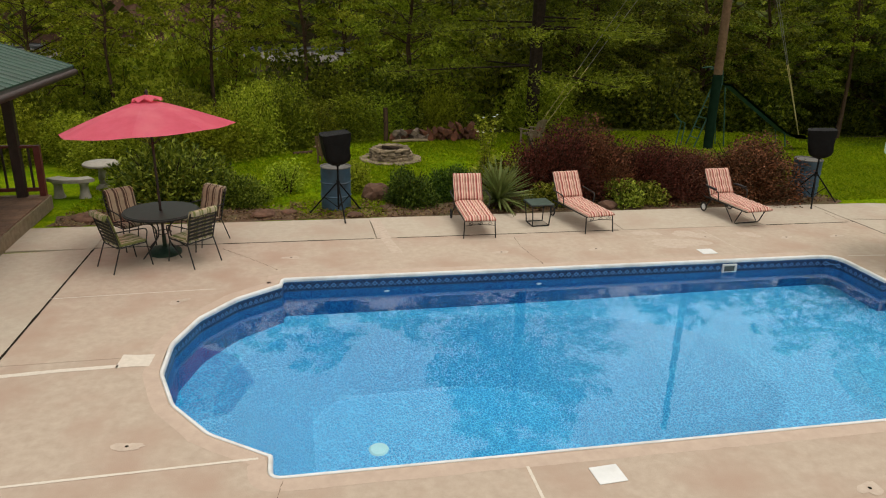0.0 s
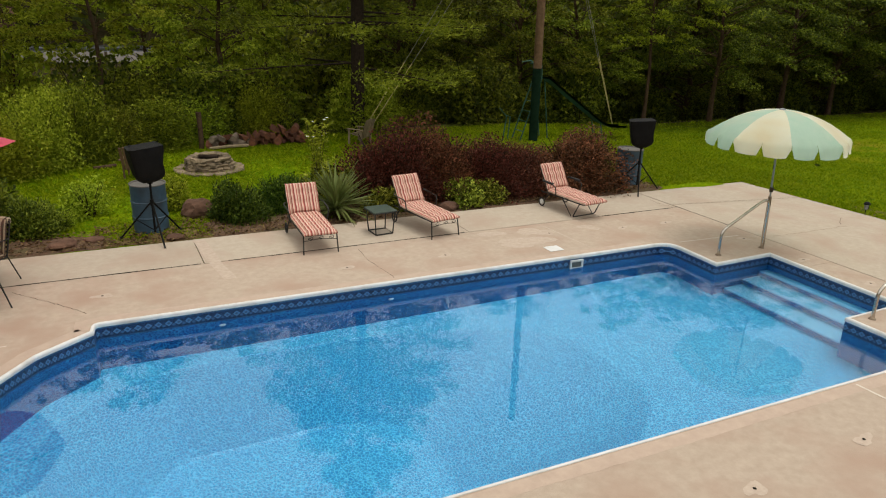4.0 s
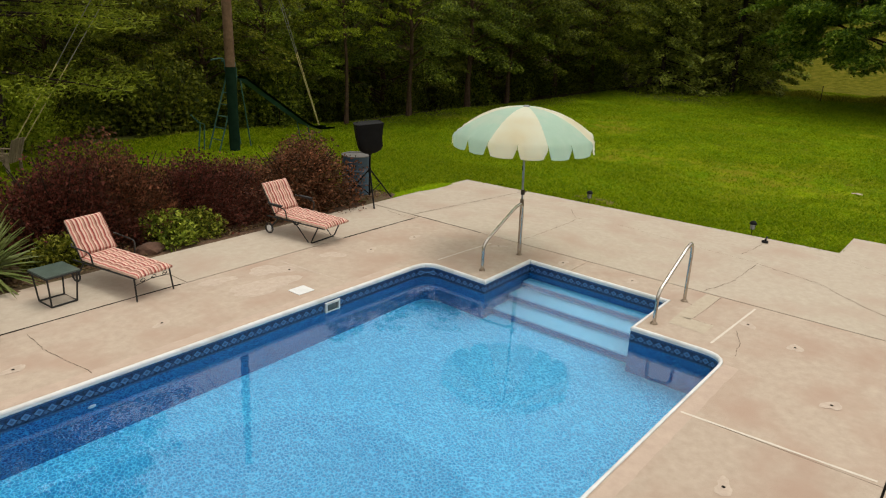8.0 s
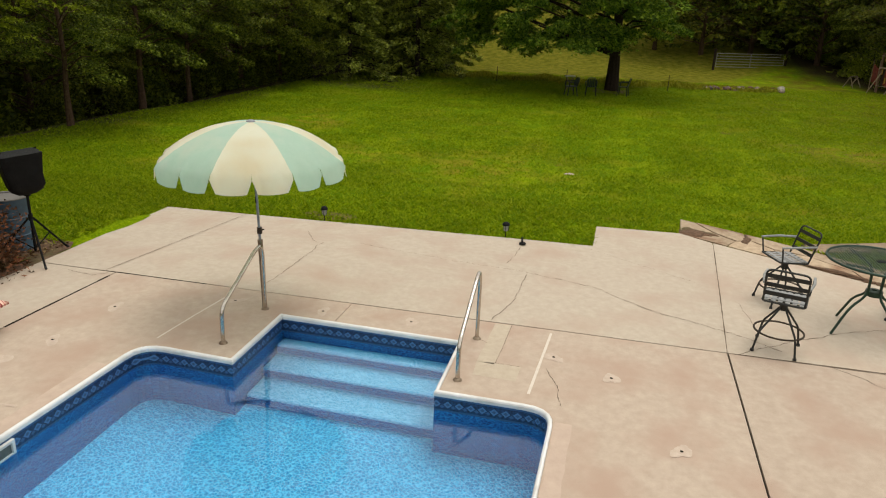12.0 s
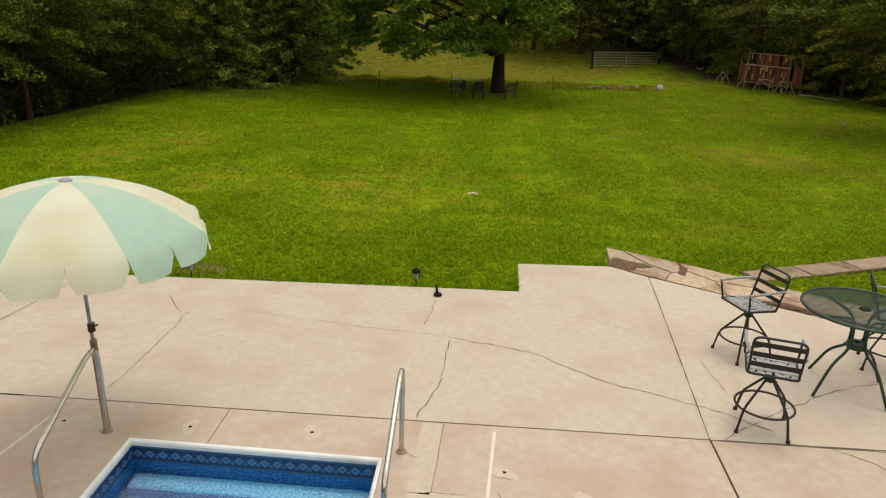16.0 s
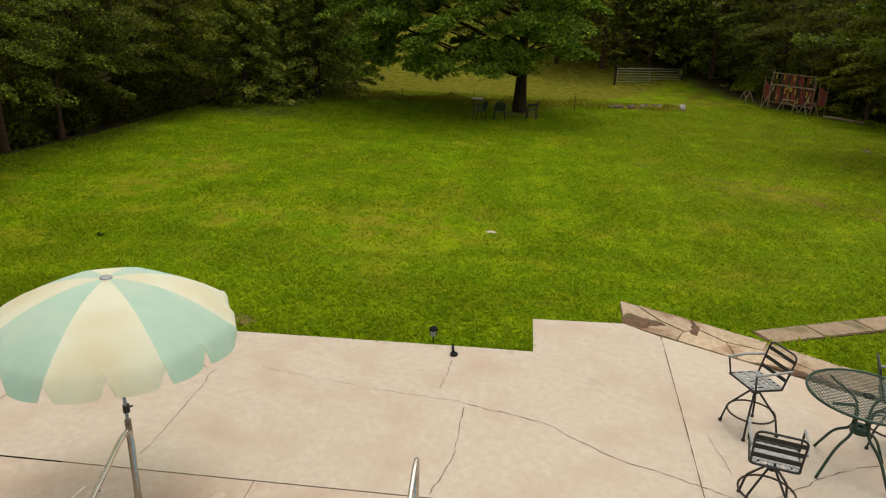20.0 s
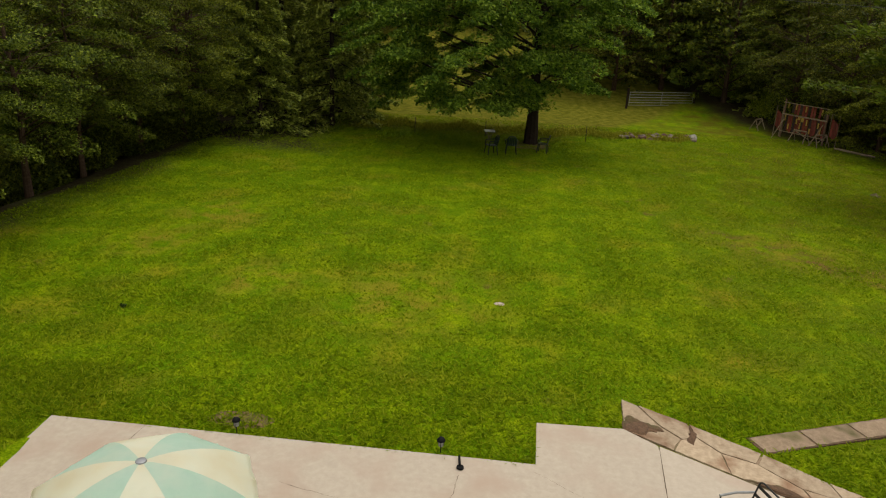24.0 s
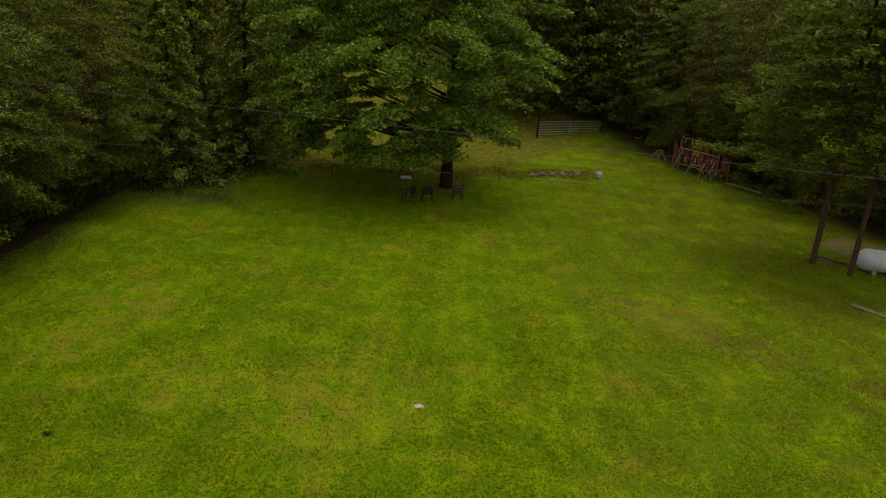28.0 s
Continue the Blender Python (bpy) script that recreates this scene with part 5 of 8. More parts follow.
def striped(name, stops, period, rough=0.85):
    """Cloth with stripes across its own x; stops of (place in the period, colour)."""
    m, n, l, p = nodes_of(name)
    co, sep = n.new("ShaderNodeTexCoord"), n.new("ShaderNodeSeparateXYZ")
    l.new(co.outputs["Object"], sep.inputs["Vector"])
    d, f = n.new("ShaderNodeMath"), n.new("ShaderNodeMath")
    d.operation, f.operation = "DIVIDE", "FRACT"
    d.inputs[1].default_value = period
    l.new(sep.outputs["X"], d.inputs[0])
    l.new(d.outputs["Value"], f.inputs[0])
    r = ramp(n, stops)
    r.color_ramp.interpolation = "CONSTANT"
    l.new(f.outputs["Value"], r.inputs["Fac"])
    no = n.new("ShaderNodeTexNoise")
    no.inputs["Scale"].default_value, no.inputs["Detail"].default_value = 14.0, 6.0
    l.new(co.outputs["Object"], no.inputs["Vector"])
    mix = n.new("ShaderNodeMix")
    mix.data_type, mix.blend_type = "RGBA", "MULTIPLY"
    mix.inputs["Factor"].default_value = 0.5
    l.new(r.outputs["Color"], mix.inputs["A"])
    g = ramp(n, [(0.3, (0.6, 0.58, 0.55)), (0.65, (1, 1, 1))])
    l.new(no.outputs["Fac"], g.inputs["Fac"])
    l.new(g.outputs["Color"], mix.inputs["B"])
    l.new(mix.outputs["Result"], p.inputs["Base Color"])
    p.inputs["Roughness"].default_value = rough
    return m


PINK, PALE, RED, TAN = (0.46, 0.14, 0.11), (0.66, 0.46, 0.36), (0.23, 0.04, 0.03), (0.40, 0.21, 0.15)
M_STRIPE_RED = striped("red_striped_cloth", [(0.0, RED), (0.12, PALE), (0.3, PINK), (0.42, PALE), (0.52, TAN), (0.66, RED), (0.74, PALE), (0.9, PINK)], 0.155)
OLIVE, BEIGE, BROWN = (0.16, 0.18, 0.05), (0.45, 0.39, 0.26), (0.10, 0.065, 0.04)
M_STRIPE_TAN = striped("tan_striped_cloth", [(0.0, BEIGE), (0.25, BROWN), (0.5, BEIGE), (0.62, BROWN), (0.72, BEIGE)], 0.14)
M_STRIPE_GREEN = striped("green_striped_cloth", [(0.0, BEIGE), (0.3, OLIVE), (0.55, BEIGE), (0.65, OLIVE), (0.8, BEIGE)], 0.14)


def cushion(w, l, t, rows, nx=8):
    """A tufted pad, lying along +y from the origin, bulging between its seams."""
    ny = rows * 5
    bm = bmesh.new()
    top, low = [], []
    for j in range(ny + 1):
        v = j / ny
        a, b = [], []
        for i in range(nx + 1):
            u = i / nx
            e = min(1.0, min(u, 1 - u) * 7, min(v, 1 - v) * ny * 0.9)
            h = t * (0.45 + 0.55 * math.sqrt(max(e, 0))) * (0.78 + 0.22 * abs(math.sin(math.pi * v * rows)) ** 0.6)
            wob = 1 + 0.012 * math.sin(9 * v + 2)
            a.append(bm.verts.new(((u - 0.5) * w * wob, v * l, h)))
            b.append(bm.verts.new(((u - 0.5) * w * wob, v * l, 0)))
        top.append(a)
        low.append(b)
    for j in range(ny):
        for i in range(nx):
            bm.faces.new((top[j][i], top[j][i + 1], top[j + 1][i + 1], top[j + 1][i]))
            bm.faces.new((low[j][i], low[j + 1][i], low[j + 1][i + 1], low[j][i + 1]))
    for j in range(ny):
        bm.faces.new((top[j][0], top[j + 1][0], low[j + 1][0], low[j][0]))
        bm.faces.new((top[j + 1][nx], top[j][nx], low[j][nx], low[j + 1][nx]))
    for i in range(nx):
        bm.faces.new((top[0][i + 1], top[0][i], low[0][i], low[0][i + 1]))
        bm.faces.new((top[ny][i], top[ny][i + 1], low[ny][i + 1], low[ny][i]))
    return bm


def bars(name, lines, r, material, parent, label="", sides=6, bend=0.0):
    bm = bmesh.new()
    for pts in lines:
        tube(bm, bent(pts, bend) if bend else pts, r, sides)
    return part(name, bm, material, parent, label, smooth=True)


# ---- sun loungers ----
def lounger(m, label, folding=False):
    """Foot at y = 0, head towards +y."""
    ob = thing("sun_lounger", m, label, "lounger", "sun loungers")
    w, h, s, tilt = 0.27, 0.31, 1.08, radians(58)
    metal = M_IRON
    bars("frame", [[(-w, 0, h), (-w, s + 0.2, h - 0.02)], [(w, 0, h), (w, s + 0.2, h - 0.02)], [(-w, 0, h), (w, 0, h)], [(-w, s, h), (w, s, h)], [(-w, s * 0.5, h), (w, s * 0.5, h)]], 0.012, metal, ob)
    bx, by = math.cos(tilt) * 0.52, math.sin(tilt) * 0.52
    bars("backrest_frame", [[(-w, s, h), (-w, s + bx, h + by), (w, s + bx, h + by), (w, s, h)]], 0.011, metal, ob, bend=0.04)
    pad = part("seat_cushion", cushion(0.54, 1.16, 0.075, 6), M_STRIPE_RED, ob, "tufted red and cream striped pad", True)
    pad.matrix_local = pose(0, -0.05, h + 0.012)
    pad = part("back_cushion", cushion(0.54, 0.54, 0.075, 3), M_STRIPE_RED, ob, "tufted red and cream striped pad", True)
    pad.matrix_local = pose(0, s + 0.03, h + 0.05, 58)
    if folding:
        bars("leg", [[(-w, 0.12, h), (-w - 0.01, 0.28, 0.012), (w + 0.01, 0.28, 0.012), (w, 0.12, h)]], 0.011, metal, ob, bend=0.05)
        for x in (-w, w):
            bars("leg", [[(x, 0.65, h), (x, 0.34, 0.012)]], 0.009, metal, ob)
        for x in (-w - 0.03, w + 0.03):
            bars("leg", [[(x, s - 0.1, h), (x, s + 0.12, 0.07)]], 0.011, metal, ob)
    else:
        for x in (-w, w):
            bars("leg", [[(x, 0.02, h), (x * 1.02, 0.0, 0.17), (x * 1.05, -0.02, 0.0)]], 0.011, metal, ob)
            bars("leg", [[(x * 1.02, s - 0.05, h), (x * 1.1, s + 0.1, 0.1)]], 0.011, metal, ob)
        scroll = []
        for x in (-0.17, 0.0, 0.17):
            scroll.append([(x + 0.055 * math.sin(a) * (1 - a / 9), 0.0, h - 0.05 + 0.03 * math.cos(a) * (1 - a / 9)) for a in (k * 0.6 for k in range(13))])
        bars("scrollwork", scroll + [[(-w, 0, h - 0.09), (0, 0, h - 0.06), (w, 0, h - 0.09)]], 0.005, metal, ob, sides=5)
    for x in (-w - 0.04, w + 0.04):
        bm = bmesh.new()
        tube(bm, [(x + 0.085 * 0, s + 0.12 + 0.085 * math.cos(a), 0.095 + 0.083 * math.sin(a)) for a in (2 * math.pi * k / 20 for k in range(21))], 0.012, 6, caps=False)
        wheel = part("wheel", bm, M_RUBBER, ob, "", True)
        bars("spoke", [[(x, s + 0.12, 0.095), (x, s + 0.12 + 0.08 * math.cos(a), 0.095 + 0.08 * math.sin(a))] for a in (k * 1.047 for k in range(6))], 0.004, metal, wheel, sides=4)
        if folding:
            bm = bmesh.new()
            lathe(bm, [(0, 0.012), (0.05, 0.012), (0.055, 0.0), (0.05, -0.012), (0, -0.012)], 14, pose(x, s + 0.12, 0.095, 0, 90, 0))
            part("hub", bm, M_WHITE, wheel, "white plastic hub")
            bm = bmesh.new()
            box(bm, (x * 1.12, s * 0.92, h + 0.235), (0.05, 0.30, 0.025), None, 0.008)
            part("arm_pad", bm, M_RUBBER, ob, "black plastic arm pad")
        bars("armrest", [[(x, s * 0.72, h), (x * 1.1, s * 0.72, h + 0.2), (x * 1.12, s * 1.08, h + 0.22), (x, s + 0.12, h + 0.24)]], 0.011, metal, ob, bend=0.07)
    return ob


lounger(pose(-7.17, 2.49, 0, 0, 0, -3), "wrought iron lounger with red striped cushions on the deck")
lounger(pose(-4.94, 2.50, 0, 0, 0, 8), "wrought iron lounger with red striped cushions by the side table")
lounger(pose(-1.79, 2.43, 0, 0, 0, 5), "folding metal lounger with red striped cushions by the hedge", True)


def side_table():
    ob = thing("side_table", pose(-5.88, 3.16, 0, 0, 0, 3), "small square dark green metal side table between loungers", "table")
    bm = bmesh.new()
    box(bm, (0, 0, 0.425), (0.44, 0.44, 0.02), None, 0.006)
    part("tabletop", bm, surf("side_table_top", (0.04, 0.062, 0.048), (0.07, 0.098, 0.08), 12, 0.32, 0.1), ob, "smooth grey-green tabletop")
    bars("rim", [[(-0.22, -0.22, 0.41), (0.22, -0.22, 0.41), (0.22, 0.22, 0.41), (-0.22, 0.22, 0.41), (-0.22, -0.22, 0.41)]], 0.011, M_IRON, ob)
    for x, y in ((-0.19, -0.19), (0.19, -0.19), (0.19, 0.19), (-0.19, 0.19)):
        bars("leg", [[(x, y, 0.41), (x * 0.84, y * 0.84, 0.012)]], 0.011, M_IRON, ob)
    q = 0.16
    bars("stretcher", [[(-q, -q, 0.012), (q, -q, 0.012), (q, q, 0.012), (-q, q, 0.012), (-q, -q, 0.012)]], 0.012, M_IRON, ob)


side_table()


# ---- umbrellas ----
def canopy(ob, centre, radius, rise, rim, n, mats, valance=0.0, sag=0.06, crown=0.0, turn=0.0):
    """Panels of cloth from the hub to the rim; each panel is a part."""
    cx, cy, top = centre
    for k in range(n):
        bm = bmesh.new()
        rows, na, nr = [], 16, 7
        for i in range(nr + 1):
            f = i / nr
            row = []
            for j in range(na + 1):
                u = j / na
                a = 2 * math.pi * (k + u) / n + turn
                cut = math.cos(math.pi / n) / math.cos(2 * math.pi / n * (u - 0.5))
                flat = cut ** (0.9 if rim == 0 else 0.75)
                r = radius * f * (1 + (flat - 1) * f)
                z = top - rise * (f ** (1.35 + crown)) - sag * f * f * math.sin(math.pi * u)
                row.append(bm.verts.new((cx + r * math.cos(a), cy + r * math.sin(a), z)) if f else None)
            rows.append(row)
        hub = bm.verts.new((cx, cy, top))
        for j in range(na):
            bm.faces.new((hub, rows[1][j], rows[1][j + 1]))
        for i in range(1, nr):
            for j in range(na):
                bm.faces.new((rows[i][j], rows[i + 1][j], rows[i + 1][j + 1], rows[i][j + 1]))
        if valance:
            # two flaps to a panel, slit between
            wide = na // 2
            for half in (0, 1):
                rings = [rows[nr][half * wide:half * wide + wide + 1], [], []]
                for j in range(wide + 1):
                    f = j / wide
                    p = rings[0][j].co
                    d = valance * (0.30 + 0.70 * max(math.sin(math.pi * f), 0.0) ** 0.08)
                    g = (half + 0.5 + (f - 0.5) * 0.98) / 2 * na
                    i = min(int(g), na - 1)
                    q = rows[nr][i].co.lerp(rows[nr][i + 1].co, g - i)
                    for ring, share, out in ((1, 0.3, 1.04), (2, 1.0, 1.07 + 0.02 * math.sin(math.pi * f))):
                        w = p.lerp(q, share)
                        rings[ring].append(bm.verts.new((cx + (w.x - cx) * out, cy + (w.y - cy) * out, p.z - d * share)))
                for u, v in zip(rings, rings[1:]):
                    for j in range(wide):
                        bm.faces.new((u[j], v[j], v[j + 1], u[j + 1]))
        solid = bmesh.ops.solidify(bm, geom=bm.faces[:], thickness=0.003)
        part("panel", bm, mats[k % len(mats)], ob, "", True)


def ribs(ob, centre, radius, rise, n, hub_z, material, crown=0.0, turn=0.0):
    cx, cy, top = centre
    for k in range(n):
        a = 2 * math.pi * k / n + turn
        pts = [(cx + radius * f * math.cos(a), cy + radius * f * math.sin(a), top - 0.012 - rise * f ** (1.35 + crown)) for f in (0.03, 0.3, 0.6, 0.97)]
        rib = bars("rib", [pts], 0.006, material, ob, sides=5)
        bars("strut", [[pts[2], (cx + 0.03 * math.cos(a), cy + 0.03 * math.sin(a), hub_z)]], 0.005, material, rib, sides=5)


umb = thing("patio_umbrella", pose(-12.36, 2.40, 0), "faded red canvas patio umbrella standing through the table", "umbrella")
canopy(umb, (-0.07, 0.02, 2.42), 1.27, 0.43, 0, 8, [M_CANVAS_RED], 0.0, 0.02, -0.15)
ribs(umb, (-0.07, 0.02, 2.42), 1.27, 0.43, 8, 1.75, M_DARKWOOD, -0.15)
bm = bmesh.new()
for k in range(8):
    a0, a1 = 2 * math.pi * k / 8, 2 * math.pi * (k + 1) / 8
    am = (a0 + a1) / 2
    vs = [bm.verts.new((-0.03, 0.02, 2.49))] + [bm.verts.new((-0.03 + r * math.cos(a), 0.02 + r * math.sin(a), z)) for r, a, z in ((0.21, a0, 2.435), (0.23, am, 2.38), (0.21, a1, 2.435))]
    bm.faces.new(vs)
bmesh.ops.solidify(bm, geom=bm.faces[:], thickness=0.004)
part("vent_cap", bm, M_CANVAS_RED, umb, "scalloped red vent cap")
# the canopy hangs a little askew on its pole
askew = Matrix.Translation((-0.03, 0.02, 2.42)) @ Euler((radians(-4.0), radians(-3.6), 0)).to_matrix().to_4x4() @ Matrix.Translation((0.03, -0.02, -2.42))
for child in umb.children:
    child.matrix_local = askew
bars("pole", [[(0, 0, 0.05), (-0.03, 0.02, 2.5)]], 0.02, M_DARKWOOD, umb, "dark wooden pole", sides=12)
bm = bmesh.new()
lathe(bm, [(0, 2.56), (0.018, 2.55), (0.024, 2.52), (0.012, 2.49)], 12, pose(-0.03, 0.02, 0))
part("finial", bm, M_DARKWOOD, umb, "", True)
bm = bmesh.new()
lathe(bm, [(0.03, 0.3), (0.032, 0.12), (0.06, 0.1), (0.21, 0.075), (0.245, 0.05), (0.25, 0.0), (0, 0)], 28)
part("base", bm, M_IRON_GREEN, umb, "round dark green cast base", True)

umb = thing("pool_umbrella", pose(-0.01, 0.0, 0), "mint and cream panelled pool umbrella strapped to the rail", "umbrella")
TOP2 = (-0.05, 0.045, 2.37)
canopy(umb, TOP2, 1.06, 0.38, 1, 8, [M_CREAM, M_MINT], 0.22, 0.015, 0.75, radians(5))
ribs(umb, TOP2, 1.04, 0.39, 8, 1.92, M_STEEL, 0.75, radians(5))
bars("pole", [[(0.0, 0.0, 0.0), (0.02, 0.035, 0.9)]], 0.031, M_RUSTPOLE, umb, "rusty steel lower pole", sides=12)
bars("upper_pole", [[(0.02, 0.035, 0.85), (-0.05, 0.045, 2.38)]], 0.016, M_ALU, umb, "thin grey upper pole", sides=12)
bm = bmesh.new()
tube(bm, [(0.02, 0.034, 0.98), (0.02, 0.036, 1.06)], 0.032, 10)
tube(bm, [(0.02, 0.035, 1.02), (0.075, 0.005, 1.02)], 0.009, 6)
part("clamp", bm, M_RUSTY, umb, "rusty height clamp")
bm = bmesh.new()
lathe(bm, [(0, 2.392), (0.03, 2.39), (0.05, 2.38), (0.055, 2.366)], 14, pose(-0.05, 0.045, 0))
part("cap", bm, M_ALU, umb, "flat grey metal cap", True)
bars("tilt_cord", [[(0.005, 0.05, 1.5), (-0.02, 0.05, 1.44), (-0.025, 0.045, 1.38), (0.0, 0.045, 1.36)]], 0.006, M_BLACK, umb, sides=5)


# ---- handrails at the steps ----
def handrail(x0, x1, y, tilt=0.0):
    ob = thing("handrail", pose(0, 0, 0), "polished steel handrail beside the pool steps", "handrail", "pool handrails")
    bars("tube", [[(x0, y, 0.0), (x0, y, 0.42), (x1 - 0.2, y, 0.84), (x1 - 0.04, y, 0.87), (x1, y, 0.72), (x1, y, 0.0)]], 0.024, M_STEEL, ob, sides=12, bend=0.12)
    for x in (x0, x1):
        bm = bmesh.new()
        lathe(bm, [(0.026, 0.03), (0.032, 0.026), (0.046, 0.010), (0.05, 0.0)], 18, pose(x, y, 0.0))
        part("flange", bm, M_RUSTPOLE, ob, "steel base flange", True)


handrail(-1.08, -0.06, -0.03)
handrail(-1.09, -0.05, -2.77)


# ---- dining set under the red umbrella ----
def dining_table():
    ob = thing("patio_table", pose(-12.36, 2.40, 0), "round dark green metal patio table under the red umbrella", "table")
    bm = bmesh.new()
    lathe(bm, [(0.03, 0.705), (0.54, 0.705), (0.565, 0.69), (0.565, 0.665), (0.53, 0.66), (0.03, 0.69)], 40)
    part("tabletop", bm, surf("enamelled_top", (0.012, 0.022, 0.017), (0.026, 0.04, 0.032), 12, 0.42, 0.1, spec=0.25), ob, "smooth dark green tabletop")
    bars("rim", [[(0.565 * math.cos(a), 0.565 * math.sin(a), 0.685) for a in (2 * math.pi * k / 40 for k in range(41))]], 0.013, M_IRON, ob)
    for k in range(4):
        a = math.pi / 4 + k * math.pi / 2
        c, s = math.cos(a), math.sin(a)
        bars("leg", [[(0.42 * c, 0.42 * s, 0.68), (0.12 * c, 0.12 * s, 0.45), (0.12 * c, 0.12 * s, 0.25), (0.40 * c, 0.40 * s, 0.0)]], 0.011, M_IRON, ob, bend=0.12)
    bars("ring", [[(0.12 * math.cos(a), 0.12 * math.sin(a), 0.35) for a in (2 * math.pi * k / 20 for k in range(21))]], 0.008, M_IRON, ob)


dining_table()


def dining_chair(m, seat_mat, back_mat, label):
    """Faces -y: the back is at +y."""
    ob = thing("patio_chair", m, label, "chair", "chairs round the patio table")
    bars("seat_frame", [[(-0.24, -0.22, 0.38), (0.24, -0.22, 0.38), (0.24, 0.22, 0.37), (-0.24, 0.22, 0.37), (-0.24, -0.22, 0.38)]], 0.01, M_IRON, ob, bend=0.05)
    bars("back_frame", [[(-0.23, 0.2, 0.37), (-0.25, 0.33, 0.86), (0.25, 0.33, 0.86), (0.23, 0.2, 0.37)]], 0.011, M_IRON, ob, bend=0.06)
    for k in range(7):
        z = 0.44 + 0.06 * k
        y = 0.2 + 0.13 * (z - 0.37) / 0.49
        bm = bmesh.new()
        box(bm, (0, y + 0.004, z), (0.47, 0.006, 0.034), None, 0.002)
        part("slat", bm, M_IRON, ob)
    pad = part("seat_cushion", cushion(0.46, 0.44, 0.05, 2), seat_mat, ob, "striped seat pad", True)
    pad.matrix_local = pose(0, -0.23, 0.388)
    pad = part("back_cushion", cushion(0.46, 0.50, 0.045, 2), back_mat, ob, "striped back pad folded over the top rail", True)
    pad.matrix_local = pose(0, 0.175, 0.40, 75)
    bm = bmesh.new()
    box(bm, (0, 0.345, 0.855), (0.46, 0.075, 0.09), None, 0.025)
    roll = part("pad_fold", bm, back_mat, ob, "", True)
    for x in (-0.24, 0.24):
        bars("leg", [[(x, -0.21, 0.38), (x * 1.06, -0.27, 0.0)]], 0.01, M_IRON, ob)
        bars("leg", [[(x, 0.2, 0.37), (x * 1.06, 0.34, 0.0)]], 0.01, M_IRON, ob)
        bars("armrest", [[(x * 1.05, -0.2, 0.38), (x * 1.12, -0.24, 0.6), (x * 1.1, 0.05, 0.62), (x * 1.02, 0.27, 0.62)]], 0.01, M_IRON, ob, bend=0.08)
    return ob


dining_chair(pose(-12.83, 1.90, 0, 0, 0, 128), M_STRIPE_GREEN, M_STRIPE_GREEN, "dark iron patio chair with green striped pads, pushed to the table")
dining_chair(pose(-11.88, 1.98, 0, 0, 0, -135), M_STRIPE_GREEN, M_STRIPE_GREEN, "dark iron patio chair with green striped pads beside the deck joint")
dining_chair(pose(-12.92, 2.85, 0, 0, 0, 38), M_STRIPE_TAN, M_STRIPE_TAN, "dark iron patio chair with brown striped pads before the shrub")
dining_chair(pose(-11.83, 2.93, 0, 0, 0, -42), M_STRIPE_TAN, M_STRIPE_TAN, "dark iron patio chair with brown striped pads near the flower bed")


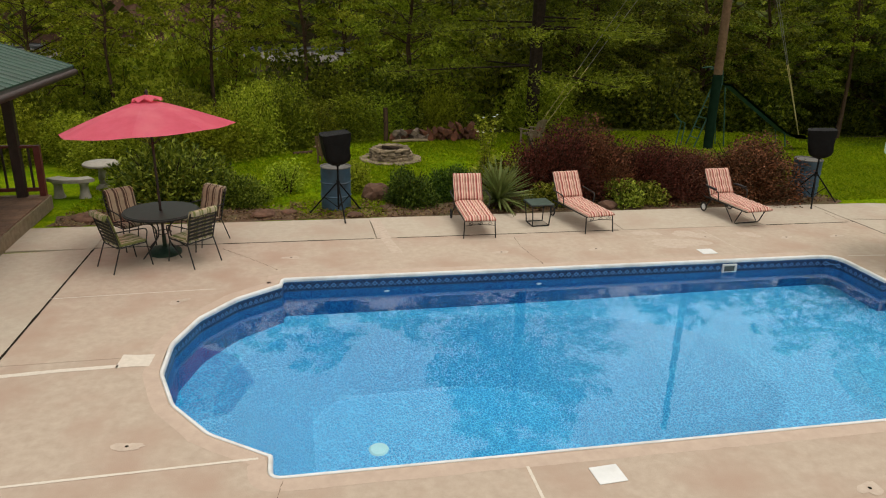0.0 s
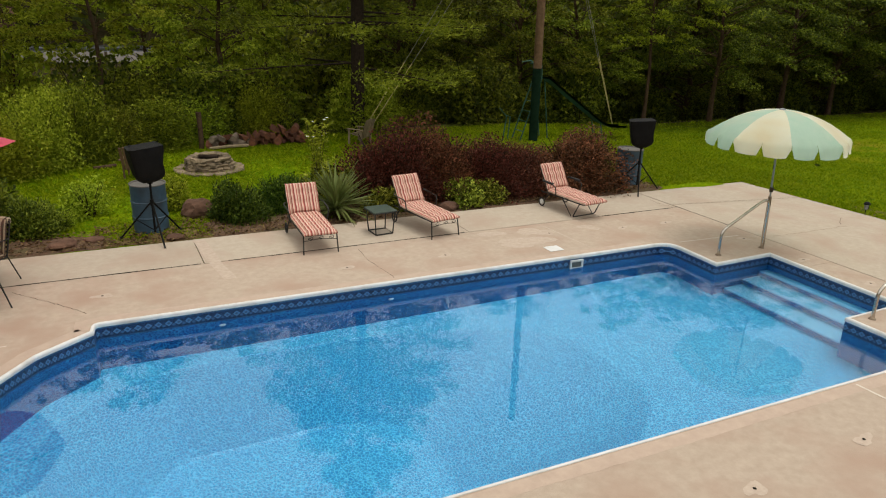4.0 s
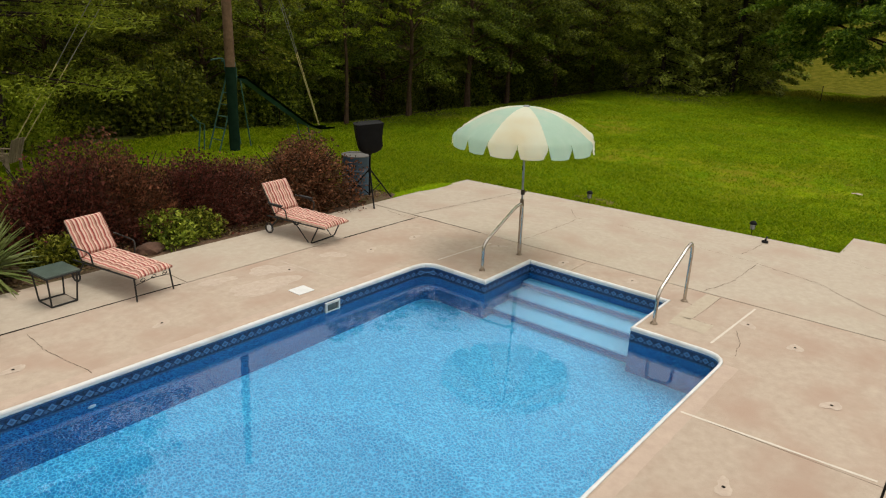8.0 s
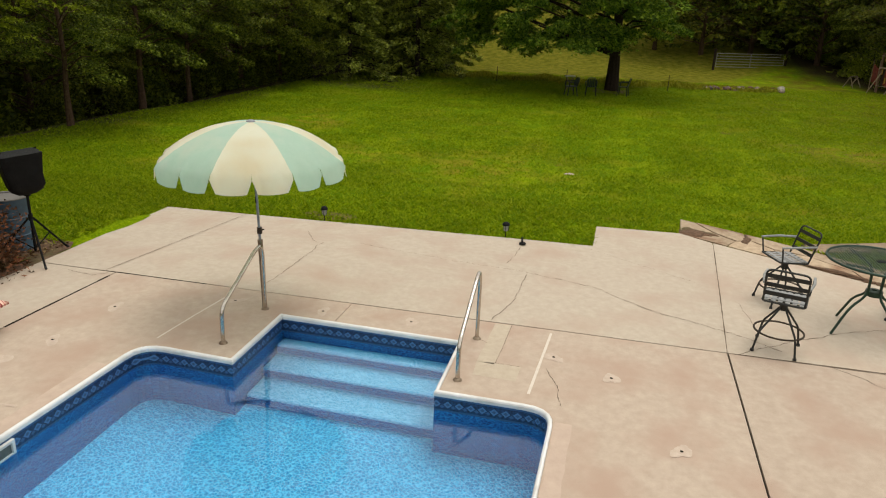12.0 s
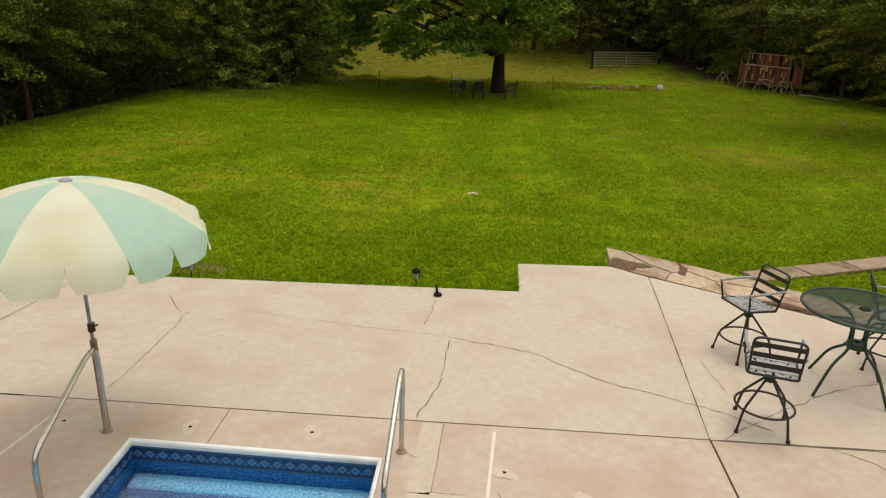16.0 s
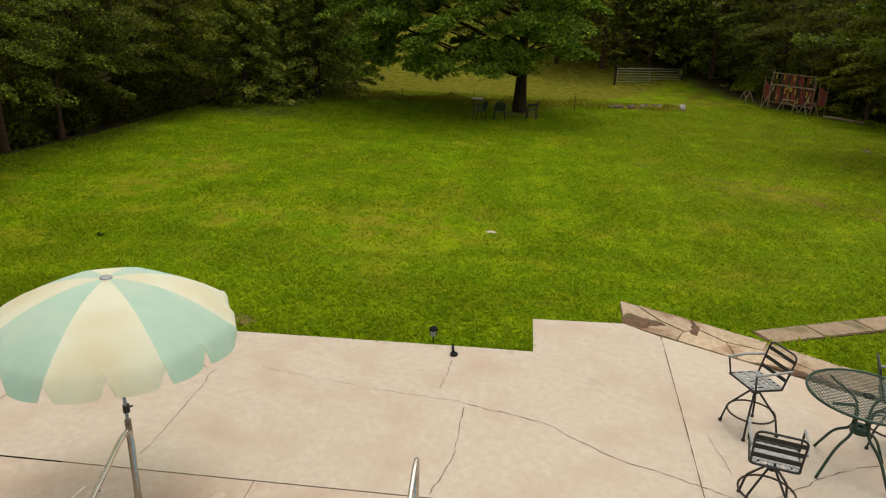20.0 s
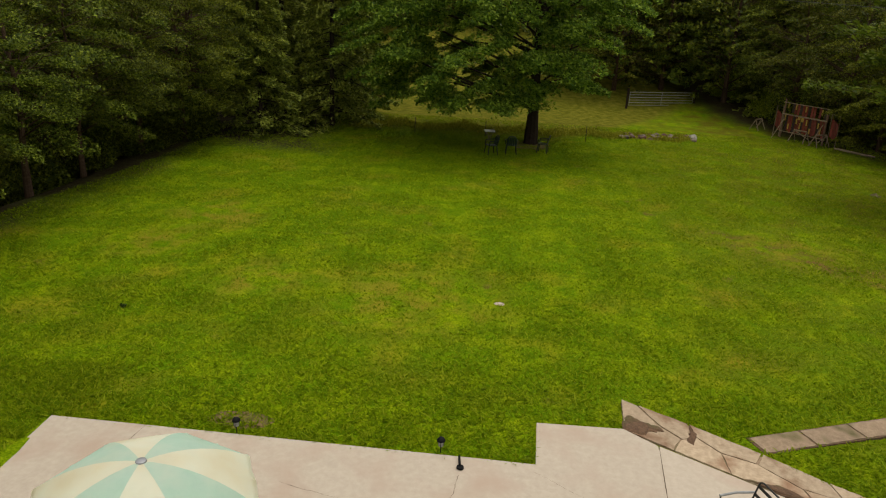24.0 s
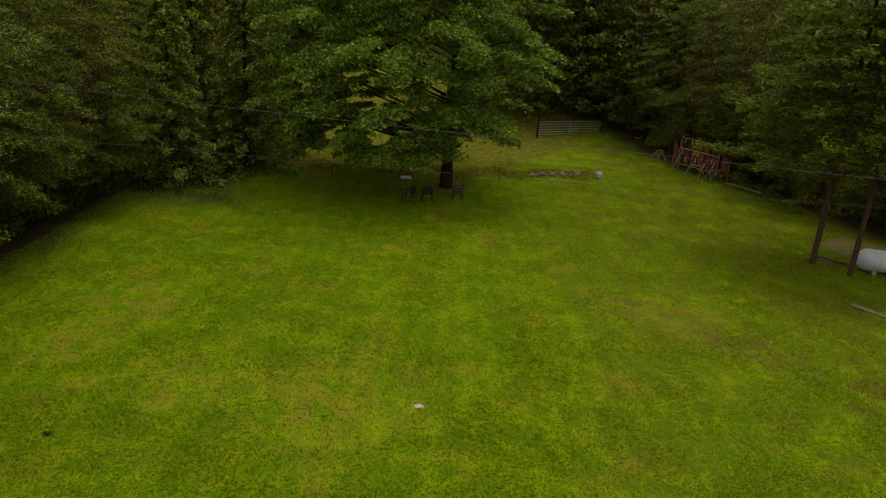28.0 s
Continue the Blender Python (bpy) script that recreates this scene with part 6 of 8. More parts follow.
# ---- bar stools and mesh table ----
def bar_stool(m, label):
    """Faces -y."""
    ob = thing("bar_stool", m, label, "stool", "stools round the mesh table")
    h = 0.66
    bars("seat_frame", [[(-0.23, -0.22, h), (0.23, -0.22, h), (0.23, 0.2, h - 0.02), (-0.23, 0.2, h - 0.02), (-0.23, -0.22, h)]], 0.013, M_IRON, ob, bend=0.05)
    for k in range(6):
        x = -0.19 + 0.076 * k
        bm = bmesh.new()
        box(bm, (x, -0.01, h - 0.003), (0.05, 0.41, 0.005))
        part("strap", bm, M_STRAP, ob, "grey vinyl seat strap")
    for k in range(3):
        bm = bmesh.new()
        box(bm, (0, -0.14 + 0.13 * k, h + 0.003), (0.45, 0.05, 0.005))
        part("strap", bm, M_STRAP, ob, "grey vinyl seat strap")
    bars("back_frame", [[(-0.22, 0.18, h - 0.02), (-0.23, 0.30, h + 0.40), (0.23, 0.30, h + 0.40), (0.22, 0.18, h - 0.02)]], 0.012, M_IRON, ob, bend=0.08)
    for k in range(3):
        z = h + 0.09 + 0.115 * k
        bm = bmesh.new()
        box(bm, (0, 0.18 + 0.12 * (z - h + 0.02) / 0.42, z), (0.44, 0.008, 0.05), None, 0.003)
        part("slat", bm, M_IRON, ob)
    for x in (-0.24, 0.24):
        bars("arm_post", [[(x, -0.2, h), (x * 1.08, -0.24, h + 0.21)]], 0.012, M_IRON, ob)
        bm = bmesh.new()
        tube(bm, [(x * 1.08, -0.25, h + 0.215), (x * 1.12, 0.0, h + 0.225), (x * 1.0, 0.25, h + 0.22)], 0.016, 8)
        part("armrest", bm, M_STRAP, ob, "worn grey armrest", True)
    bm = bmesh.new()
    lathe(bm, [(0.0, h - 0.02), (0.09, h - 0.025), (0.08, h - 0.06), (0.045, h - 0.075), (0.045, h - 0.16), (0.0, h - 0.17)], 16)
    part("swivel_hub", bm, M_IRON, ob, "", True)
    for x in (-1, 1):
        bars("support", [[(0.16 * x, -0.14, h - 0.01), (0.06 * x, 0, h - 0.06), (0.16 * x, 0.14, h - 0.02)]], 0.01, M_IRON, ob)
    for k in range(4):
        a = math.pi / 4 + k * math.pi / 2
        c, s = math.cos(a), math.sin(a)
        leg = bars("leg", [[(0.03 * c, 0.03 * s, h - 0.12), (0.275 * c, 0.275 * s, 0.25), (0.325 * c, 0.325 * s, 0.02)]], 0.013, M_IRON, ob, bend=0.05)
        bm = bmesh.new()
        lathe(bm, [(0, 0.03), (0.02, 0.028), (0.022, 0.0)], 10, pose(0.327 * c, 0.327 * s, 0))
        part("foot", bm, M_RUBBER, leg)
    bars("foot_ring", [[(0.275 * math.cos(a), 0.275 * math.sin(a), 0.235) for a in (2 * math.pi * k / 32 for k in range(33))]], 0.012, M_RUSTY, ob, "rusty round foot ring", 8)
    return ob


M_STRAP = surf("grey_vinyl_strap", (0.16, 0.165, 0.16), (0.31, 0.315, 0.30), 18, 0.5, 0.2)
bar_stool(pose(2.43, -6.55, 0, 0, 0, -160), "dark metal swivel stool with grey strap seat by the old walk")
bar_stool(pose(0.83, -6.24, 0, 0, 0, 74), "dark metal swivel stool with grey strap seat and rusty foot ring")
bar_stool(pose(2.35, -8.15, 0, 0, 0, -20), "dark metal swivel stool beyond the mesh table")


def mesh_table():
    ob = thing("mesh_table", pose(1.72, -7.46, 0), "tall round green metal mesh table with bent legs", "table")
    r, h = 0.61, 0.95
    bars("rim", [[(r * math.cos(a), r * math.sin(a), h) for a in (2 * math.pi * k / 48 for k in range(49))]], 0.016, M_IRON_GREEN, ob, "", 8)
    bm = bmesh.new()
    step = 0.034
    for k in range(-17, 18):
        c = k * step
        e = math.sqrt(max(r * r - c * c, 0.0004))
        if e > 0.05:
            box(bm, (c, 0, h), (0.008, 2 * e, 0.004))
            box(bm, (0, c, h + 0.001), (2 * e, 0.008, 0.004))
    part("mesh_top", bm, M_IRON_GREEN, ob, "woven green metal mesh")
    bm = bmesh.new()
    lathe(bm, [(0.028, h + 0.008), (0.06, h + 0.006), (0.06, h - 0.006), (0.028, h - 0.006)], 18)
    part("hole_ring", bm, M_BLACK, ob)
    for k in range(4):
        a = 0.45 + k * math.pi / 2
        c, s = math.cos(a), math.sin(a)
        bars("leg", [[(0.50 * c, 0.50 * s, h - 0.015), (0.10 * c, 0.10 * s, h - 0.1), (0.09 * c, 0.09 * s, 0.5), (0.30 * c, 0.30 * s, 0.36), (0.50 * c, 0.50 * s, 0.0)]], 0.016, M_IRON_GREEN, ob, bend=0.12, sides=8)
    bm = bmesh.new()
    lathe(bm, [(0.03, 0.57), (0.10, 0.565), (0.10, 0.50), (0.03, 0.495)], 18)
    part("hub_plate", bm, M_IRON_GREEN, ob)


mesh_table()


# ---- loudspeakers on stands, blue drums ----
def loudspeaker(x, y, turn, label):
    stand = thing("speaker_stand", pose(x, y, 0.0, 0, 0, turn), "black folding tripod stand carrying a covered loudspeaker", "stand", "speaker stands")
    bars("pole", [[(0, 0, 0.12), (0, 0, 1.06)]], 0.019, M_BLACK, stand, sides=10)
    bm = bmesh.new()
    tube(bm, [(0, 0, 0.58), (0, 0, 0.68)], 0.032, 10)
    part("collar", bm, M_BLACK, stand)
    bm = bmesh.new()
    tube(bm, [(0, 0, 0.95), (0, 0, 1.02)], 0.045, 12)
    tube(bm, [(-0.10, 0, 0.98), (0.10, 0, 0.98)], 0.012, 6)
    part("knob", bm, M_BLACK, stand)
    for k in range(3):
        a = 0.5 + k * 2.094
        c, s = math.cos(a), math.sin(a)
        leg = bars("leg", [[(0.03 * c, 0.03 * s, 0.62), (0.56 * c, 0.56 * s, 0.012)]], 0.015, M_BLACK, stand)
        bars("rubber_foot", [[(0.54 * c, 0.54 * s, 0.035), (0.575 * c, 0.575 * s, 0.014)]], 0.018, M_RUBBER, leg)
        bars("brace", [[(0.02 * c, 0.02 * s, 0.16), (0.28 * c, 0.28 * s, 0.33)]], 0.009, M_BLACK, stand)
    ob = thing("loudspeaker", pose(x, y, 1.02, 0, -5, turn), label, "loudspeaker", "covered loudspeakers")
    bm = bmesh.new()
    prof = [(0.05, -0.05), (0.12, -0.03), (0.195, 0.03), (0.22, 0.10), (0.235, 0.25), (0.255, 0.46), (0.265, 0.55), (0.22, 0.555), (0.0, 0.53)]
    made = lathe(bm, prof, 28)
    nr = random.Random(int(x * 10))
    for v in bm.verts:
        a = math.atan2(v.co.y, v.co.x)
        sq = 1 / max(abs(math.cos(a)), abs(math.sin(a)), 0.74)
        fold = 1 + 0.04 * math.sin(9 * a + 14 * v.co.z) + nr.uniform(-0.028, 0.028)
        v.co.x *= sq * fold * 1.0
        v.co.y *= sq * fold * 0.82
    part("cover", bm, M_BLACK, ob, "black plastic bag drawn over the speaker", True)
    bars("tie", [[(0.16 * math.cos(a), 0.14 * math.sin(a), 0.035) for a in (2 * math.pi * k / 20 for k in range(21))]], 0.01, M_BLACK, ob, "", 5)
    for a, s in ((0.5, 0.9), (2.7, 0.8)):
        bm = bmesh.new()
        p = Vector((0.25 * math.cos(a), 0.2 * math.sin(a), 0.5))
        q = [bm.verts.new(p + Vector(v) * s) for v in ((-0.04, 0, 0), (0.04, 0.02, 0), (0.06, 0.0, 0.09), (0.0, 0.03, 0.06))]
        bm.faces.new(q)
        bmesh.ops.solidify(bm, geom=bm.faces[:], thickness=0.004)
        part("loose_corner", bm, M_BLACK, ob)


loudspeaker(-9.50, 4.18, 10, "loudspeaker in a black plastic bag beside the drum")
loudspeaker(0.53, 3.92, -35, "loudspeaker in a black plastic bag at the deck's corner")


def drum(x, y, label):
    ob = thing("blue_drum", pose(x, y, -0.06), label, "drum", "blue drums")
    bm = bmesh.new()
    lathe(bm, [(0, 0.0), (0.285, 0.0), (0.295, 0.03), (0.29, 0.06), (0.29, 0.27), (0.302, 0.285), (0.29, 0.30), (0.29, 0.54), (0.302, 0.555), (0.29, 0.57), (0.29, 0.82), (0.3, 0.85)], 32)
    part("body", bm, M_BLUE, ob, "faded blue steel body", True)
    bm = bmesh.new()
    lathe(bm, [(0, 0.835), (0.28, 0.835), (0.285, 0.855), (0.3, 0.86), (0.305, 0.845)], 32)
    part("lid", bm, M_FASCIA, ob, "pale weathered lid")
    return ob


drum(-9.50, 4.88, "faded blue steel drum standing in the grass")
drum(0.85, 4.62, "faded blue steel drum beside the red hedge")


# ---- path lamps, drain pipe ----
def path_lamp(x, y):
    ob = thing("path_lamp", pose(x, y, float(height(np.array(x), np.array(y))) - 0.02), "small black solar path lamp at the lawn's edge", "lamp", "path lamps")
    bars("stake", [[(0, 0, 0), (0, 0, 0.15)]], 0.008, M_BLACK, ob)
    bm = bmesh.new()
    lathe(bm, [(0.02, 0.14), (0.04, 0.16), (0.045, 0.24), (0.038, 0.25)], 12)
    part("lens", bm, M_GLASSY, ob, "clear ribbed lens", True)
    for k in range(4):
        a = k * math.pi / 2
        bars("bar", [[(0.047 * math.cos(a), 0.047 * math.sin(a), 0.15), (0.05 * math.cos(a), 0.05 * math.sin(a), 0.25)]], 0.004, M_BLACK, ob, sides=4)
    bm = bmesh.new()
    lathe(bm, [(0, 0.31), (0.035, 0.305), (0.06, 0.28), (0.068, 0.25), (0.0, 0.245)], 16)
    part("cap", bm, M_BLACK, ob, "", True)


M_GLASSY = surf("lamp_lens", (0.185, 0.185, 0.178), (0.296, 0.296, 0.281), 20, 0.15)
path_lamp(4.12, 0.92)
path_lamp(4.13, -2.44)
bm = bmesh.new()
lathe(bm, [(0.0, 0.01), (0.045, 0.012), (0.055, 0.02), (0.06, 0.0)], 16, pose(3.74, -2.79, 0.0))
tube(bm, [(3.78, -2.78, 0.02), (4.0, -2.75, 0.022)], 0.018, 8)
tagged(part("drain_pipe", bm, M_BLACK), "short black drain pipe end at the deck's edge", "pipe")

# ---- planting beds and old walk ----
def patch(name, outline, material, label, category, z=0.015, kind="structure", wobble=0.08, seed=1):
    """A low mound of soil with an uneven edge, resting on the ground."""
    r = random.Random(seed)
    bm = bmesh.new()
    pts = []
    n = len(outline)
    for k in range(n):
        a, b = Vector(outline[k]), Vector(outline[(k + 1) % n])
        m = max(2, int((b - a).length / 0.25))
        pts += [a + (b - a) * j / m + Vector((r.uniform(-wobble, wobble), r.uniform(-wobble, wobble))) for j in range(m)]
    c = sum(pts, Vector((0, 0))) / len(pts)
    def zz(p, up):
        return float(height(np.array(p.x), np.array(p.y))) + up
    ring = [bm.verts.new((p.x, p.y, zz(p, 0.004))) for p in pts]
    f = bm.faces.new(ring)
    bmesh.ops.triangulate(bm, faces=[f])
    bmesh.ops.subdivide_edges(bm, edges=[e for e in bm.edges if not e.is_boundary], cuts=2, use_grid_fill=True)
    edge = {v for e in bm.edges if e.is_boundary for v in e.verts}
    for v in bm.verts:
        if v not in edge:
            v.co.z = zz(v.co, z + r.uniform(-0.012, 0.02))
    bmesh.ops.recalc_face_normals(bm, faces=bm.faces)
    if sum(f.normal.z for f in bm.faces) < 0:
        bmesh.ops.reverse_faces(bm, faces=bm.faces)
    return tagged(part(name, bm, material, None, "", True), label, category, kind=kind)


patch("flower_bed", [(-8.7, 3.88), (-6.0, 3.84), (-3.0, 3.80), (0.4, 3.75), (1.4, 3.95), (1.3, 4.8), (0.2, 5.6), (-2.5, 6.0), (-5.0, 6.0), (-7.0, 5.4), (-8.6, 4.9)], M_SOIL, "dark mulched soil of the planting bed by the deck", "soil", seed=2)
patch("flower_bed", [(-14.6, 4.15), (-12.6, 4.05), (-10.4, 3.98), (-10.0, 4.35), (-10.7, 4.9), (-11.6, 5.2), (-13.2, 5.6), (-14.6, 4.8)], M_SOIL, "bare brown soil under the big shrub", "soil", seed=3)
for k, (x, y, rx, ry) in enumerate(((4.5, 1.0, 0.28, 0.6), (11.15, -3.03, 0.12, 0.13), (35.3, -3.5, 1.5, 1.2))):
    patch("bare_patch", [(x + rx * math.cos(a), y + ry * math.sin(a)) for a in (k2 * 0.785 for k2 in range(8))], M_DIRT if k != 1 else M_RUSTPATCH, "worn bare patch of earth in the lawn", "earth", 0.006, wobble=0.12 * min(rx, 0.8), seed=10 + k)
patch("worn_strip", [(-10.3, 4.0), (-9.4, 3.97), (-8.6, 3.96), (-8.5, 4.55), (-9.1, 4.75), (-9.8, 4.55), (-10.3, 4.7)], M_DIRT, "dry trodden earth and thin grass by the deck", "earth", 0.012, wobble=0.12, seed=32)
patch("dirt_track", [(26.0, -22.9), (29.0, -22.6), (30.6, -24.6), (27.4, -26.4), (25.1, -24.8)], M_DIRT, "bare dirt track beside the tank", "track", 0.02, seed=30)

old = thing("old_walk", Matrix(), "old broken brown concrete walk along the new deck", "walk", kind="structure")
wr = random.Random(4)


def walk_piece(pts, z0=-0.12, z1=0.0, material=None):
    bm = bmesh.new()
    ragged = []
    for (x, y), (x2, y2) in zip(pts, pts[1:] + pts[:1]):
        n = max(2, int(math.hypot(x2 - x, y2 - y) / 0.09))
        ragged += [(x + (x2 - x) * k / n + wr.uniform(-0.008, 0.008), y + (y2 - y) * k / n + wr.uniform(-0.008, 0.008)) for k in range(n)]
    pts = ragged
    top = prism(bm, pts, z0, z1)
    bmesh.ops.inset_region(bm, faces=[top], thickness=0.011, depth=0.0)
    for v in bm.verts:
        if v.co.z > z1 - 0.001 and v not in top.verts:
            v.co.z -= 0.012
    bmesh.ops.triangulate(bm, faces=[f for f in bm.faces if len(f.verts) > 4])
    part("slab", bm, material or M_CRUST, old)


A, B = Vector((5.36, -5.44)), Vector((3.84, -7.88))
outer = Vector((1.01, -0.06))


def spot(f, w):
    """A place on the old walk: f along it, w across it."""
    return tuple(A + (B - A) * f + outer * w * (1.0 if f < 1 else 0.92))


for corners in (((0.0, 0.0), (0.30, 0.0), (0.36, 0.42), (0.22, 0.60), (0.10, 0.98), (0.0, 1.0)), ((0.115, 1.0), (0.235, 0.62), (0.375, 0.44), (0.46, 0.70), (0.43, 1.03)), ((0.31, 0.0), (0.62, 0.0), (0.60, 0.5), (0.47, 0.68), (0.37, 0.42)),
                ((0.445, 1.03), (0.475, 0.70), (0.605, 0.52), (0.80, 0.62), (0.86, 1.0)), ((0.63, 0.0), (1.08, 0.0), (1.02, 0.45), (0.81, 0.60), (0.61, 0.49)), ((0.87, 1.0), (0.82, 0.62), (1.03, 0.47), (1.24, 0.6), (1.2, 1.0)),
                ((1.09, 0.0), (1.6, 0.0), (1.6, 1.0), (1.21, 1.0), (1.25, 0.58), (1.04, 0.44))):
    walk_piece([spot(*c) for c in corners], z1=wr.uniform(-0.004, 0.006))
# crumbled earth where the walk has broken away
def spill(corners, up=0.03):
    """Loose earth that thins out over the slabs round it."""
    pts = [Vector(spot(*c)) for c in corners]
    ragged = []
    for a, b in zip(pts, pts[1:] + pts[:1]):
        n = max(2, int((b - a).length / 0.07))
        ragged += [a + (b - a) * k / n + Vector((wr.uniform(-0.035, 0.035), wr.uniform(-0.035, 0.035))) for k in range(n)]
    c = sum(ragged, Vector((0, 0))) / len(ragged)
    bm = bmesh.new()
    rows = [[bm.verts.new((*(c + (p - c) * f), z + wr.uniform(-0.004, 0.004))) for p in ragged] for f, z in ((1.0, -0.004), (0.8, up * 0.55), (0.45, up * 0.8))]
    top, n = bm.verts.new((*c, up * 0.8)), len(ragged)
    for k in range(n):
        q = (k + 1) % n
        for u, v in zip(rows, rows[1:]):
            bm.faces.new((u[k], u[q], v[q], v[k]))
        bm.faces.new((rows[-1][k], rows[-1][q], top))
    bmesh.ops.recalc_face_normals(bm, faces=bm.faces)
    part("earth", bm, M_SOIL, old, "loose brown earth where the walk has crumbled")


spill(((0.0, -0.03), (0.10, -0.02), (0.16, 0.2), (0.26, 0.46), (0.22, 0.52), (0.11, 0.46), (0.04, 0.55), (0.0, 0.3)))
spill(((0.40, 0.46), (0.44, 0.42), (0.475, 0.62), (0.465, 0.95), (0.43, 0.98), (0.43, 0.7)))
spill(((0.66, 0.0), (1.55, 0.0), (1.5, 0.10), (1.05, 0.15), (0.9, 0.24), (0.78, 0.10)))
walk_piece([spot(*c) for c in ((0.0, 0.02), (1.6, 0.02), (1.6, 0.98), (0.02, 0.97))], -0.14, -0.016, M_CRUST_DIRTY)
C, D = Vector((5.35, -7.6)), Vector((7.45, -12.4))
for k in range(5):
    p, q = C + (D - C) * (k / 5 + 0.01), C + (D - C) * ((k + 1) / 5)
    s = Vector((0.2, 0.09))
    walk_piece([tuple(p - s), tuple(q - s), tuple(q + s), tuple(p + s)], -0.2, -0.03, M_CRUST_DIRTY)
s = Vector((0.225, 0.10))
walk_piece([tuple(C - s), tuple(D - s), tuple(D + s), tuple(C + s)], -0.2, -0.042, M_SOIL)

# ---- shrubs by the deck ----
BARB = [shrub_mesh(51, 1.0, 1.25, 34000, 0.044, M_BARBERRY, 34, 0.6, 0.7, 0.9), shrub_mesh(52, 0.95, 1.15, 32000, 0.044, M_BARBERRY, 38, 0.6, 0.3, 0.7)]
for x, y, s, k, t in ((-4.75, 5.45, 1.25, 0, 1.12), (-3.7, 5.5, 1.2, 0, 1.15), (-2.75, 5.2, 1.15, 0, 0.95), (-1.95, 5.15, 1.05, 1, 0.95), (-0.45, 5.0, 1.5, 1, 0.82)):
    plant("barberry_bush", BARB[k], x, y, "dense dark red barberry bush behind the loungers", "bush", s, x * 3, "red hedge", ("stem", "crown"), tall=t)
EUO = shrub_mesh(53, 0.46, 0.5, 3000, 0.068, M_EUONYMUS, 14, 0.6)
for x, y, s in ((-3.6, 4.4, 1.1), (-3.05, 4.4, 0.95), (-5.3, 4.5, 0.95), (-4.85, 4.4, 0.7), (-1.0, 6.4, 1.3), (-5.95, 5.8, 1.5)):
    plant("golden_shrub", EUO, x, y, "low yellow-green shrub in the planting bed", "shrub", s, x, "yellow-green shrubs", ("stem", "crown"))
BOX = shrub_mesh(54, 0.62, 0.8, 8500, 0.055, M_BOX, 20, 0.55, 0.6, 0.5, False)
plant("boxwood", BOX, -8.0, 4.95, "clipped dark green evergreen bush beside the lounger", "bush", 0.98, 0.3, "evergreen bushes", ("stem", "crown"), tall=1.08)
plant("boxwood", BOX, -7.15, 5.4, "clipped dark green evergreen bush beside the lounger", "bush", 0.95, 2.3, "evergreen bushes", ("stem", "crown"), tall=1.08)
RHO = shrub_mesh(55, 1.05, 1.2, 11000, 0.10, M_RHODO, 30, 0.42, 0.5, 0.5, False)
plant("rhododendron", RHO, -12.7, 5.45, "big rhododendron with long pale green leaves behind the table", "shrub", 1.2, 0.4, "", ("stem", "crown"))
plant("rhododendron", RHO, -11.45, 5.35, "rhododendron with long pale green leaves near the grass", "shrub", 0.62, 1.4, "", ("stem", "crown"))
THIN = shrub_mesh(56, 0.5, 0.78, 2200, 0.06, M_LEAF_LIGHT, 18, 0.55)
for x, y, s in ((-10.45, 6.2, 1.0), (-8.95, 6.3, 0.95), (-10.85, 5.5, 0.45), (-5.7, 6.3, 1.1), (-6.15, 5.0, 0.6)):
    plant("young_shrub", THIN, x, y, "thin young green shrub in the grass", "shrub", s, x, "young shrubs", ("stem", "crown"))


def yucca(x, y):
    ob = thing("yucca", pose(x, y, -0.03), "spiky yellowish green yucca in the planting bed", "yucca")
    shapes = []
    for k in range(3):
        bm = bmesh.new()
        L, w = 0.68 + 0.08 * k, 0.028
        rows = []
        for i in range(6):
            f = i / 5
            ww = w * (0.7 + 0.6 * f) * (1 - f ** 3) + 0.001
            z = -0.10 * f * f * (k + 1) * 0.5
            rows.append([bm.verts.new((-ww, f * L, z + 0.008)), bm.verts.new((0, f * L, z)), bm.verts.new((ww, f * L, z + 0.008))])
        for a, b in zip(rows, rows[1:]):
            for j in (0, 1):
                bm.faces.new((a[j], a[j + 1], b[j + 1], b[j]))
        me = bpy.data.meshes.new("leaf")
        bm.to_mesh(me)
        bm.free()
        me.materials.append(M_YUCCA)
        shapes.append(me)
    r = random.Random(3)
    for k in range(200):
        c = new("leaf", shapes[k % 3])
        c.parent = ob
        up = r.uniform(-4, 82)
        c.matrix_local = pose(0, 0, 0.10 + 0.16 * r.random(), up, r.uniform(-15, 15), k * 137.5)
        s = r.uniform(0.8, 1.15)
        c.scale = (1.0, s, s)


yucca(-6.28, 4.45)


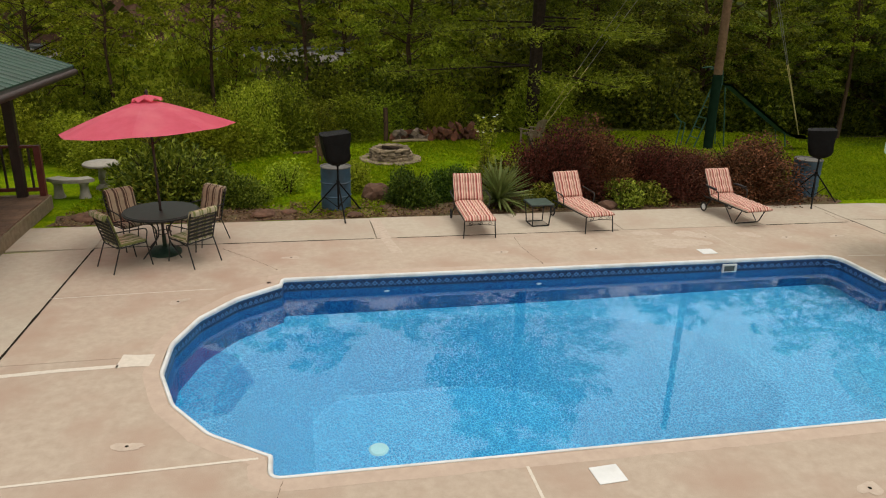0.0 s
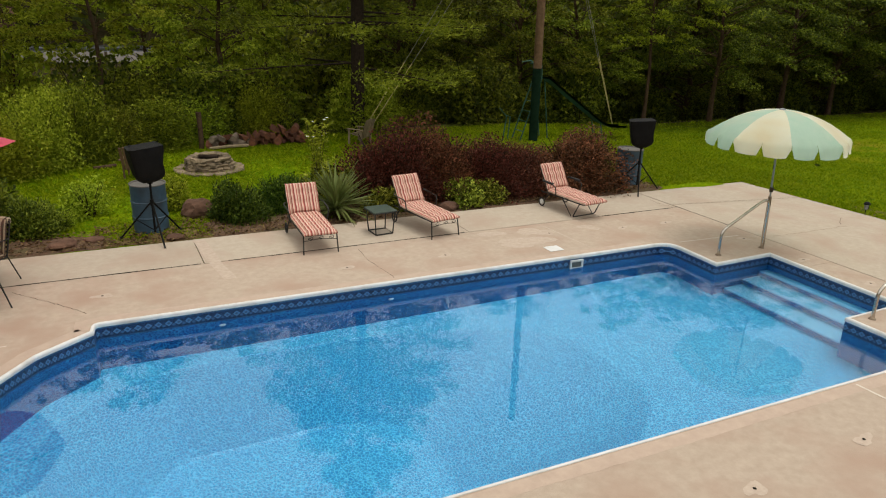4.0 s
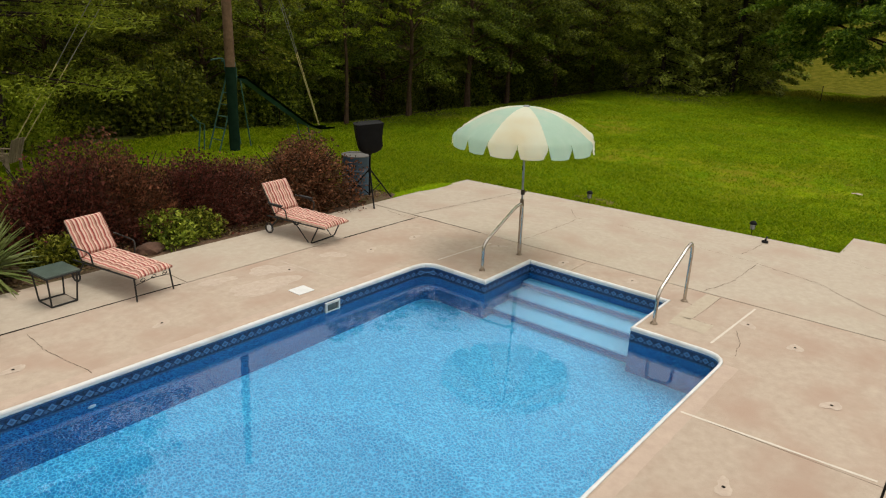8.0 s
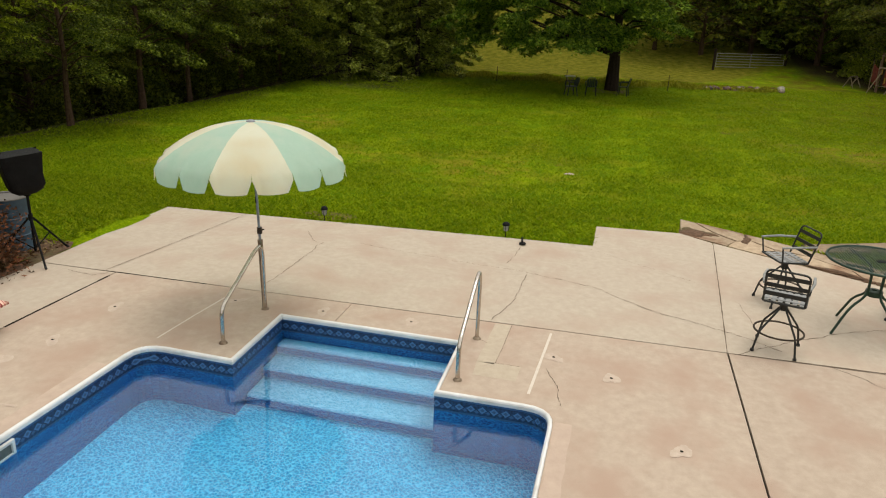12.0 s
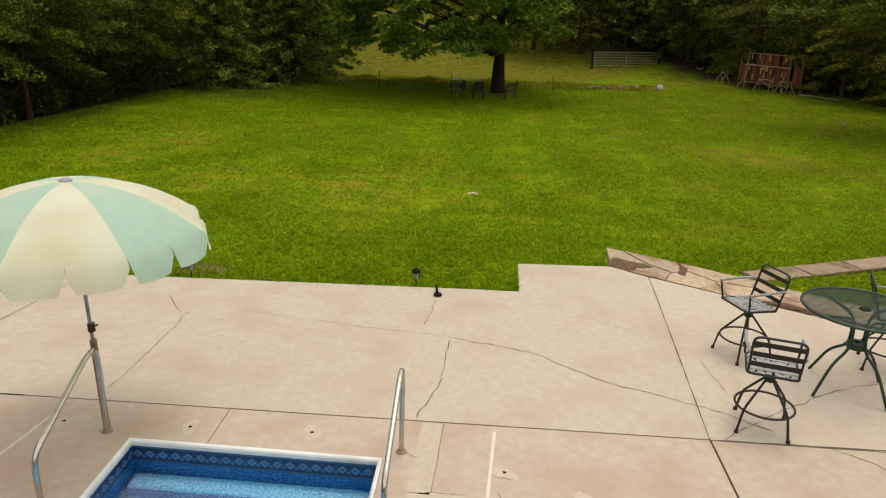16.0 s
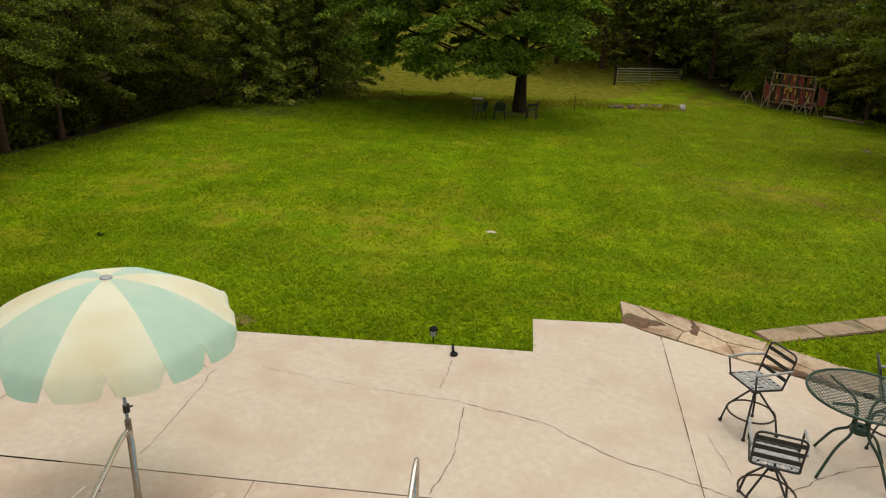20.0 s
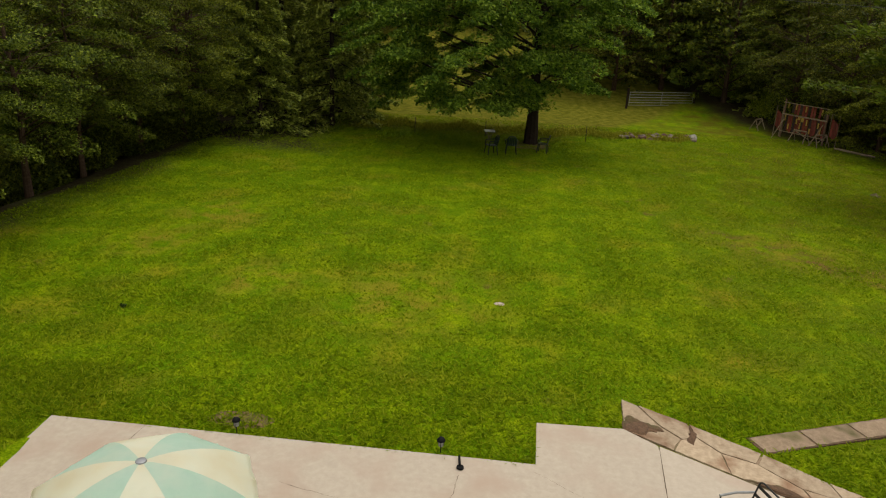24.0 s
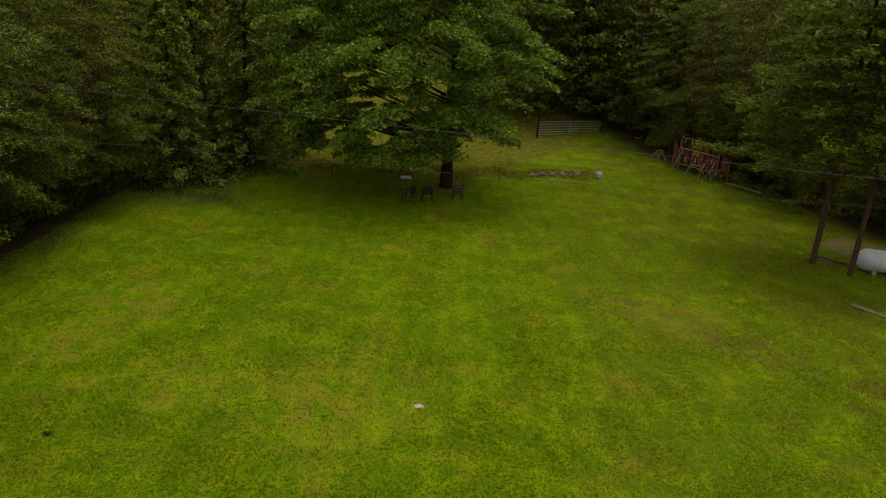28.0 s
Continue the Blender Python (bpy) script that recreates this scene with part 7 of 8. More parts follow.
def rose(x, y):
    ob = thing("white_rose", pose(x, y, -0.05), "tall thin leafy stem with white flowers behind the yucca", "flower")
    r = random.Random(6)
    bm = bmesh.new()
    tops = []
    for k in range(6):
        a = k * 1.05
        t = (0.22 * math.cos(a) * r.uniform(0.5, 1.2), 0.22 * math.sin(a), r.uniform(1.2, 1.85))
        tube(bm, [(0.03 * math.cos(a), 0.03 * math.sin(a), 0), (t[0] * 0.4, t[1] * 0.4, t[2] * 0.55), t], [0.008, 0.006, 0.003], 5)
        tops.append(t)
    part("stem", bm, M_BARK, ob)
    g = np.random.default_rng(6)
    at = np.concatenate([np.outer(g.uniform(0.2, 1.0, 110), t) + g.normal(size=(110, 3)) * 0.06 for t in tops])
    me = leaves("foliage", at, 0.08, 0.045, g)
    link("foliage", me, M_LEAF_LIGHT, ob)
    for t in tops:
        for dz in (0.0, -0.3):
            if r.random() < 0.8:
                bm = bmesh.new()
                for k in range(5):
                    a = k * 1.257
                    d = Vector((math.cos(a), math.sin(a), 0.45))
                    s = Vector((-math.sin(a), math.cos(a), 0)) * 0.014
                    bm.faces.new([bm.verts.new(p) for p in (Vector(), d * 0.02 + s, d * 0.036, d * 0.02 - s)])
                f = part("flower", bm, M_PETAL, ob, "white open flower")
                f.location = Vector(t) * (1 + dz * 0.4) + Vector((r.uniform(-0.05, 0.05), r.uniform(-0.05, 0.05), dz * 0.3))


rose(-6.35, 5.35)


# ---- stones, fire pit, woodpile ----
def stone_mesh(seed, size, name="stone", material=None):
    r = random.Random(seed)
    bm = bmesh.new()
    box(bm, (0, 0, 0), size)
    bmesh.ops.bevel(bm, geom=bm.edges[:], offset=min(size) * 0.28, segments=1, affect="EDGES")
    for v in bm.verts:
        v.co += Vector((r.uniform(-1, 1) * size[0], r.uniform(-1, 1) * size[1], r.uniform(-1, 1) * size[2])) * 0.09
    me = bpy.data.meshes.new(name)
    bm.to_mesh(me)
    bm.free()
    me.materials.append(material or M_STONE)
    return me


def fire_pit(x, y):
    z = float(height(np.array(x), np.array(y)))
    ob = thing("fire_pit", pose(x, y, z) @ Matrix.Scale(0.87, 4), "round fire pit of stacked grey-brown field stones", "fire pit")
    shapes = [stone_mesh(k, (0.17 + 0.06 * (k % 4), 0.20, 0.06 + 0.02 * (k % 3)), "stone", M_PITSTONE) for k in range(8)]
    r = random.Random(12)
    for c in range(5):
        n = 17 - 2 * (c == 4)
        for k in range(n):
            a = 2 * math.pi * (k + 0.5 * (c % 2) + r.uniform(-0.1, 0.1)) / n
            s = new("stone", r.choice(shapes))
            s.parent = ob
            rad = 0.57 - 0.02 * c + r.uniform(-0.035, 0.035)
            s.matrix_local = pose(rad * math.cos(a), rad * math.sin(a), 0.04 + 0.072 * c + r.uniform(-0.012, 0.012), r.uniform(-8, 8), r.uniform(-8, 8), math.degrees(a) + 90 + r.uniform(-14, 14))
    flat = [stone_mesh(20 + k, (0.30, 0.24, 0.06), "paving_stone", M_PITSTONE) for k in range(3)]
    for k in range(18):
        a = 2 * math.pi * (k + r.uniform(-0.2, 0.2)) / 18
        s = new("paving_stone", flat[k % 3])
        s.parent = ob
        s.matrix_local = pose(0.80 * math.cos(a), 0.80 * math.sin(a), 0.02, 0, 0, math.degrees(a) + 90 + r.uniform(-15, 15))
    bm = bmesh.new()
    lathe(bm, [(0, 0.2), (0.44, 0.18), (0.5, 0.1)], 20)
    part("ash_bed", bm, M_JOINT, ob, "black ash and char")
    bm = bmesh.new()
    tube(bm, [(-0.25, 0.1, 0.36), (0.22, -0.1, 0.34)], 0.05, 8)
    part("charred_log", bm, M_BARK_DARK, ob)


fire_pit(-7.8, 9.4)


def wood_pile(x0, x1, y):
    z = float(height(np.array((x0 + x1) / 2), np.array(y)))
    ob = thing("wood_pile", pose(0, 0, z), "stacked pile of split reddish and grey firewood logs", "woodpile")
    shapes = []
    r = random.Random(15)
    for k in range(6):
        bm = bmesh.new()
        n = (3, 4, 9)[k % 3]
        size = r.uniform(0.07, 0.11)
        ring = [(size * r.uniform(0.8, 1.15) * math.cos(2 * math.pi * j / n), size * r.uniform(0.8, 1.15) * math.sin(2 * math.pi * j / n)) for j in range(n)]
        prism(bm, ring, -0.21, 0.21)
        me = bpy.data.meshes.new("log")
        bm.to_mesh(me)
        bm.free()
        me.materials.append(M_LOG if k < 4 else M_LOGGREY)
        shapes.append(me)
    n = int((x1 - x0) / 0.2)
    for row in range(3):
        for k in range(n - row):
            f = k / n
            if row == 2 and (f < 0.4 or r.random() < 0.25):
                continue
            s = new("log", shapes[(r.randrange(4, 6) if f < 0.4 and r.random() < 0.7 else r.randrange(0, 4))])
            s.parent = ob
            s.matrix_local = pose(x0 + (k + 0.5 + 0.5 * row) * 0.2, y + r.uniform(-0.12, 0.12), 0.10 + 0.155 * row + r.uniform(-0.02, 0.02), 90 + r.uniform(-14, 14), r.uniform(0, 360), r.uniform(-28, 28))


wood_pile(-7.5, -4.6, 11.95)
bm = bmesh.new()
tube(bm, [(-10.3, 10.2, -0.05), (-9.8, 10.32, -0.04)], 0.045, 8)
tagged(part("fallen_log", bm, M_BARK, None, "", True), "short fallen log at the edge of the back lawn", "log")


def boulder(x, y, s, seed, label, material=None, sz=0.8, cuts=3):
    r = np.random.default_rng(seed)
    bm = bmesh.new()
    bmesh.ops.create_icosphere(bm, subdivisions=cuts, radius=1.0)
    off = r.normal(size=3) * 5
    for v in bm.verts:
        v.co *= 1 + 0.28 * noise.noise(v.co * 1.3 + Vector(off)) + 0.09 * noise.noise(v.co * 4 + Vector(off))
        v.co.z *= sz
    bmesh.ops.scale(bm, vec=(s, s * 0.8, s), verts=bm.verts)
    z = float(height(np.array(x), np.array(y)))
    ob = part("rock", bm, material or M_ROCK)
    ob.location = (x, y, z + s * sz * 0.3)
    return tagged(ob, label, "rock", "garden rocks")


boulder(-8.62, 5.5, 0.32, 1, "reddish brown boulder in the grass")
boulder(-10.9, 4.35, 0.24, 2, "flat brown rock at the edge of the deck", M_ROCK, 0.4)
boulder(-10.45, 4.5, 0.16, 3, "flat brown rock at the edge of the deck", M_ROCK, 0.4)
boulder(-4.05, 4.15, 0.22, 4, "brown rock under the red hedge", M_ROCK, 0.5)
boulder(-14.0, 4.5, 0.28, 5, "flat brown rock at the edge of the deck", M_ROCK, 0.35)
boulder(-13.4, 4.6, 0.22, 6, "flat brown rock at the edge of the deck", M_ROCK, 0.35)
boulder(-9.2, 4.15, 0.16, 7, "small reddish slab of rock by the stand", M_ROCK, 0.4)
patch("stone_bed", [(40.0, -8.7), (41.0, -8.5), (41.8, -10.4), (42.4, -13.0), (41.8, -14.0), (40.7, -13.0), (40.1, -11.2)], M_SOIL, "brown earth and weeds among the heap of stones", "earth", 0.03, wobble=0.2, seed=33)
rp = random.Random(31)
for k in range(58):
    f = rp.random()
    boulder(40.6 + 0.7 * f + rp.uniform(-0.8, 0.8), -8.9 - 4.8 * f, rp.uniform(0.08, 0.28), 40 + k, "brown stone in the long low heap of stones", M_STONE if k % 2 else M_ROCK, 0.6, 2)
boulder(41.2, -13.7, 0.32, 99, "pale boulder at the end of the stone heap", M_CAST, 0.8)


bm = bmesh.new()
tube(bm, [(-7.45, 11.62, -0.03), (-6.9, 11.66, -0.01), (-6.4, 11.72, -0.03)], 0.045, 7)
tagged(part("fallen_pole", bm, M_TANWOOD, None, "", True), "pale pole lying before the woodpile", "pole")
post = thing("old_post", pose(-7.62, 11.85, -0.15), "old dark weathered wooden post beside the woodpile", "post")
bars("shaft", [[(0, 0, -0.2), (0.01, 0, 0.6), (-0.01, 0.01, 1.05)]], [0.07, 0.065, 0.07], M_BARK, post, sides=10)


# ---- stone table and bench ----
t = thing("stone_table", Matrix.LocRotScale((-14.27, 6.95, -0.07), Euler(), (0.70, 0.70, 0.80)), "round pale cast stone garden table on a pedestal", "table")
bm = bmesh.new()
lathe(bm, [(0, 0.72), (0.50, 0.72), (0.53, 0.70), (0.53, 0.66), (0.48, 0.64), (0, 0.64)], 32)
part("tabletop", bm, M_CAST, t, "", True)
bm = bmesh.new()
lathe(bm, [(0.16, 0.64), (0.10, 0.5), (0.13, 0.3), (0.10, 0.15), (0.22, 0.06), (0.24, 0.0), (0, 0)], 20)
part("pedestal", bm, M_CAST, t, "", True)
t = thing("stone_bench", Matrix.LocRotScale((-14.78, 6.4, -0.07), Euler(), (0.72, 0.72, 0.90)), "curved pale cast stone bench in the grass", "bench")
bm = bmesh.new()
inner, outer = [(0.55 * math.cos(a) + 0.15, 0.55 * math.sin(a) + 0.5) for a in np.linspace(-2.5, -0.9, 12)], [(0.92 * math.cos(a) + 0.15, 0.92 * math.sin(a) + 0.5) for a in np.linspace(-0.9, -2.5, 12)]
prism(bm, inner + outer, 0.37, 0.45)
bmesh.ops.bevel(bm, geom=[e for e in bm.edges if abs(e.verts[0].co.z - e.verts[1].co.z) < 0.01 and e.calc_length() > 0.02], offset=0.015, segments=2, affect="EDGES")
part("seat", bm, M_CAST, t)
for a in (-2.2, -1.2):
    bm = bmesh.new()
    lathe(bm, [(0.16, 0.37), (0.11, 0.28), (0.13, 0.1), (0.17, 0.0), (0, 0)], 14, pose(0.735 * math.cos(a) + 0.15, 0.735 * math.sin(a) + 0.5, 0))
    part("support", bm, M_CAST, t, "", True)


# ---- wooden garden chairs ----
def slat_chair(x, y, turn, label, material, size=1.0):
    z = float(height(np.array(x), np.array(y)))
    ob = thing("garden_chair", pose(x, y, z, 0, 0, turn) @ Matrix.Scale(size, 4), label, "chair", "wooden garden chairs")
    for k in range(5):
        bm = bmesh.new()
        box(bm, (0, -0.25 + 0.11 * k, 0.36 - 0.02 * k), (0.52, 0.09, 0.02), None, 0.004)
        part("seat_slat", bm, material, ob)
    for k in range(6):
        bm = bmesh.new()
        u = -0.25 + 0.1 * k
        box(bm, (0, 0, 0.32), (0.085, 0.02, 0.64 + 0.08 * math.cos(u * 5)), None, 0.004)
        s = part("back_slat", bm, material, ob)
        s.matrix_local = pose(u, 0.24, 0.28, -18, 0, 0)
    for sx in (-0.31, 0.31):
        bm = bmesh.new()
        box(bm, (sx, -0.02, 0.54), (0.12, 0.68, 0.022), None, 0.005)
        part("armrest", bm, material, ob)
        bm = bmesh.new()
        box(bm, (sx, -0.28, 0.27), (0.03, 0.09, 0.54), None, 0.004)
        part("leg", bm, material, ob)
        bm = bmesh.new()
        box(bm, (sx * 0.9, 0.22, 0.26), (0.03, 0.09, 0.54), None, 0.004)
        part("leg", bm, material, ob)


slat_chair(-9.42, 9.1, 160, "brown slatted wooden garden chair near the fire pit", M_REDWOOD, 0.82)
slat_chair(-3.3, 11.3, 215, "weathered slatted wooden garden chair under the pine", M_TANWOOD, 0.8)

# ---- utility pole with guy wires ----
pole = thing("utility_pole", pose(1.8, 10.1, -0.1), "wooden utility pole, its lower part painted green", "pole")
bars("shaft", [[(-0.02, 0, 2.15), (-0.06, 0, 5.5), (-0.1, 0, 9.5)]], [0.125, 0.115, 0.10], M_POLE, pole, "", 14)
bars("painted_foot", [[(0, 0, -0.3), (-0.02, 0, 2.17)]], 0.135, M_GREENPAINT, pole, "dark green painted foot of the pole", 14)
for bx, by, dx in ((-3.25, 11.7, 0.0), (-3.05, 11.75, 0.35), (5.36, 10.7, 0.0), (5.5, 10.9, 0.2)):
    a, b = Vector((bx - 1.8, by - 10.1, 0.05)), Vector((-0.1, 0, 8.6 - 2 * dx))
    d = (b - a).normalized()
    guard = bars("guy_guard", [[tuple(a), tuple(a + d * 2.6)]], 0.012, M_GUARD, pole, "yellow plastic guard on the guy wire", 6)
    bars("guy_wire", [[tuple(a + d * 2.25), tuple(b)]], 0.009, M_GUYWIRE, pole, "", 4)
far_pole = thing("utility_pole", pose(7.3, -23.3, float(height(np.array(7.3), np.array(-23.3)))), "wooden utility pole at the far end of the wires", "pole")
bars("shaft", [[(0, 0, -0.2), (0, 0, 6.9)]], [0.16, 0.12], M_POLE, far_pole, "", 12)
for za, zb, w in ((7.05, 10.05, 0.0055), (6.83, 8.58, 0.003)):
    a, b = Vector((0, 0, za)), Vector((-1.75, 51.3, zb))
    bars("power_line", [[tuple(a + (b - a) * k / 24 + Vector((0, 0, -0.25 * 4 * (k / 24) * (1 - k / 24)))) for k in range(25)]], w, M_WIRE, far_pole, "sagging overhead wire", 5)
road_pole = thing("utility_pole", pose(5.55, 28.0, float(height(np.array(5.55), np.array(28.0)))), "wooden utility pole in the woods by the road", "pole")
bars("shaft", [[(0, 0, -0.2), (0, 0, 9.6)]], [0.16, 0.12], M_POLE, road_pole, "", 12)

# ---- playground slide ----
sl = thing("slide", pose(0, 0, -0.1), "dark green metal playground slide behind the pole", "slide")
chute = [(2.1, 10.45, 1.85), (2.35, 10.45, 1.82), (4.45, 10.45, 0.42), (4.9, 10.45, 0.24), (5.5, 10.45, 0.2)]
bm = bmesh.new()
rows = []
for x, y, z in chute:
    rows.append([bm.verts.new((x, y + dy, z + dz)) for dy, dz in ((-0.2, 0.06), (-0.2, 0), (0.2, 0), (0.2, 0.06))])
for a, b in zip(rows, rows[1:]):
    for k in range(3):
        bm.faces.new((a[k], a[k + 1], b[k + 1], b[k]))
bmesh.ops.solidify(bm, geom=bm.faces[:], thickness=0.015)
part("chute", bm, M_SLIDE, sl)
for y in (10.22, 10.68):
    bars("ladder_rail", [[(1.4, y, 0.0), (2.05, y, 1.85), (2.0, y, 2.35), (1.6, y, 2.3)]], 0.02, M_SLIDE, sl, bend=0.15)
    bars("leg", [[(4.4, y, 0.44), (4.5, y, 0.0)]], 0.018, M_SLIDE, sl)
    bars("leg", [[(2.15, y, 1.8), (2.4, y, 0.0)]], 0.018, M_SLIDE, sl)
for k in range(5):
    f = (k + 1) / 6
    bars("rung", [[(1.4 + 0.65 * f, 10.22, 1.75 * f), (1.4 + 0.65 * f, 10.68, 1.75 * f)]], 0.015, M_SLIDE, sl)
bars("bent_leg", [[(0.9, 10.4, 0.0), (1.0, 10.4, 0.75), (0.75, 10.4, 1.0)]], 0.018, M_SLIDE, sl)
bars("bent_leg", [[(1.2, 10.6, 0.0), (1.25, 10.6, 0.7), (1.0, 10.5, 0.78)]], 0.018, M_SLIDE, sl)

# ---- porch of the house ----
porch = thing("porch", pose(0, 0, 0), "wooden porch with dark red railing and green metal roof", "porch")
PZ, PX, PY = 0.25, -14.86, 5.36
for k in range(30):
    y = PY - 0.07 - 0.145 * k
    bm = bmesh.new()
    box(bm, (PX - 2.2, y, PZ - 0.018), (4.4, 0.138, 0.036), None, 0.004)
    part("floor_board", bm, M_DECKING, porch)
bm = bmesh.new()
box(bm, (PX + 0.02, PY - 2.2, PZ / 2 - 0.02), (0.04, 4.4, PZ - 0.0), None, 0.004)
part("skirt_board", bm, M_TANWOOD, porch, "pale weathered skirt board")
bm = bmesh.new()
box(bm, (PX - 2.2, PY + 0.02, PZ / 2 - 0.02), (4.44, 0.04, PZ), None, 0.004)
part("skirt_board", bm, M_TANWOOD, porch, "pale weathered skirt board")
for x, y in ((PX - 0.07, PY - 0.07), (PX - 1.9, PY - 0.07)):
    bm = bmesh.new()
    box(bm, (x, y, PZ + 0.45), (0.11, 0.11, 1.0), None, 0.006)
    part("newel_post", bm, M_REDPAINT, porch, "dark red newel post")
bm = bmesh.new()
box(bm, (PX - 1.0, PY - 0.07, PZ + 0.93), (1.75, 0.10, 0.045), None, 0.006)
part("handrail", bm, M_REDPAINT, porch, "dark red top rail")
bm = bmesh.new()
box(bm, (PX - 1.0, PY - 0.07, PZ + 0.12), (1.75, 0.05, 0.07), None, 0.006)
part("bottom_rail", bm, M_REDPAINT, porch)
for k in range(11):
    bm = bmesh.new()
    box(bm, (PX - 0.22 - 0.15 * k, PY - 0.07, PZ + 0.53), (0.035, 0.035, 0.76))
    part("baluster", bm, M_DARKWOOD, porch)
bm = bmesh.new()
box(bm, (PX - 0.42, PY - 0.12, 1.4), (0.16, 0.16, 2.35), None, 0.008)
part("roof_post", bm, M_DARKWOOD, porch, "dark brown roof post")
EX, EY, EZ = -14.42, 6.5, 2.50
roof = bmesh.new()
slope = 0.32
pts = [(EX, EY), (EX, -0.5), (EX - 6, -0.5), (EX - 6, EY)]
lo = [roof.verts.new((x, y, EZ + slope * (EX - x))) for x, y in pts]
hi = [roof.verts.new((x, y, EZ + 0.03 + slope * (EX - x))) for x, y in pts]
roof.faces.new(lo)
roof.faces.new(hi[::-1])
for k in range(4):
    roof.faces.new((lo[k], hi[k], hi[(k + 1) % 4], lo[(k + 1) % 4]))
bmesh.ops.recalc_face_normals(roof, faces=roof.faces)
rf = part("roof", roof, M_ROOF, porch, "green ribbed metal roof")
for k in range(24):
    y = EY - 0.05 - 0.3 * k
    bars("seam", [[(EX, y, EZ + 0.035), (EX - 6, y, EZ + 0.035 + slope * 6)]], 0.012, M_ROOF, rf, sides=4)
bm = bmesh.new()
box(bm, (EX - 0.03, EY - 3.5, EZ - 0.08), (0.04, 7.0, 0.17), None, 0.004)
part("fascia", bm, M_FASCIA, porch, "grey eave board")
bm = bmesh.new()
tube(bm, [(EX + 0.04, EY - 0.1, EZ - 0.08), (EX + 0.04, EY - 6.9, EZ - 0.1)], 0.055, 10)
part("gutter", bm, M_DARKWOOD, porch, "dark rain gutter under the eave", True)
bm = bmesh.new()
verts = [bm.verts.new(p) for p in ((EX, EY + 0.01, EZ - 0.16), (EX - 6, EY + 0.01, EZ - 0.16 + slope * 6), (EX - 6, EY + 0.01, EZ + 0.02 + slope * 6), (EX, EY + 0.01, EZ + 0.02))]
bm.faces.new(verts)
bmesh.ops.solidify(bm, geom=bm.faces[:], thickness=0.03)
part("rake_board", bm, M_FASCIA, porch)
bm = bmesh.new()
box(bm, (-18.9, 2.0, 1.5), (0.2, 9.0, 3.4))
part("house_wall", bm, M_LOG, porch, "brown wooden house wall")


# ---- under the shade tree ----
def plastic_chair(x, y, turn, label):
    z = float(height(np.array(x), np.array(y)))
    ob = thing("plastic_chair", pose(x, y, z, 0, 0, turn) @ Matrix.Scale(1.12, 4), label, "chair", "chairs under the tree")
    bm = bmesh.new()
    box(bm, (0, 0, 0.43), (0.46, 0.44, 0.03), None, 0.012)
    part("seat", bm, M_CHAIRGREEN, ob)
    for k in range(5):
        u = -0.17 + 0.085 * k
        bm = bmesh.new()
        box(bm, (0, 0, 0.19), (0.072, 0.018, 0.40 - 0.5 * u * u * 4), None, 0.004)
        s = part("back_slat", bm, M_CHAIRGREEN, ob)
        s.matrix_local = pose(u, 0.21, 0.44, -14)
    bars("back_hoop", [[(-0.22, 0.2, 0.44), (-0.23, 0.29, 0.74), (-0.12, 0.32, 0.86), (0.12, 0.32, 0.86), (0.23, 0.29, 0.74), (0.22, 0.2, 0.44)]], 0.02, M_CHAIRGREEN, ob, bend=0.08)
    for sx in (-1, 1):
        bars("armrest", [[(sx * 0.26, -0.2, 0.42), (sx * 0.27, -0.2, 0.64), (sx * 0.27, 0.12, 0.66), (sx * 0.23, 0.27, 0.68)]], 0.022, M_CHAIRGREEN, ob, bend=0.06)
        for sy in (-1, 1):
            bars("leg", [[(sx * 0.21, sy * 0.19, 0.42), (sx * 0.25, sy * 0.24, 0.0)]], 0.022, M_CHAIRGREEN, ob)


plastic_chair(31.7, -1.53, 205, "dark green plastic garden chair under the shade tree")
plastic_chair(32.2, -2.55, 95, "dark green plastic garden chair turned sideways under the tree")
plastic_chair(33.2, -4.22, 170, "dark green plastic garden chair beside the trunk")
zt = float(height(np.array(34.01), np.array(-1.28)))
t = thing("picnic_table", pose(34.3, -1.25, zt, 0, 0, 10), "small white topped folding table under the tree", "table")
bm = bmesh.new()
box(bm, (0, 0, 0.80), (0.62, 0.58, 0.045), None, 0.012)
part("tabletop", bm, M_WHITE, t, "white tabletop")
for sx in (-0.22, 0.22):
    for sy in (-0.2, 0.2):
        bars("leg", [[(sx + 0.02 * sy, sy, 0.78), (sx + 0.02 * sy, -sy, 0.0)]], 0.018, M_TANWOOD, t)


# ---- field gate, stakes ----
def field_gate(a, b):
    a, b = Vector(a), Vector(b)
    z = float(height(np.array(a.x), np.array(a.y)))
    L = (b - a).length
    ob = thing("field_gate", pose(a.x, a.y, z, 0, 0, math.degrees(math.atan2(b.y - a.y, b.x - a.x))), "long grey tubular steel farm gate, closed", "gate")
    for k in range(6):
        bars("rail", [[(0.1, 0, 0.25 + 0.2 * k), (L - 0.1, 0, 0.25 + 0.2 * k)]], 0.024, M_GATE, ob)
    for f in (0.0, 0.5, 1.0):
        bars("upright", [[(0.1 + f * (L - 0.2), 0, 0.25), (0.1 + f * (L - 0.2), 0, 1.25)]], 0.024, M_GATE, ob)
    for x in (-0.08, L + 0.08):
        bm = bmesh.new()
        tube(bm, [(x, 0, -0.3), (x, 0, 1.55)], 0.09, 10)
        part("gate_post", bm, M_BARK_DARK, ob, "dark wooden gate post")


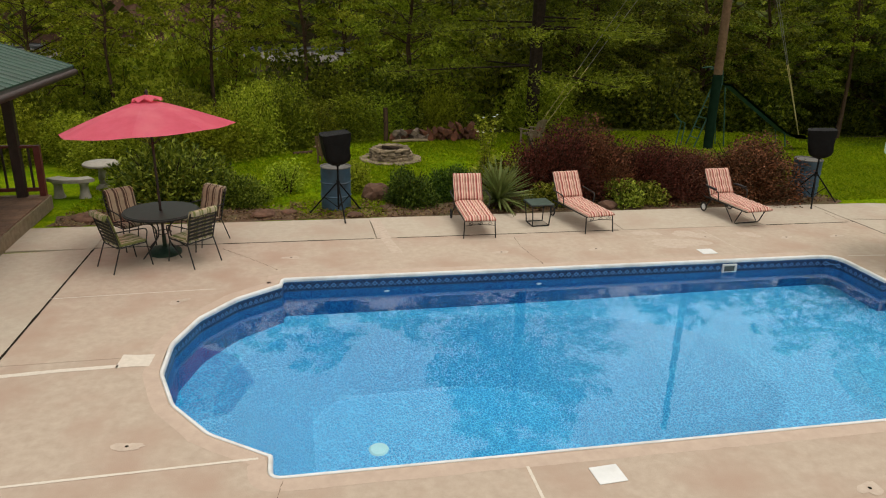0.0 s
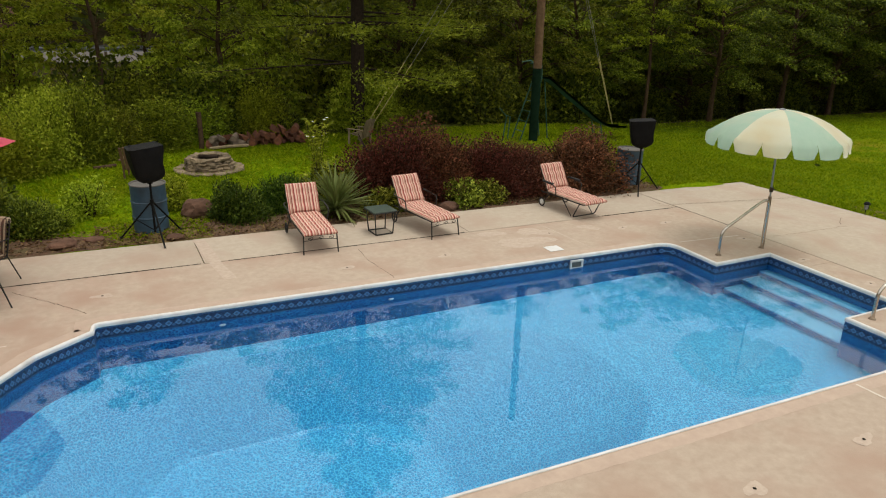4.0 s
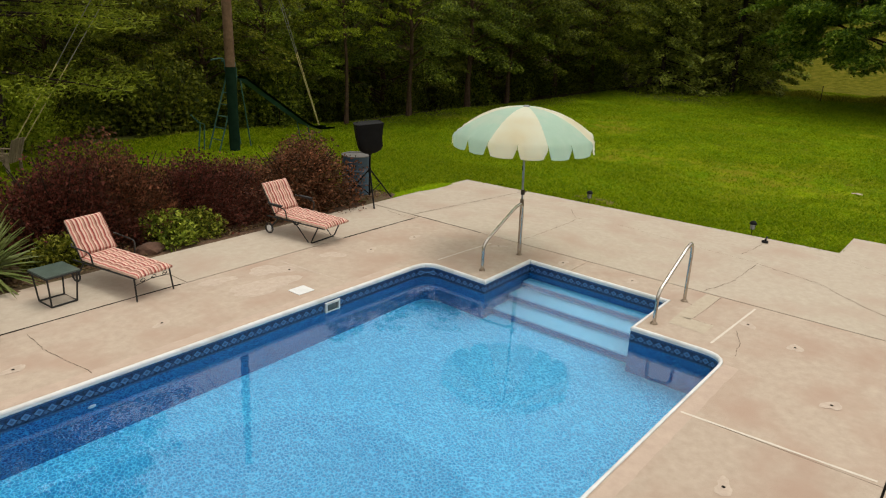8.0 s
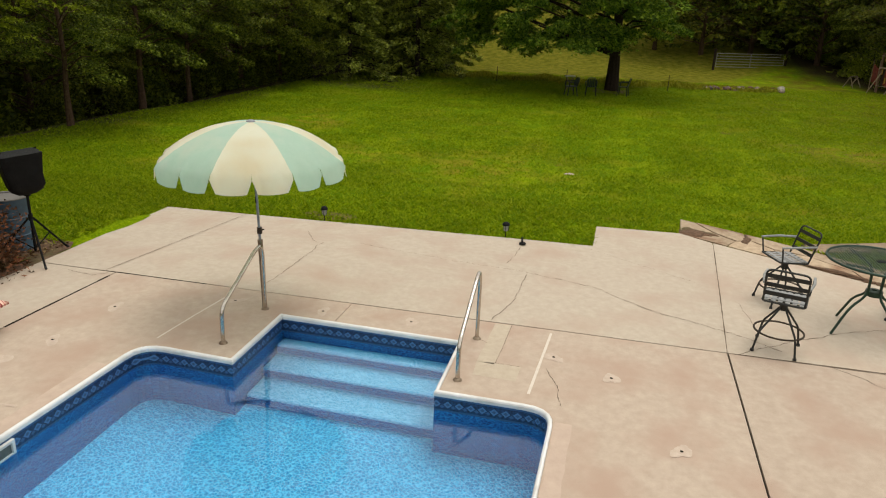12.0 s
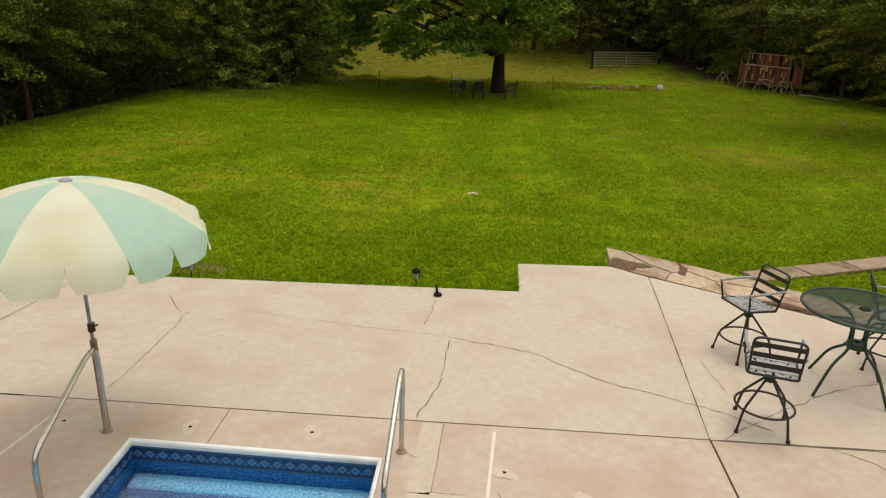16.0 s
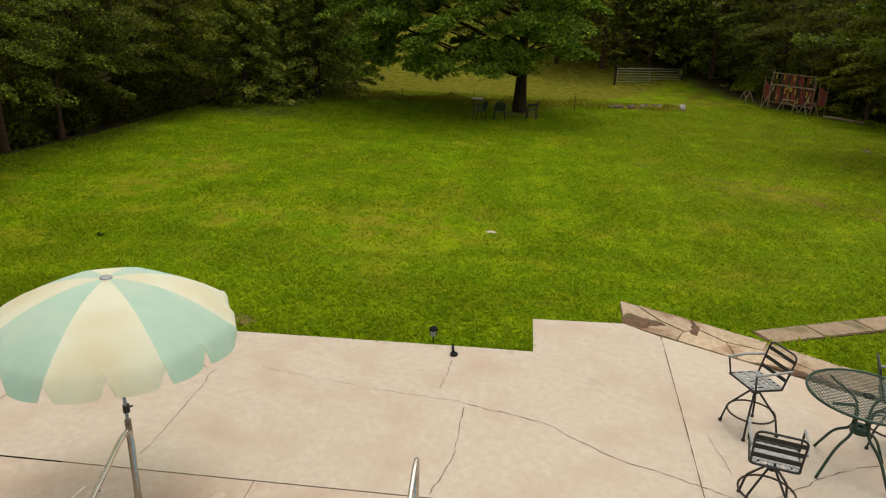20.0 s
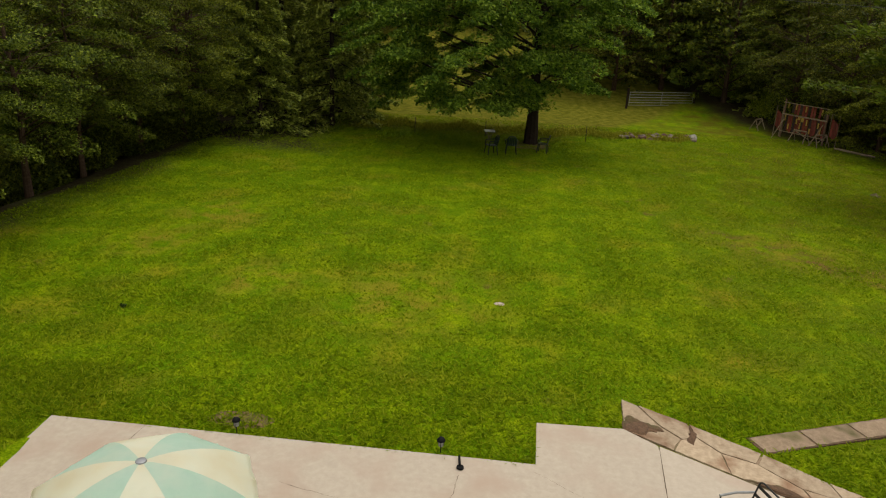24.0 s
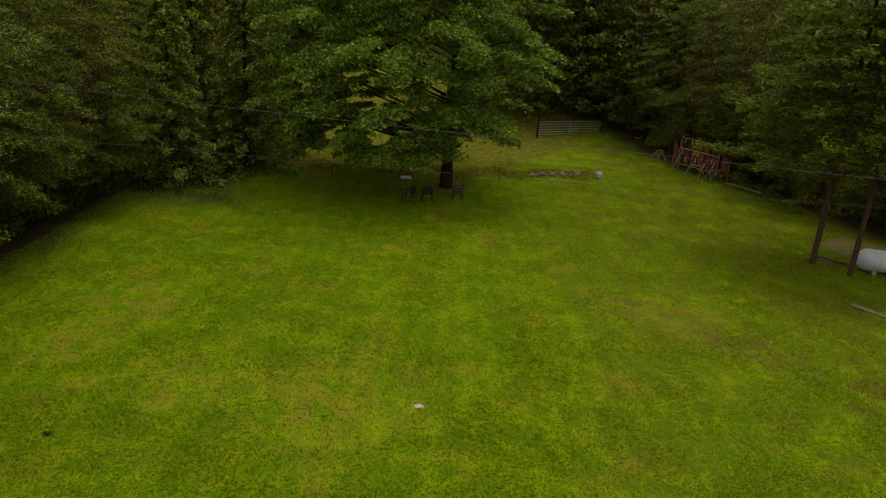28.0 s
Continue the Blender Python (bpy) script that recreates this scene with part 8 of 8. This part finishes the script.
field_gate((52.3, -10.85), (54.9, -16.3))
for x, y in ((35.49, 9.05), (36.53, 3.30), (37.18, -0.85), (37.87, -6.81)):
    z = float(height(np.array(x), np.array(y)))
    s = thing("fence_stake", pose(x, y, z), "thin dark metal fence stake at the field's edge", "stake", "fence stakes")
    bars("rod", [[(0, 0, -0.1), (0.01, 0, 0.9)]], 0.022, M_RUSTY, s, sides=5)
    bars("clip", [[(-0.03, 0, 0.8), (0.03, 0, 0.8)]], 0.01, M_ALU, s, sides=4)


# ---- painted target wall at the wood's edge ----
def saw_horse(x, y, turn, z):
    h = thing("saw_horse", pose(x, y, z, 0, 0, turn), "old grey wooden sawhorse by the target wall", "sawhorse", "sawhorses")
    bars("beam", [[(-0.5, 0, 0.74), (0.5, 0, 0.74)]], 0.045, M_TANWOOD, h, sides=4)
    for x in (-0.45, 0.45):
        for s in (-1, 1):
            bars("leg", [[(x, 0, 0.74), (x * 1.2, 0.33 * s, 0.0)]], 0.035, M_TANWOOD, h, sides=4)
    bars("cross_brace", [[(-0.48, -0.2, 0.28), (0.45, -0.1, 0.68)]], 0.03, M_TANWOOD, h, sides=4)


def target_wall():
    a, b = Vector((45.2, -20.2)), Vector((42.4, -21.9))
    L = (b - a).length
    z = float(height(np.array(42.2), np.array(-20.9)))
    ob = thing("target_wall", pose(a.x, a.y, z, 0, 0, math.degrees(math.atan2(b.y - a.y, b.x - a.x))), "rough plank target wall painted red with yellow blocks", "target wall")
    r = random.Random(21)
    for x, top in ((0.0, 2.5), (L, 2.32)):
        bm = bmesh.new()
        box(bm, (x, 0, top / 2 - 0.05), (0.10, 0.10, top + 0.1), None, 0.01)
        part("post", bm, M_REDWOOD, ob)
    for zr, w in ((2.3, 0.05), (1.55, 0.09), (0.42, 0.05)):
        bm = bmesh.new()
        box(bm, (L / 2, -0.07, zr), (L + 0.16, 0.04, w), None, 0.006)
        part("rail", bm, M_TANWOOD, ob, "pale wooden rail")
    n = 15
    for tier, (z0, z1) in enumerate(((0.45, 1.5), (1.6, 2.27))):
        for k in range(n):
            if r.random() < 0.12:
                continue
            x = 0.1 + (L - 0.2) * (k + 0.5) / n
            bm = bmesh.new()
            low = z0 + r.uniform(-0.14, 0.08)
            box(bm, (x, 0.05 + r.uniform(0, 0.03), (low + z1) / 2), ((L - 0.2) / n * r.uniform(0.7, 0.93), 0.03, z1 - low), None, 0.004)
            red = (k + tier) % 3 != 0
            part("plank", bm, M_TARGETRED if red else M_DARKWOOD, ob, "dark red plank" if red else "")
    for k, (u, zc) in enumerate(((0.08, 2.12), (0.27, 2.1), (0.5, 2.05), (0.88, 2.02), (0.05, 1.3), (0.33, 1.2), (0.57, 1.22), (0.84, 1.15), (0.15, 0.78), (0.66, 0.72), (0.42, 0.95), (0.9, 0.85))):
        bm = bmesh.new()
        box(bm, (0, 0, 0), (0.09, 0.03, 0.36), None, 0.004)
        p = part("target_block", bm, M_YELLOW, ob, "small yellow painted block")
        p.location = (L * u, -0.01, zc)
    for u, h, zc in ((0.38, 0.22, 1.42), (0.46, 0.3, 1.36)):
        bm = bmesh.new()
        box(bm, (L * u, -0.012, zc), (0.2, 0.03, h), None, 0.004)
        part("target_plate", bm, M_YELLOW, ob, "ochre yellow target plate")
    for x in (L * 0.05, L * 0.95):
        bars("brace", [[(x, -0.05, 1.3), (x, -0.95, 0.0)]], 0.035, M_TANWOOD, ob, sides=4)
    for dx, w in ((-0.5, 0.5), (L + 0.5, 0.62)):
        bars("side_frame", [[(dx - w / 2, 0.15, 0), (dx - w / 2, 0.15, 2.0), (dx + w / 2, 0.15, 2.0), (dx + w / 2, 0.15, 0)]], 0.03, M_TANWOOD, ob, "thin grey wooden side frame", sides=4)
        for k in range(3):
            bm = bmesh.new()
            box(bm, (dx + (k - 1) * w * 0.28, 0.17, 1.15 - 0.1 * k), (w * 0.24, 0.03, 1.1), None, 0.005)
            part("plank", bm, M_TARGETRED, ob, "dark red plank")
    for x, y, turn in ((48.0, -19.5, -40), (43.2, -20.75, 35), (41.9, -21.55, -60)):
        saw_horse(x, y, turn, z)


target_wall()
for k in range(4):
    bm = bmesh.new()
    z = float(height(np.array(40.5), np.array(-22.9)))
    tube(bm, [(41.3 - 0.1 * k, -22.3 - 0.12 * k, z + 0.06), (39.4 - 0.12 * k, -23.4 - 0.1 * k, z + 0.06)], 0.06, 6)
    tagged(part("fence_pole", bm, M_TANWOOD), "pale wooden pole lying in the grass", "pole", "poles lying in the grass")

# ---- gas tank ----
z = float(height(np.array(23.6), np.array(-23.2)))
tank = thing("gas_tank", pose(24.75, -23.75, z, 0, 0, 74), "white horizontal propane tank on feet beside the pines", "tank")
bm = bmesh.new()
prof = [(0.5 * math.cos(a), 1.15 + 0.42 * math.sin(a)) for a in np.linspace(math.pi / 2, 0, 8)]
lathe(bm, [(max(r, 0.0), zz) for r, zz in prof] + [(r, -zz) for r, zz in prof[::-1]], 28, Matrix.Translation((0, 0, 0.58)) @ pose(0, 0, 0, 0, 90, 0))
part("shell", bm, M_WHITEPAINT, tank, "white painted steel shell", True)
bm = bmesh.new()
lathe(bm, [(0.18, 1.04), (0.2, 1.12), (0.17, 1.24), (0, 1.26)], 18)
part("dome", bm, M_WHITEPAINT, tank, "", True)
for x in (-0.8, 0.8):
    bm = bmesh.new()
    box(bm, (x, 0, 0.07), (0.16, 0.7, 0.2), None, 0.01)
    part("foot", bm, M_CAST, tank)

# ---- brush heap on the lawn, fallen branches ----
def brush(x, y, n, r, label):
    z = float(height(np.array(x), np.array(y)))
    ob = thing("brush_heap", pose(x, y, z), label, "branches", "heaps of branches")
    q = random.Random(int(x))
    for k in range(n):
        a = q.uniform(0, 6.28)
        l = q.uniform(0.4, 1.0) * r
        bars("branch", [[(-l * math.cos(a), -l * math.sin(a), 0.03), (0, 0, q.uniform(0.05, 0.16)), (l * math.cos(a + 0.3), l * math.sin(a + 0.3), 0.04)]], 0.014, M_BARK if k % 2 and n > 8 else M_TANWOOD, ob, sides=4)


brush(28.4, -19.3, 6, 0.45, "small pale heap of cut branches on the lawn")
brush(26.2, -21.5, 14, 1.2, "dark heap of fallen branches under the pines")
bm = bmesh.new()
tube(bm, [(20.56, -19.72, -0.45), (18.86, -20.96, -0.45)], 0.07, 6)
tagged(part("fallen_pole", bm, M_TANWOOD), "long pale pole lying in the grass", "pole")
WEED = shrub_mesh(61, 0.14, 0.12, 160, 0.07, M_BOX, 6)
plant("weed", WEED, 9.1, 5.83, "small dark weed clump in the lawn", "weed", 0.7, 0, "", ("stem", "crown"))

# ---- road beyond the creek, with rail and rock cut ----
rd = np.array([(-60 + 2 * k) for k in range(46)], float)
bm = bmesh.new()
rows = []
for x in rd:
    y = 28.5 - 0.02 * x
    zr = float(height(np.array(x), np.array(27.5))) + 0.10
    rows.append([bm.verts.new((x, y - 1.2, zr)), bm.verts.new((x, y + 5.6, zr + 0.12))])
for a, b in zip(rows, rows[1:]):
    bm.faces.new((a[0], b[0], b[1], a[1]))
bmesh.ops.solidify(bm, geom=bm.faces[:], thickness=-0.3)
bmesh.ops.recalc_face_normals(bm, faces=bm.faces)
tagged(part("road", bm, M_ASPHALT), "pale grey country road beyond the trees", "road", kind="structure")
rail = thing("guard_rail", pose(0, 0, 0), "grey steel guard rail along the road", "guard rail")
zr = float(height(np.array(-15.0), np.array(27.5))) + 0.1
bm = bmesh.new()
prof = [(0, 0.45), (0.05, 0.5), (0, 0.55), (0, 0.62), (0.05, 0.67), (0, 0.72)]
rows = [[bm.verts.new((x, 27.2 - 0.02 * x + p, zr + h)) for p, h in prof] for x in (-60, -40, -20, 0, 14)]
for a, b in zip(rows, rows[1:]):
    for k in range(5):
        bm.faces.new((a[k], b[k], b[k + 1], a[k + 1]))
bmesh.ops.solidify(bm, geom=bm.faces[:], thickness=0.006)
part("rail", bm, M_ALU, rail)
for k in range(20):
    x = -56 + 3.6 * k
    bm = bmesh.new()
    box(bm, (x, 27.3 - 0.02 * x, zr + 0.3), (0.12, 0.12, 0.85))
    part("post", bm, M_TANWOOD, rail)
bm = bmesh.new()
nx, nz = 46, 7
grid = []
for i in range(nx):
    row = []
    for j in range(nz):
        x = -58 + 1.0 * i
        p = Vector((x, 35.6 - 0.02 * x + 0.45 * j, 0.6 + 0.85 * j))
        p.y += 0.9 * noise.noise(Vector((x * 0.5, j * 0.9, 0))) + (0.25 if j % 2 else 0)
        row.append(bm.verts.new(p))
    grid.append(row)
for i in range(nx - 1):
    for j in range(nz - 1):
        bm.faces.new((grid[i][j], grid[i + 1][j], grid[i + 1][j + 1], grid[i][j + 1]))
bmesh.ops.recalc_face_normals(bm, faces=bm.faces)
tagged(part("rock_cut", bm, M_ROCK), "layered red-brown rock face above the road", "rock", kind="structure")

# ---- grass: blades over the lawn ----
def grass(name, n, xr, yr, bias, size, label, seed):
    g = np.random.default_rng(seed)
    x = xr[0] + (xr[1] - xr[0]) * g.random(n) ** bias
    y = g.uniform(yr[0], yr[1], n)
    ok = np.ones(n, bool)
    east = np.interp(-y, [-4.1, -2.2, -0.8, 1.2, 3.93, 3.95, 5.38, 5.46, 7.88, 9.5], [4.05, 4.05, 4.05, 4.05, 4.05, 5.25, 5.36, 6.25, 4.75, 3.6])
    ok &= ~((y < 4.1) & (x < east + 0.02))
    ok &= ~((y < np.where(x < 0.34, 4.0 - 0.0155 * (x + 10.5), 3.85 + 0.094 * (x - 0.34))) & (x < 4.05))
    ok &= ~((y < 5.3) & (x < 1.2) & (x > -8.6) & (g.random(n) > np.where(x < -6.4, 0.4, 0.05)))
    ok &= ~((y < 5.0) & (x < -10.2))
    ok &= ~((x < -14.7) & (y < 6))
    ok &= ~((np.abs((x - 5.35) * 0.92 - (-(y + 7.6)) * 0.39) < 0.22) & (y < -7.6) & (y > -12.7))
    patchy = np.array([noise.noise(Vector((a * 0.55, b * 0.55, 3.0))) for a, b in zip(x, y)])
    ok &= g.random(n) < np.clip(0.85 + 0.5 * patchy, 0.3, 1)
    for cx, cy, rad in DRY:
        ok &= ~((np.hypot(x - cx, y - cy) < rad * (0.7 + 0.5 * patchy)) & (g.random(n) < 0.6))
    x, y, patchy = x[ok], y[ok], patchy[ok]
    m = len(x)
    a = g.uniform(0, 2 * math.pi, m)
    s = size * g.uniform(0.6, 1.5, m) * (1 + 0.25 * patchy)
    z = height(x, y) - 0.005
    v = np.empty((m, 3, 3))
    w = s * 0.35
    v[:, 0] = np.stack([x - w * np.cos(a), y - w * np.sin(a), z], -1)
    v[:, 1] = np.stack([x + w * np.cos(a), y + w * np.sin(a), z], -1)
    lean = g.normal(size=(m, 2)) * 1.3 * s[:, None]
    v[:, 2] = np.stack([x + lean[:, 0], y + lean[:, 1], z + s], -1)
    me = mesh_of(name, v.reshape(-1, 3), np.arange(m * 3).reshape(m, 3))
    tagged(link(name, me, M_GRASS), label, "grass", kind="stuff")


grass("grass", 590000, (3.3, 44), (-25, 13.5), 1.75, 0.047, "short mown grass blades and clover of the lawn", 1)
grass("grass", 115000, (-14.5, 6), (3.9, 13), 1.0, 0.05, "short grass of the back lawn", 2)
g = np.random.default_rng(8)
wy = g.uniform(-13.6, 7.5, 12000)
wx = 39.4 - 0.13 * wy + g.normal(size=12000) * 0.55 + 0.5 * np.sin(wy * 1.7)
tall = 0.16 * np.clip(1 + 0.7 * np.sin(wy * 2.3) * np.sin(wy * 0.9 + 1), 0.3, 2) * np.where(wy < -8.6, 0.55, 1.0)
me = leaves("weeds", np.stack([wx, wy, height(wx, wy) + tall * g.uniform(0.3, 1.2, 12000)], -1), 0.26, 0.05, g, g.normal(size=(12000, 3)) * (0.35, 0.35, 0.2) + (0, 0, 1), 1.0, 0.25, 0.6, True)
tagged(link("weeds", me, M_WEED), "rough yellow-green weeds along the field's edge", "weeds", kind="stuff")
lx = np.concatenate([g.uniform(-10.4, 1.3, 5200), g.uniform(-14.5, -10.2, 1400)])
ly = np.concatenate([4.0 + 1.3 * g.random(5200) ** 1.4, 4.05 + 1.0 * g.random(1400)])
me = leaves("leaf_litter", np.stack([lx, ly, height(lx, ly) + g.uniform(0.012, 0.05, len(lx))], -1), 0.06, 0.035, g, None, 0.25, 0.25, 0.4)
tagged(link("leaf_litter", me, M_LITTER), "dry brown leaves lying in the planting beds", "leaves", kind="stuff")
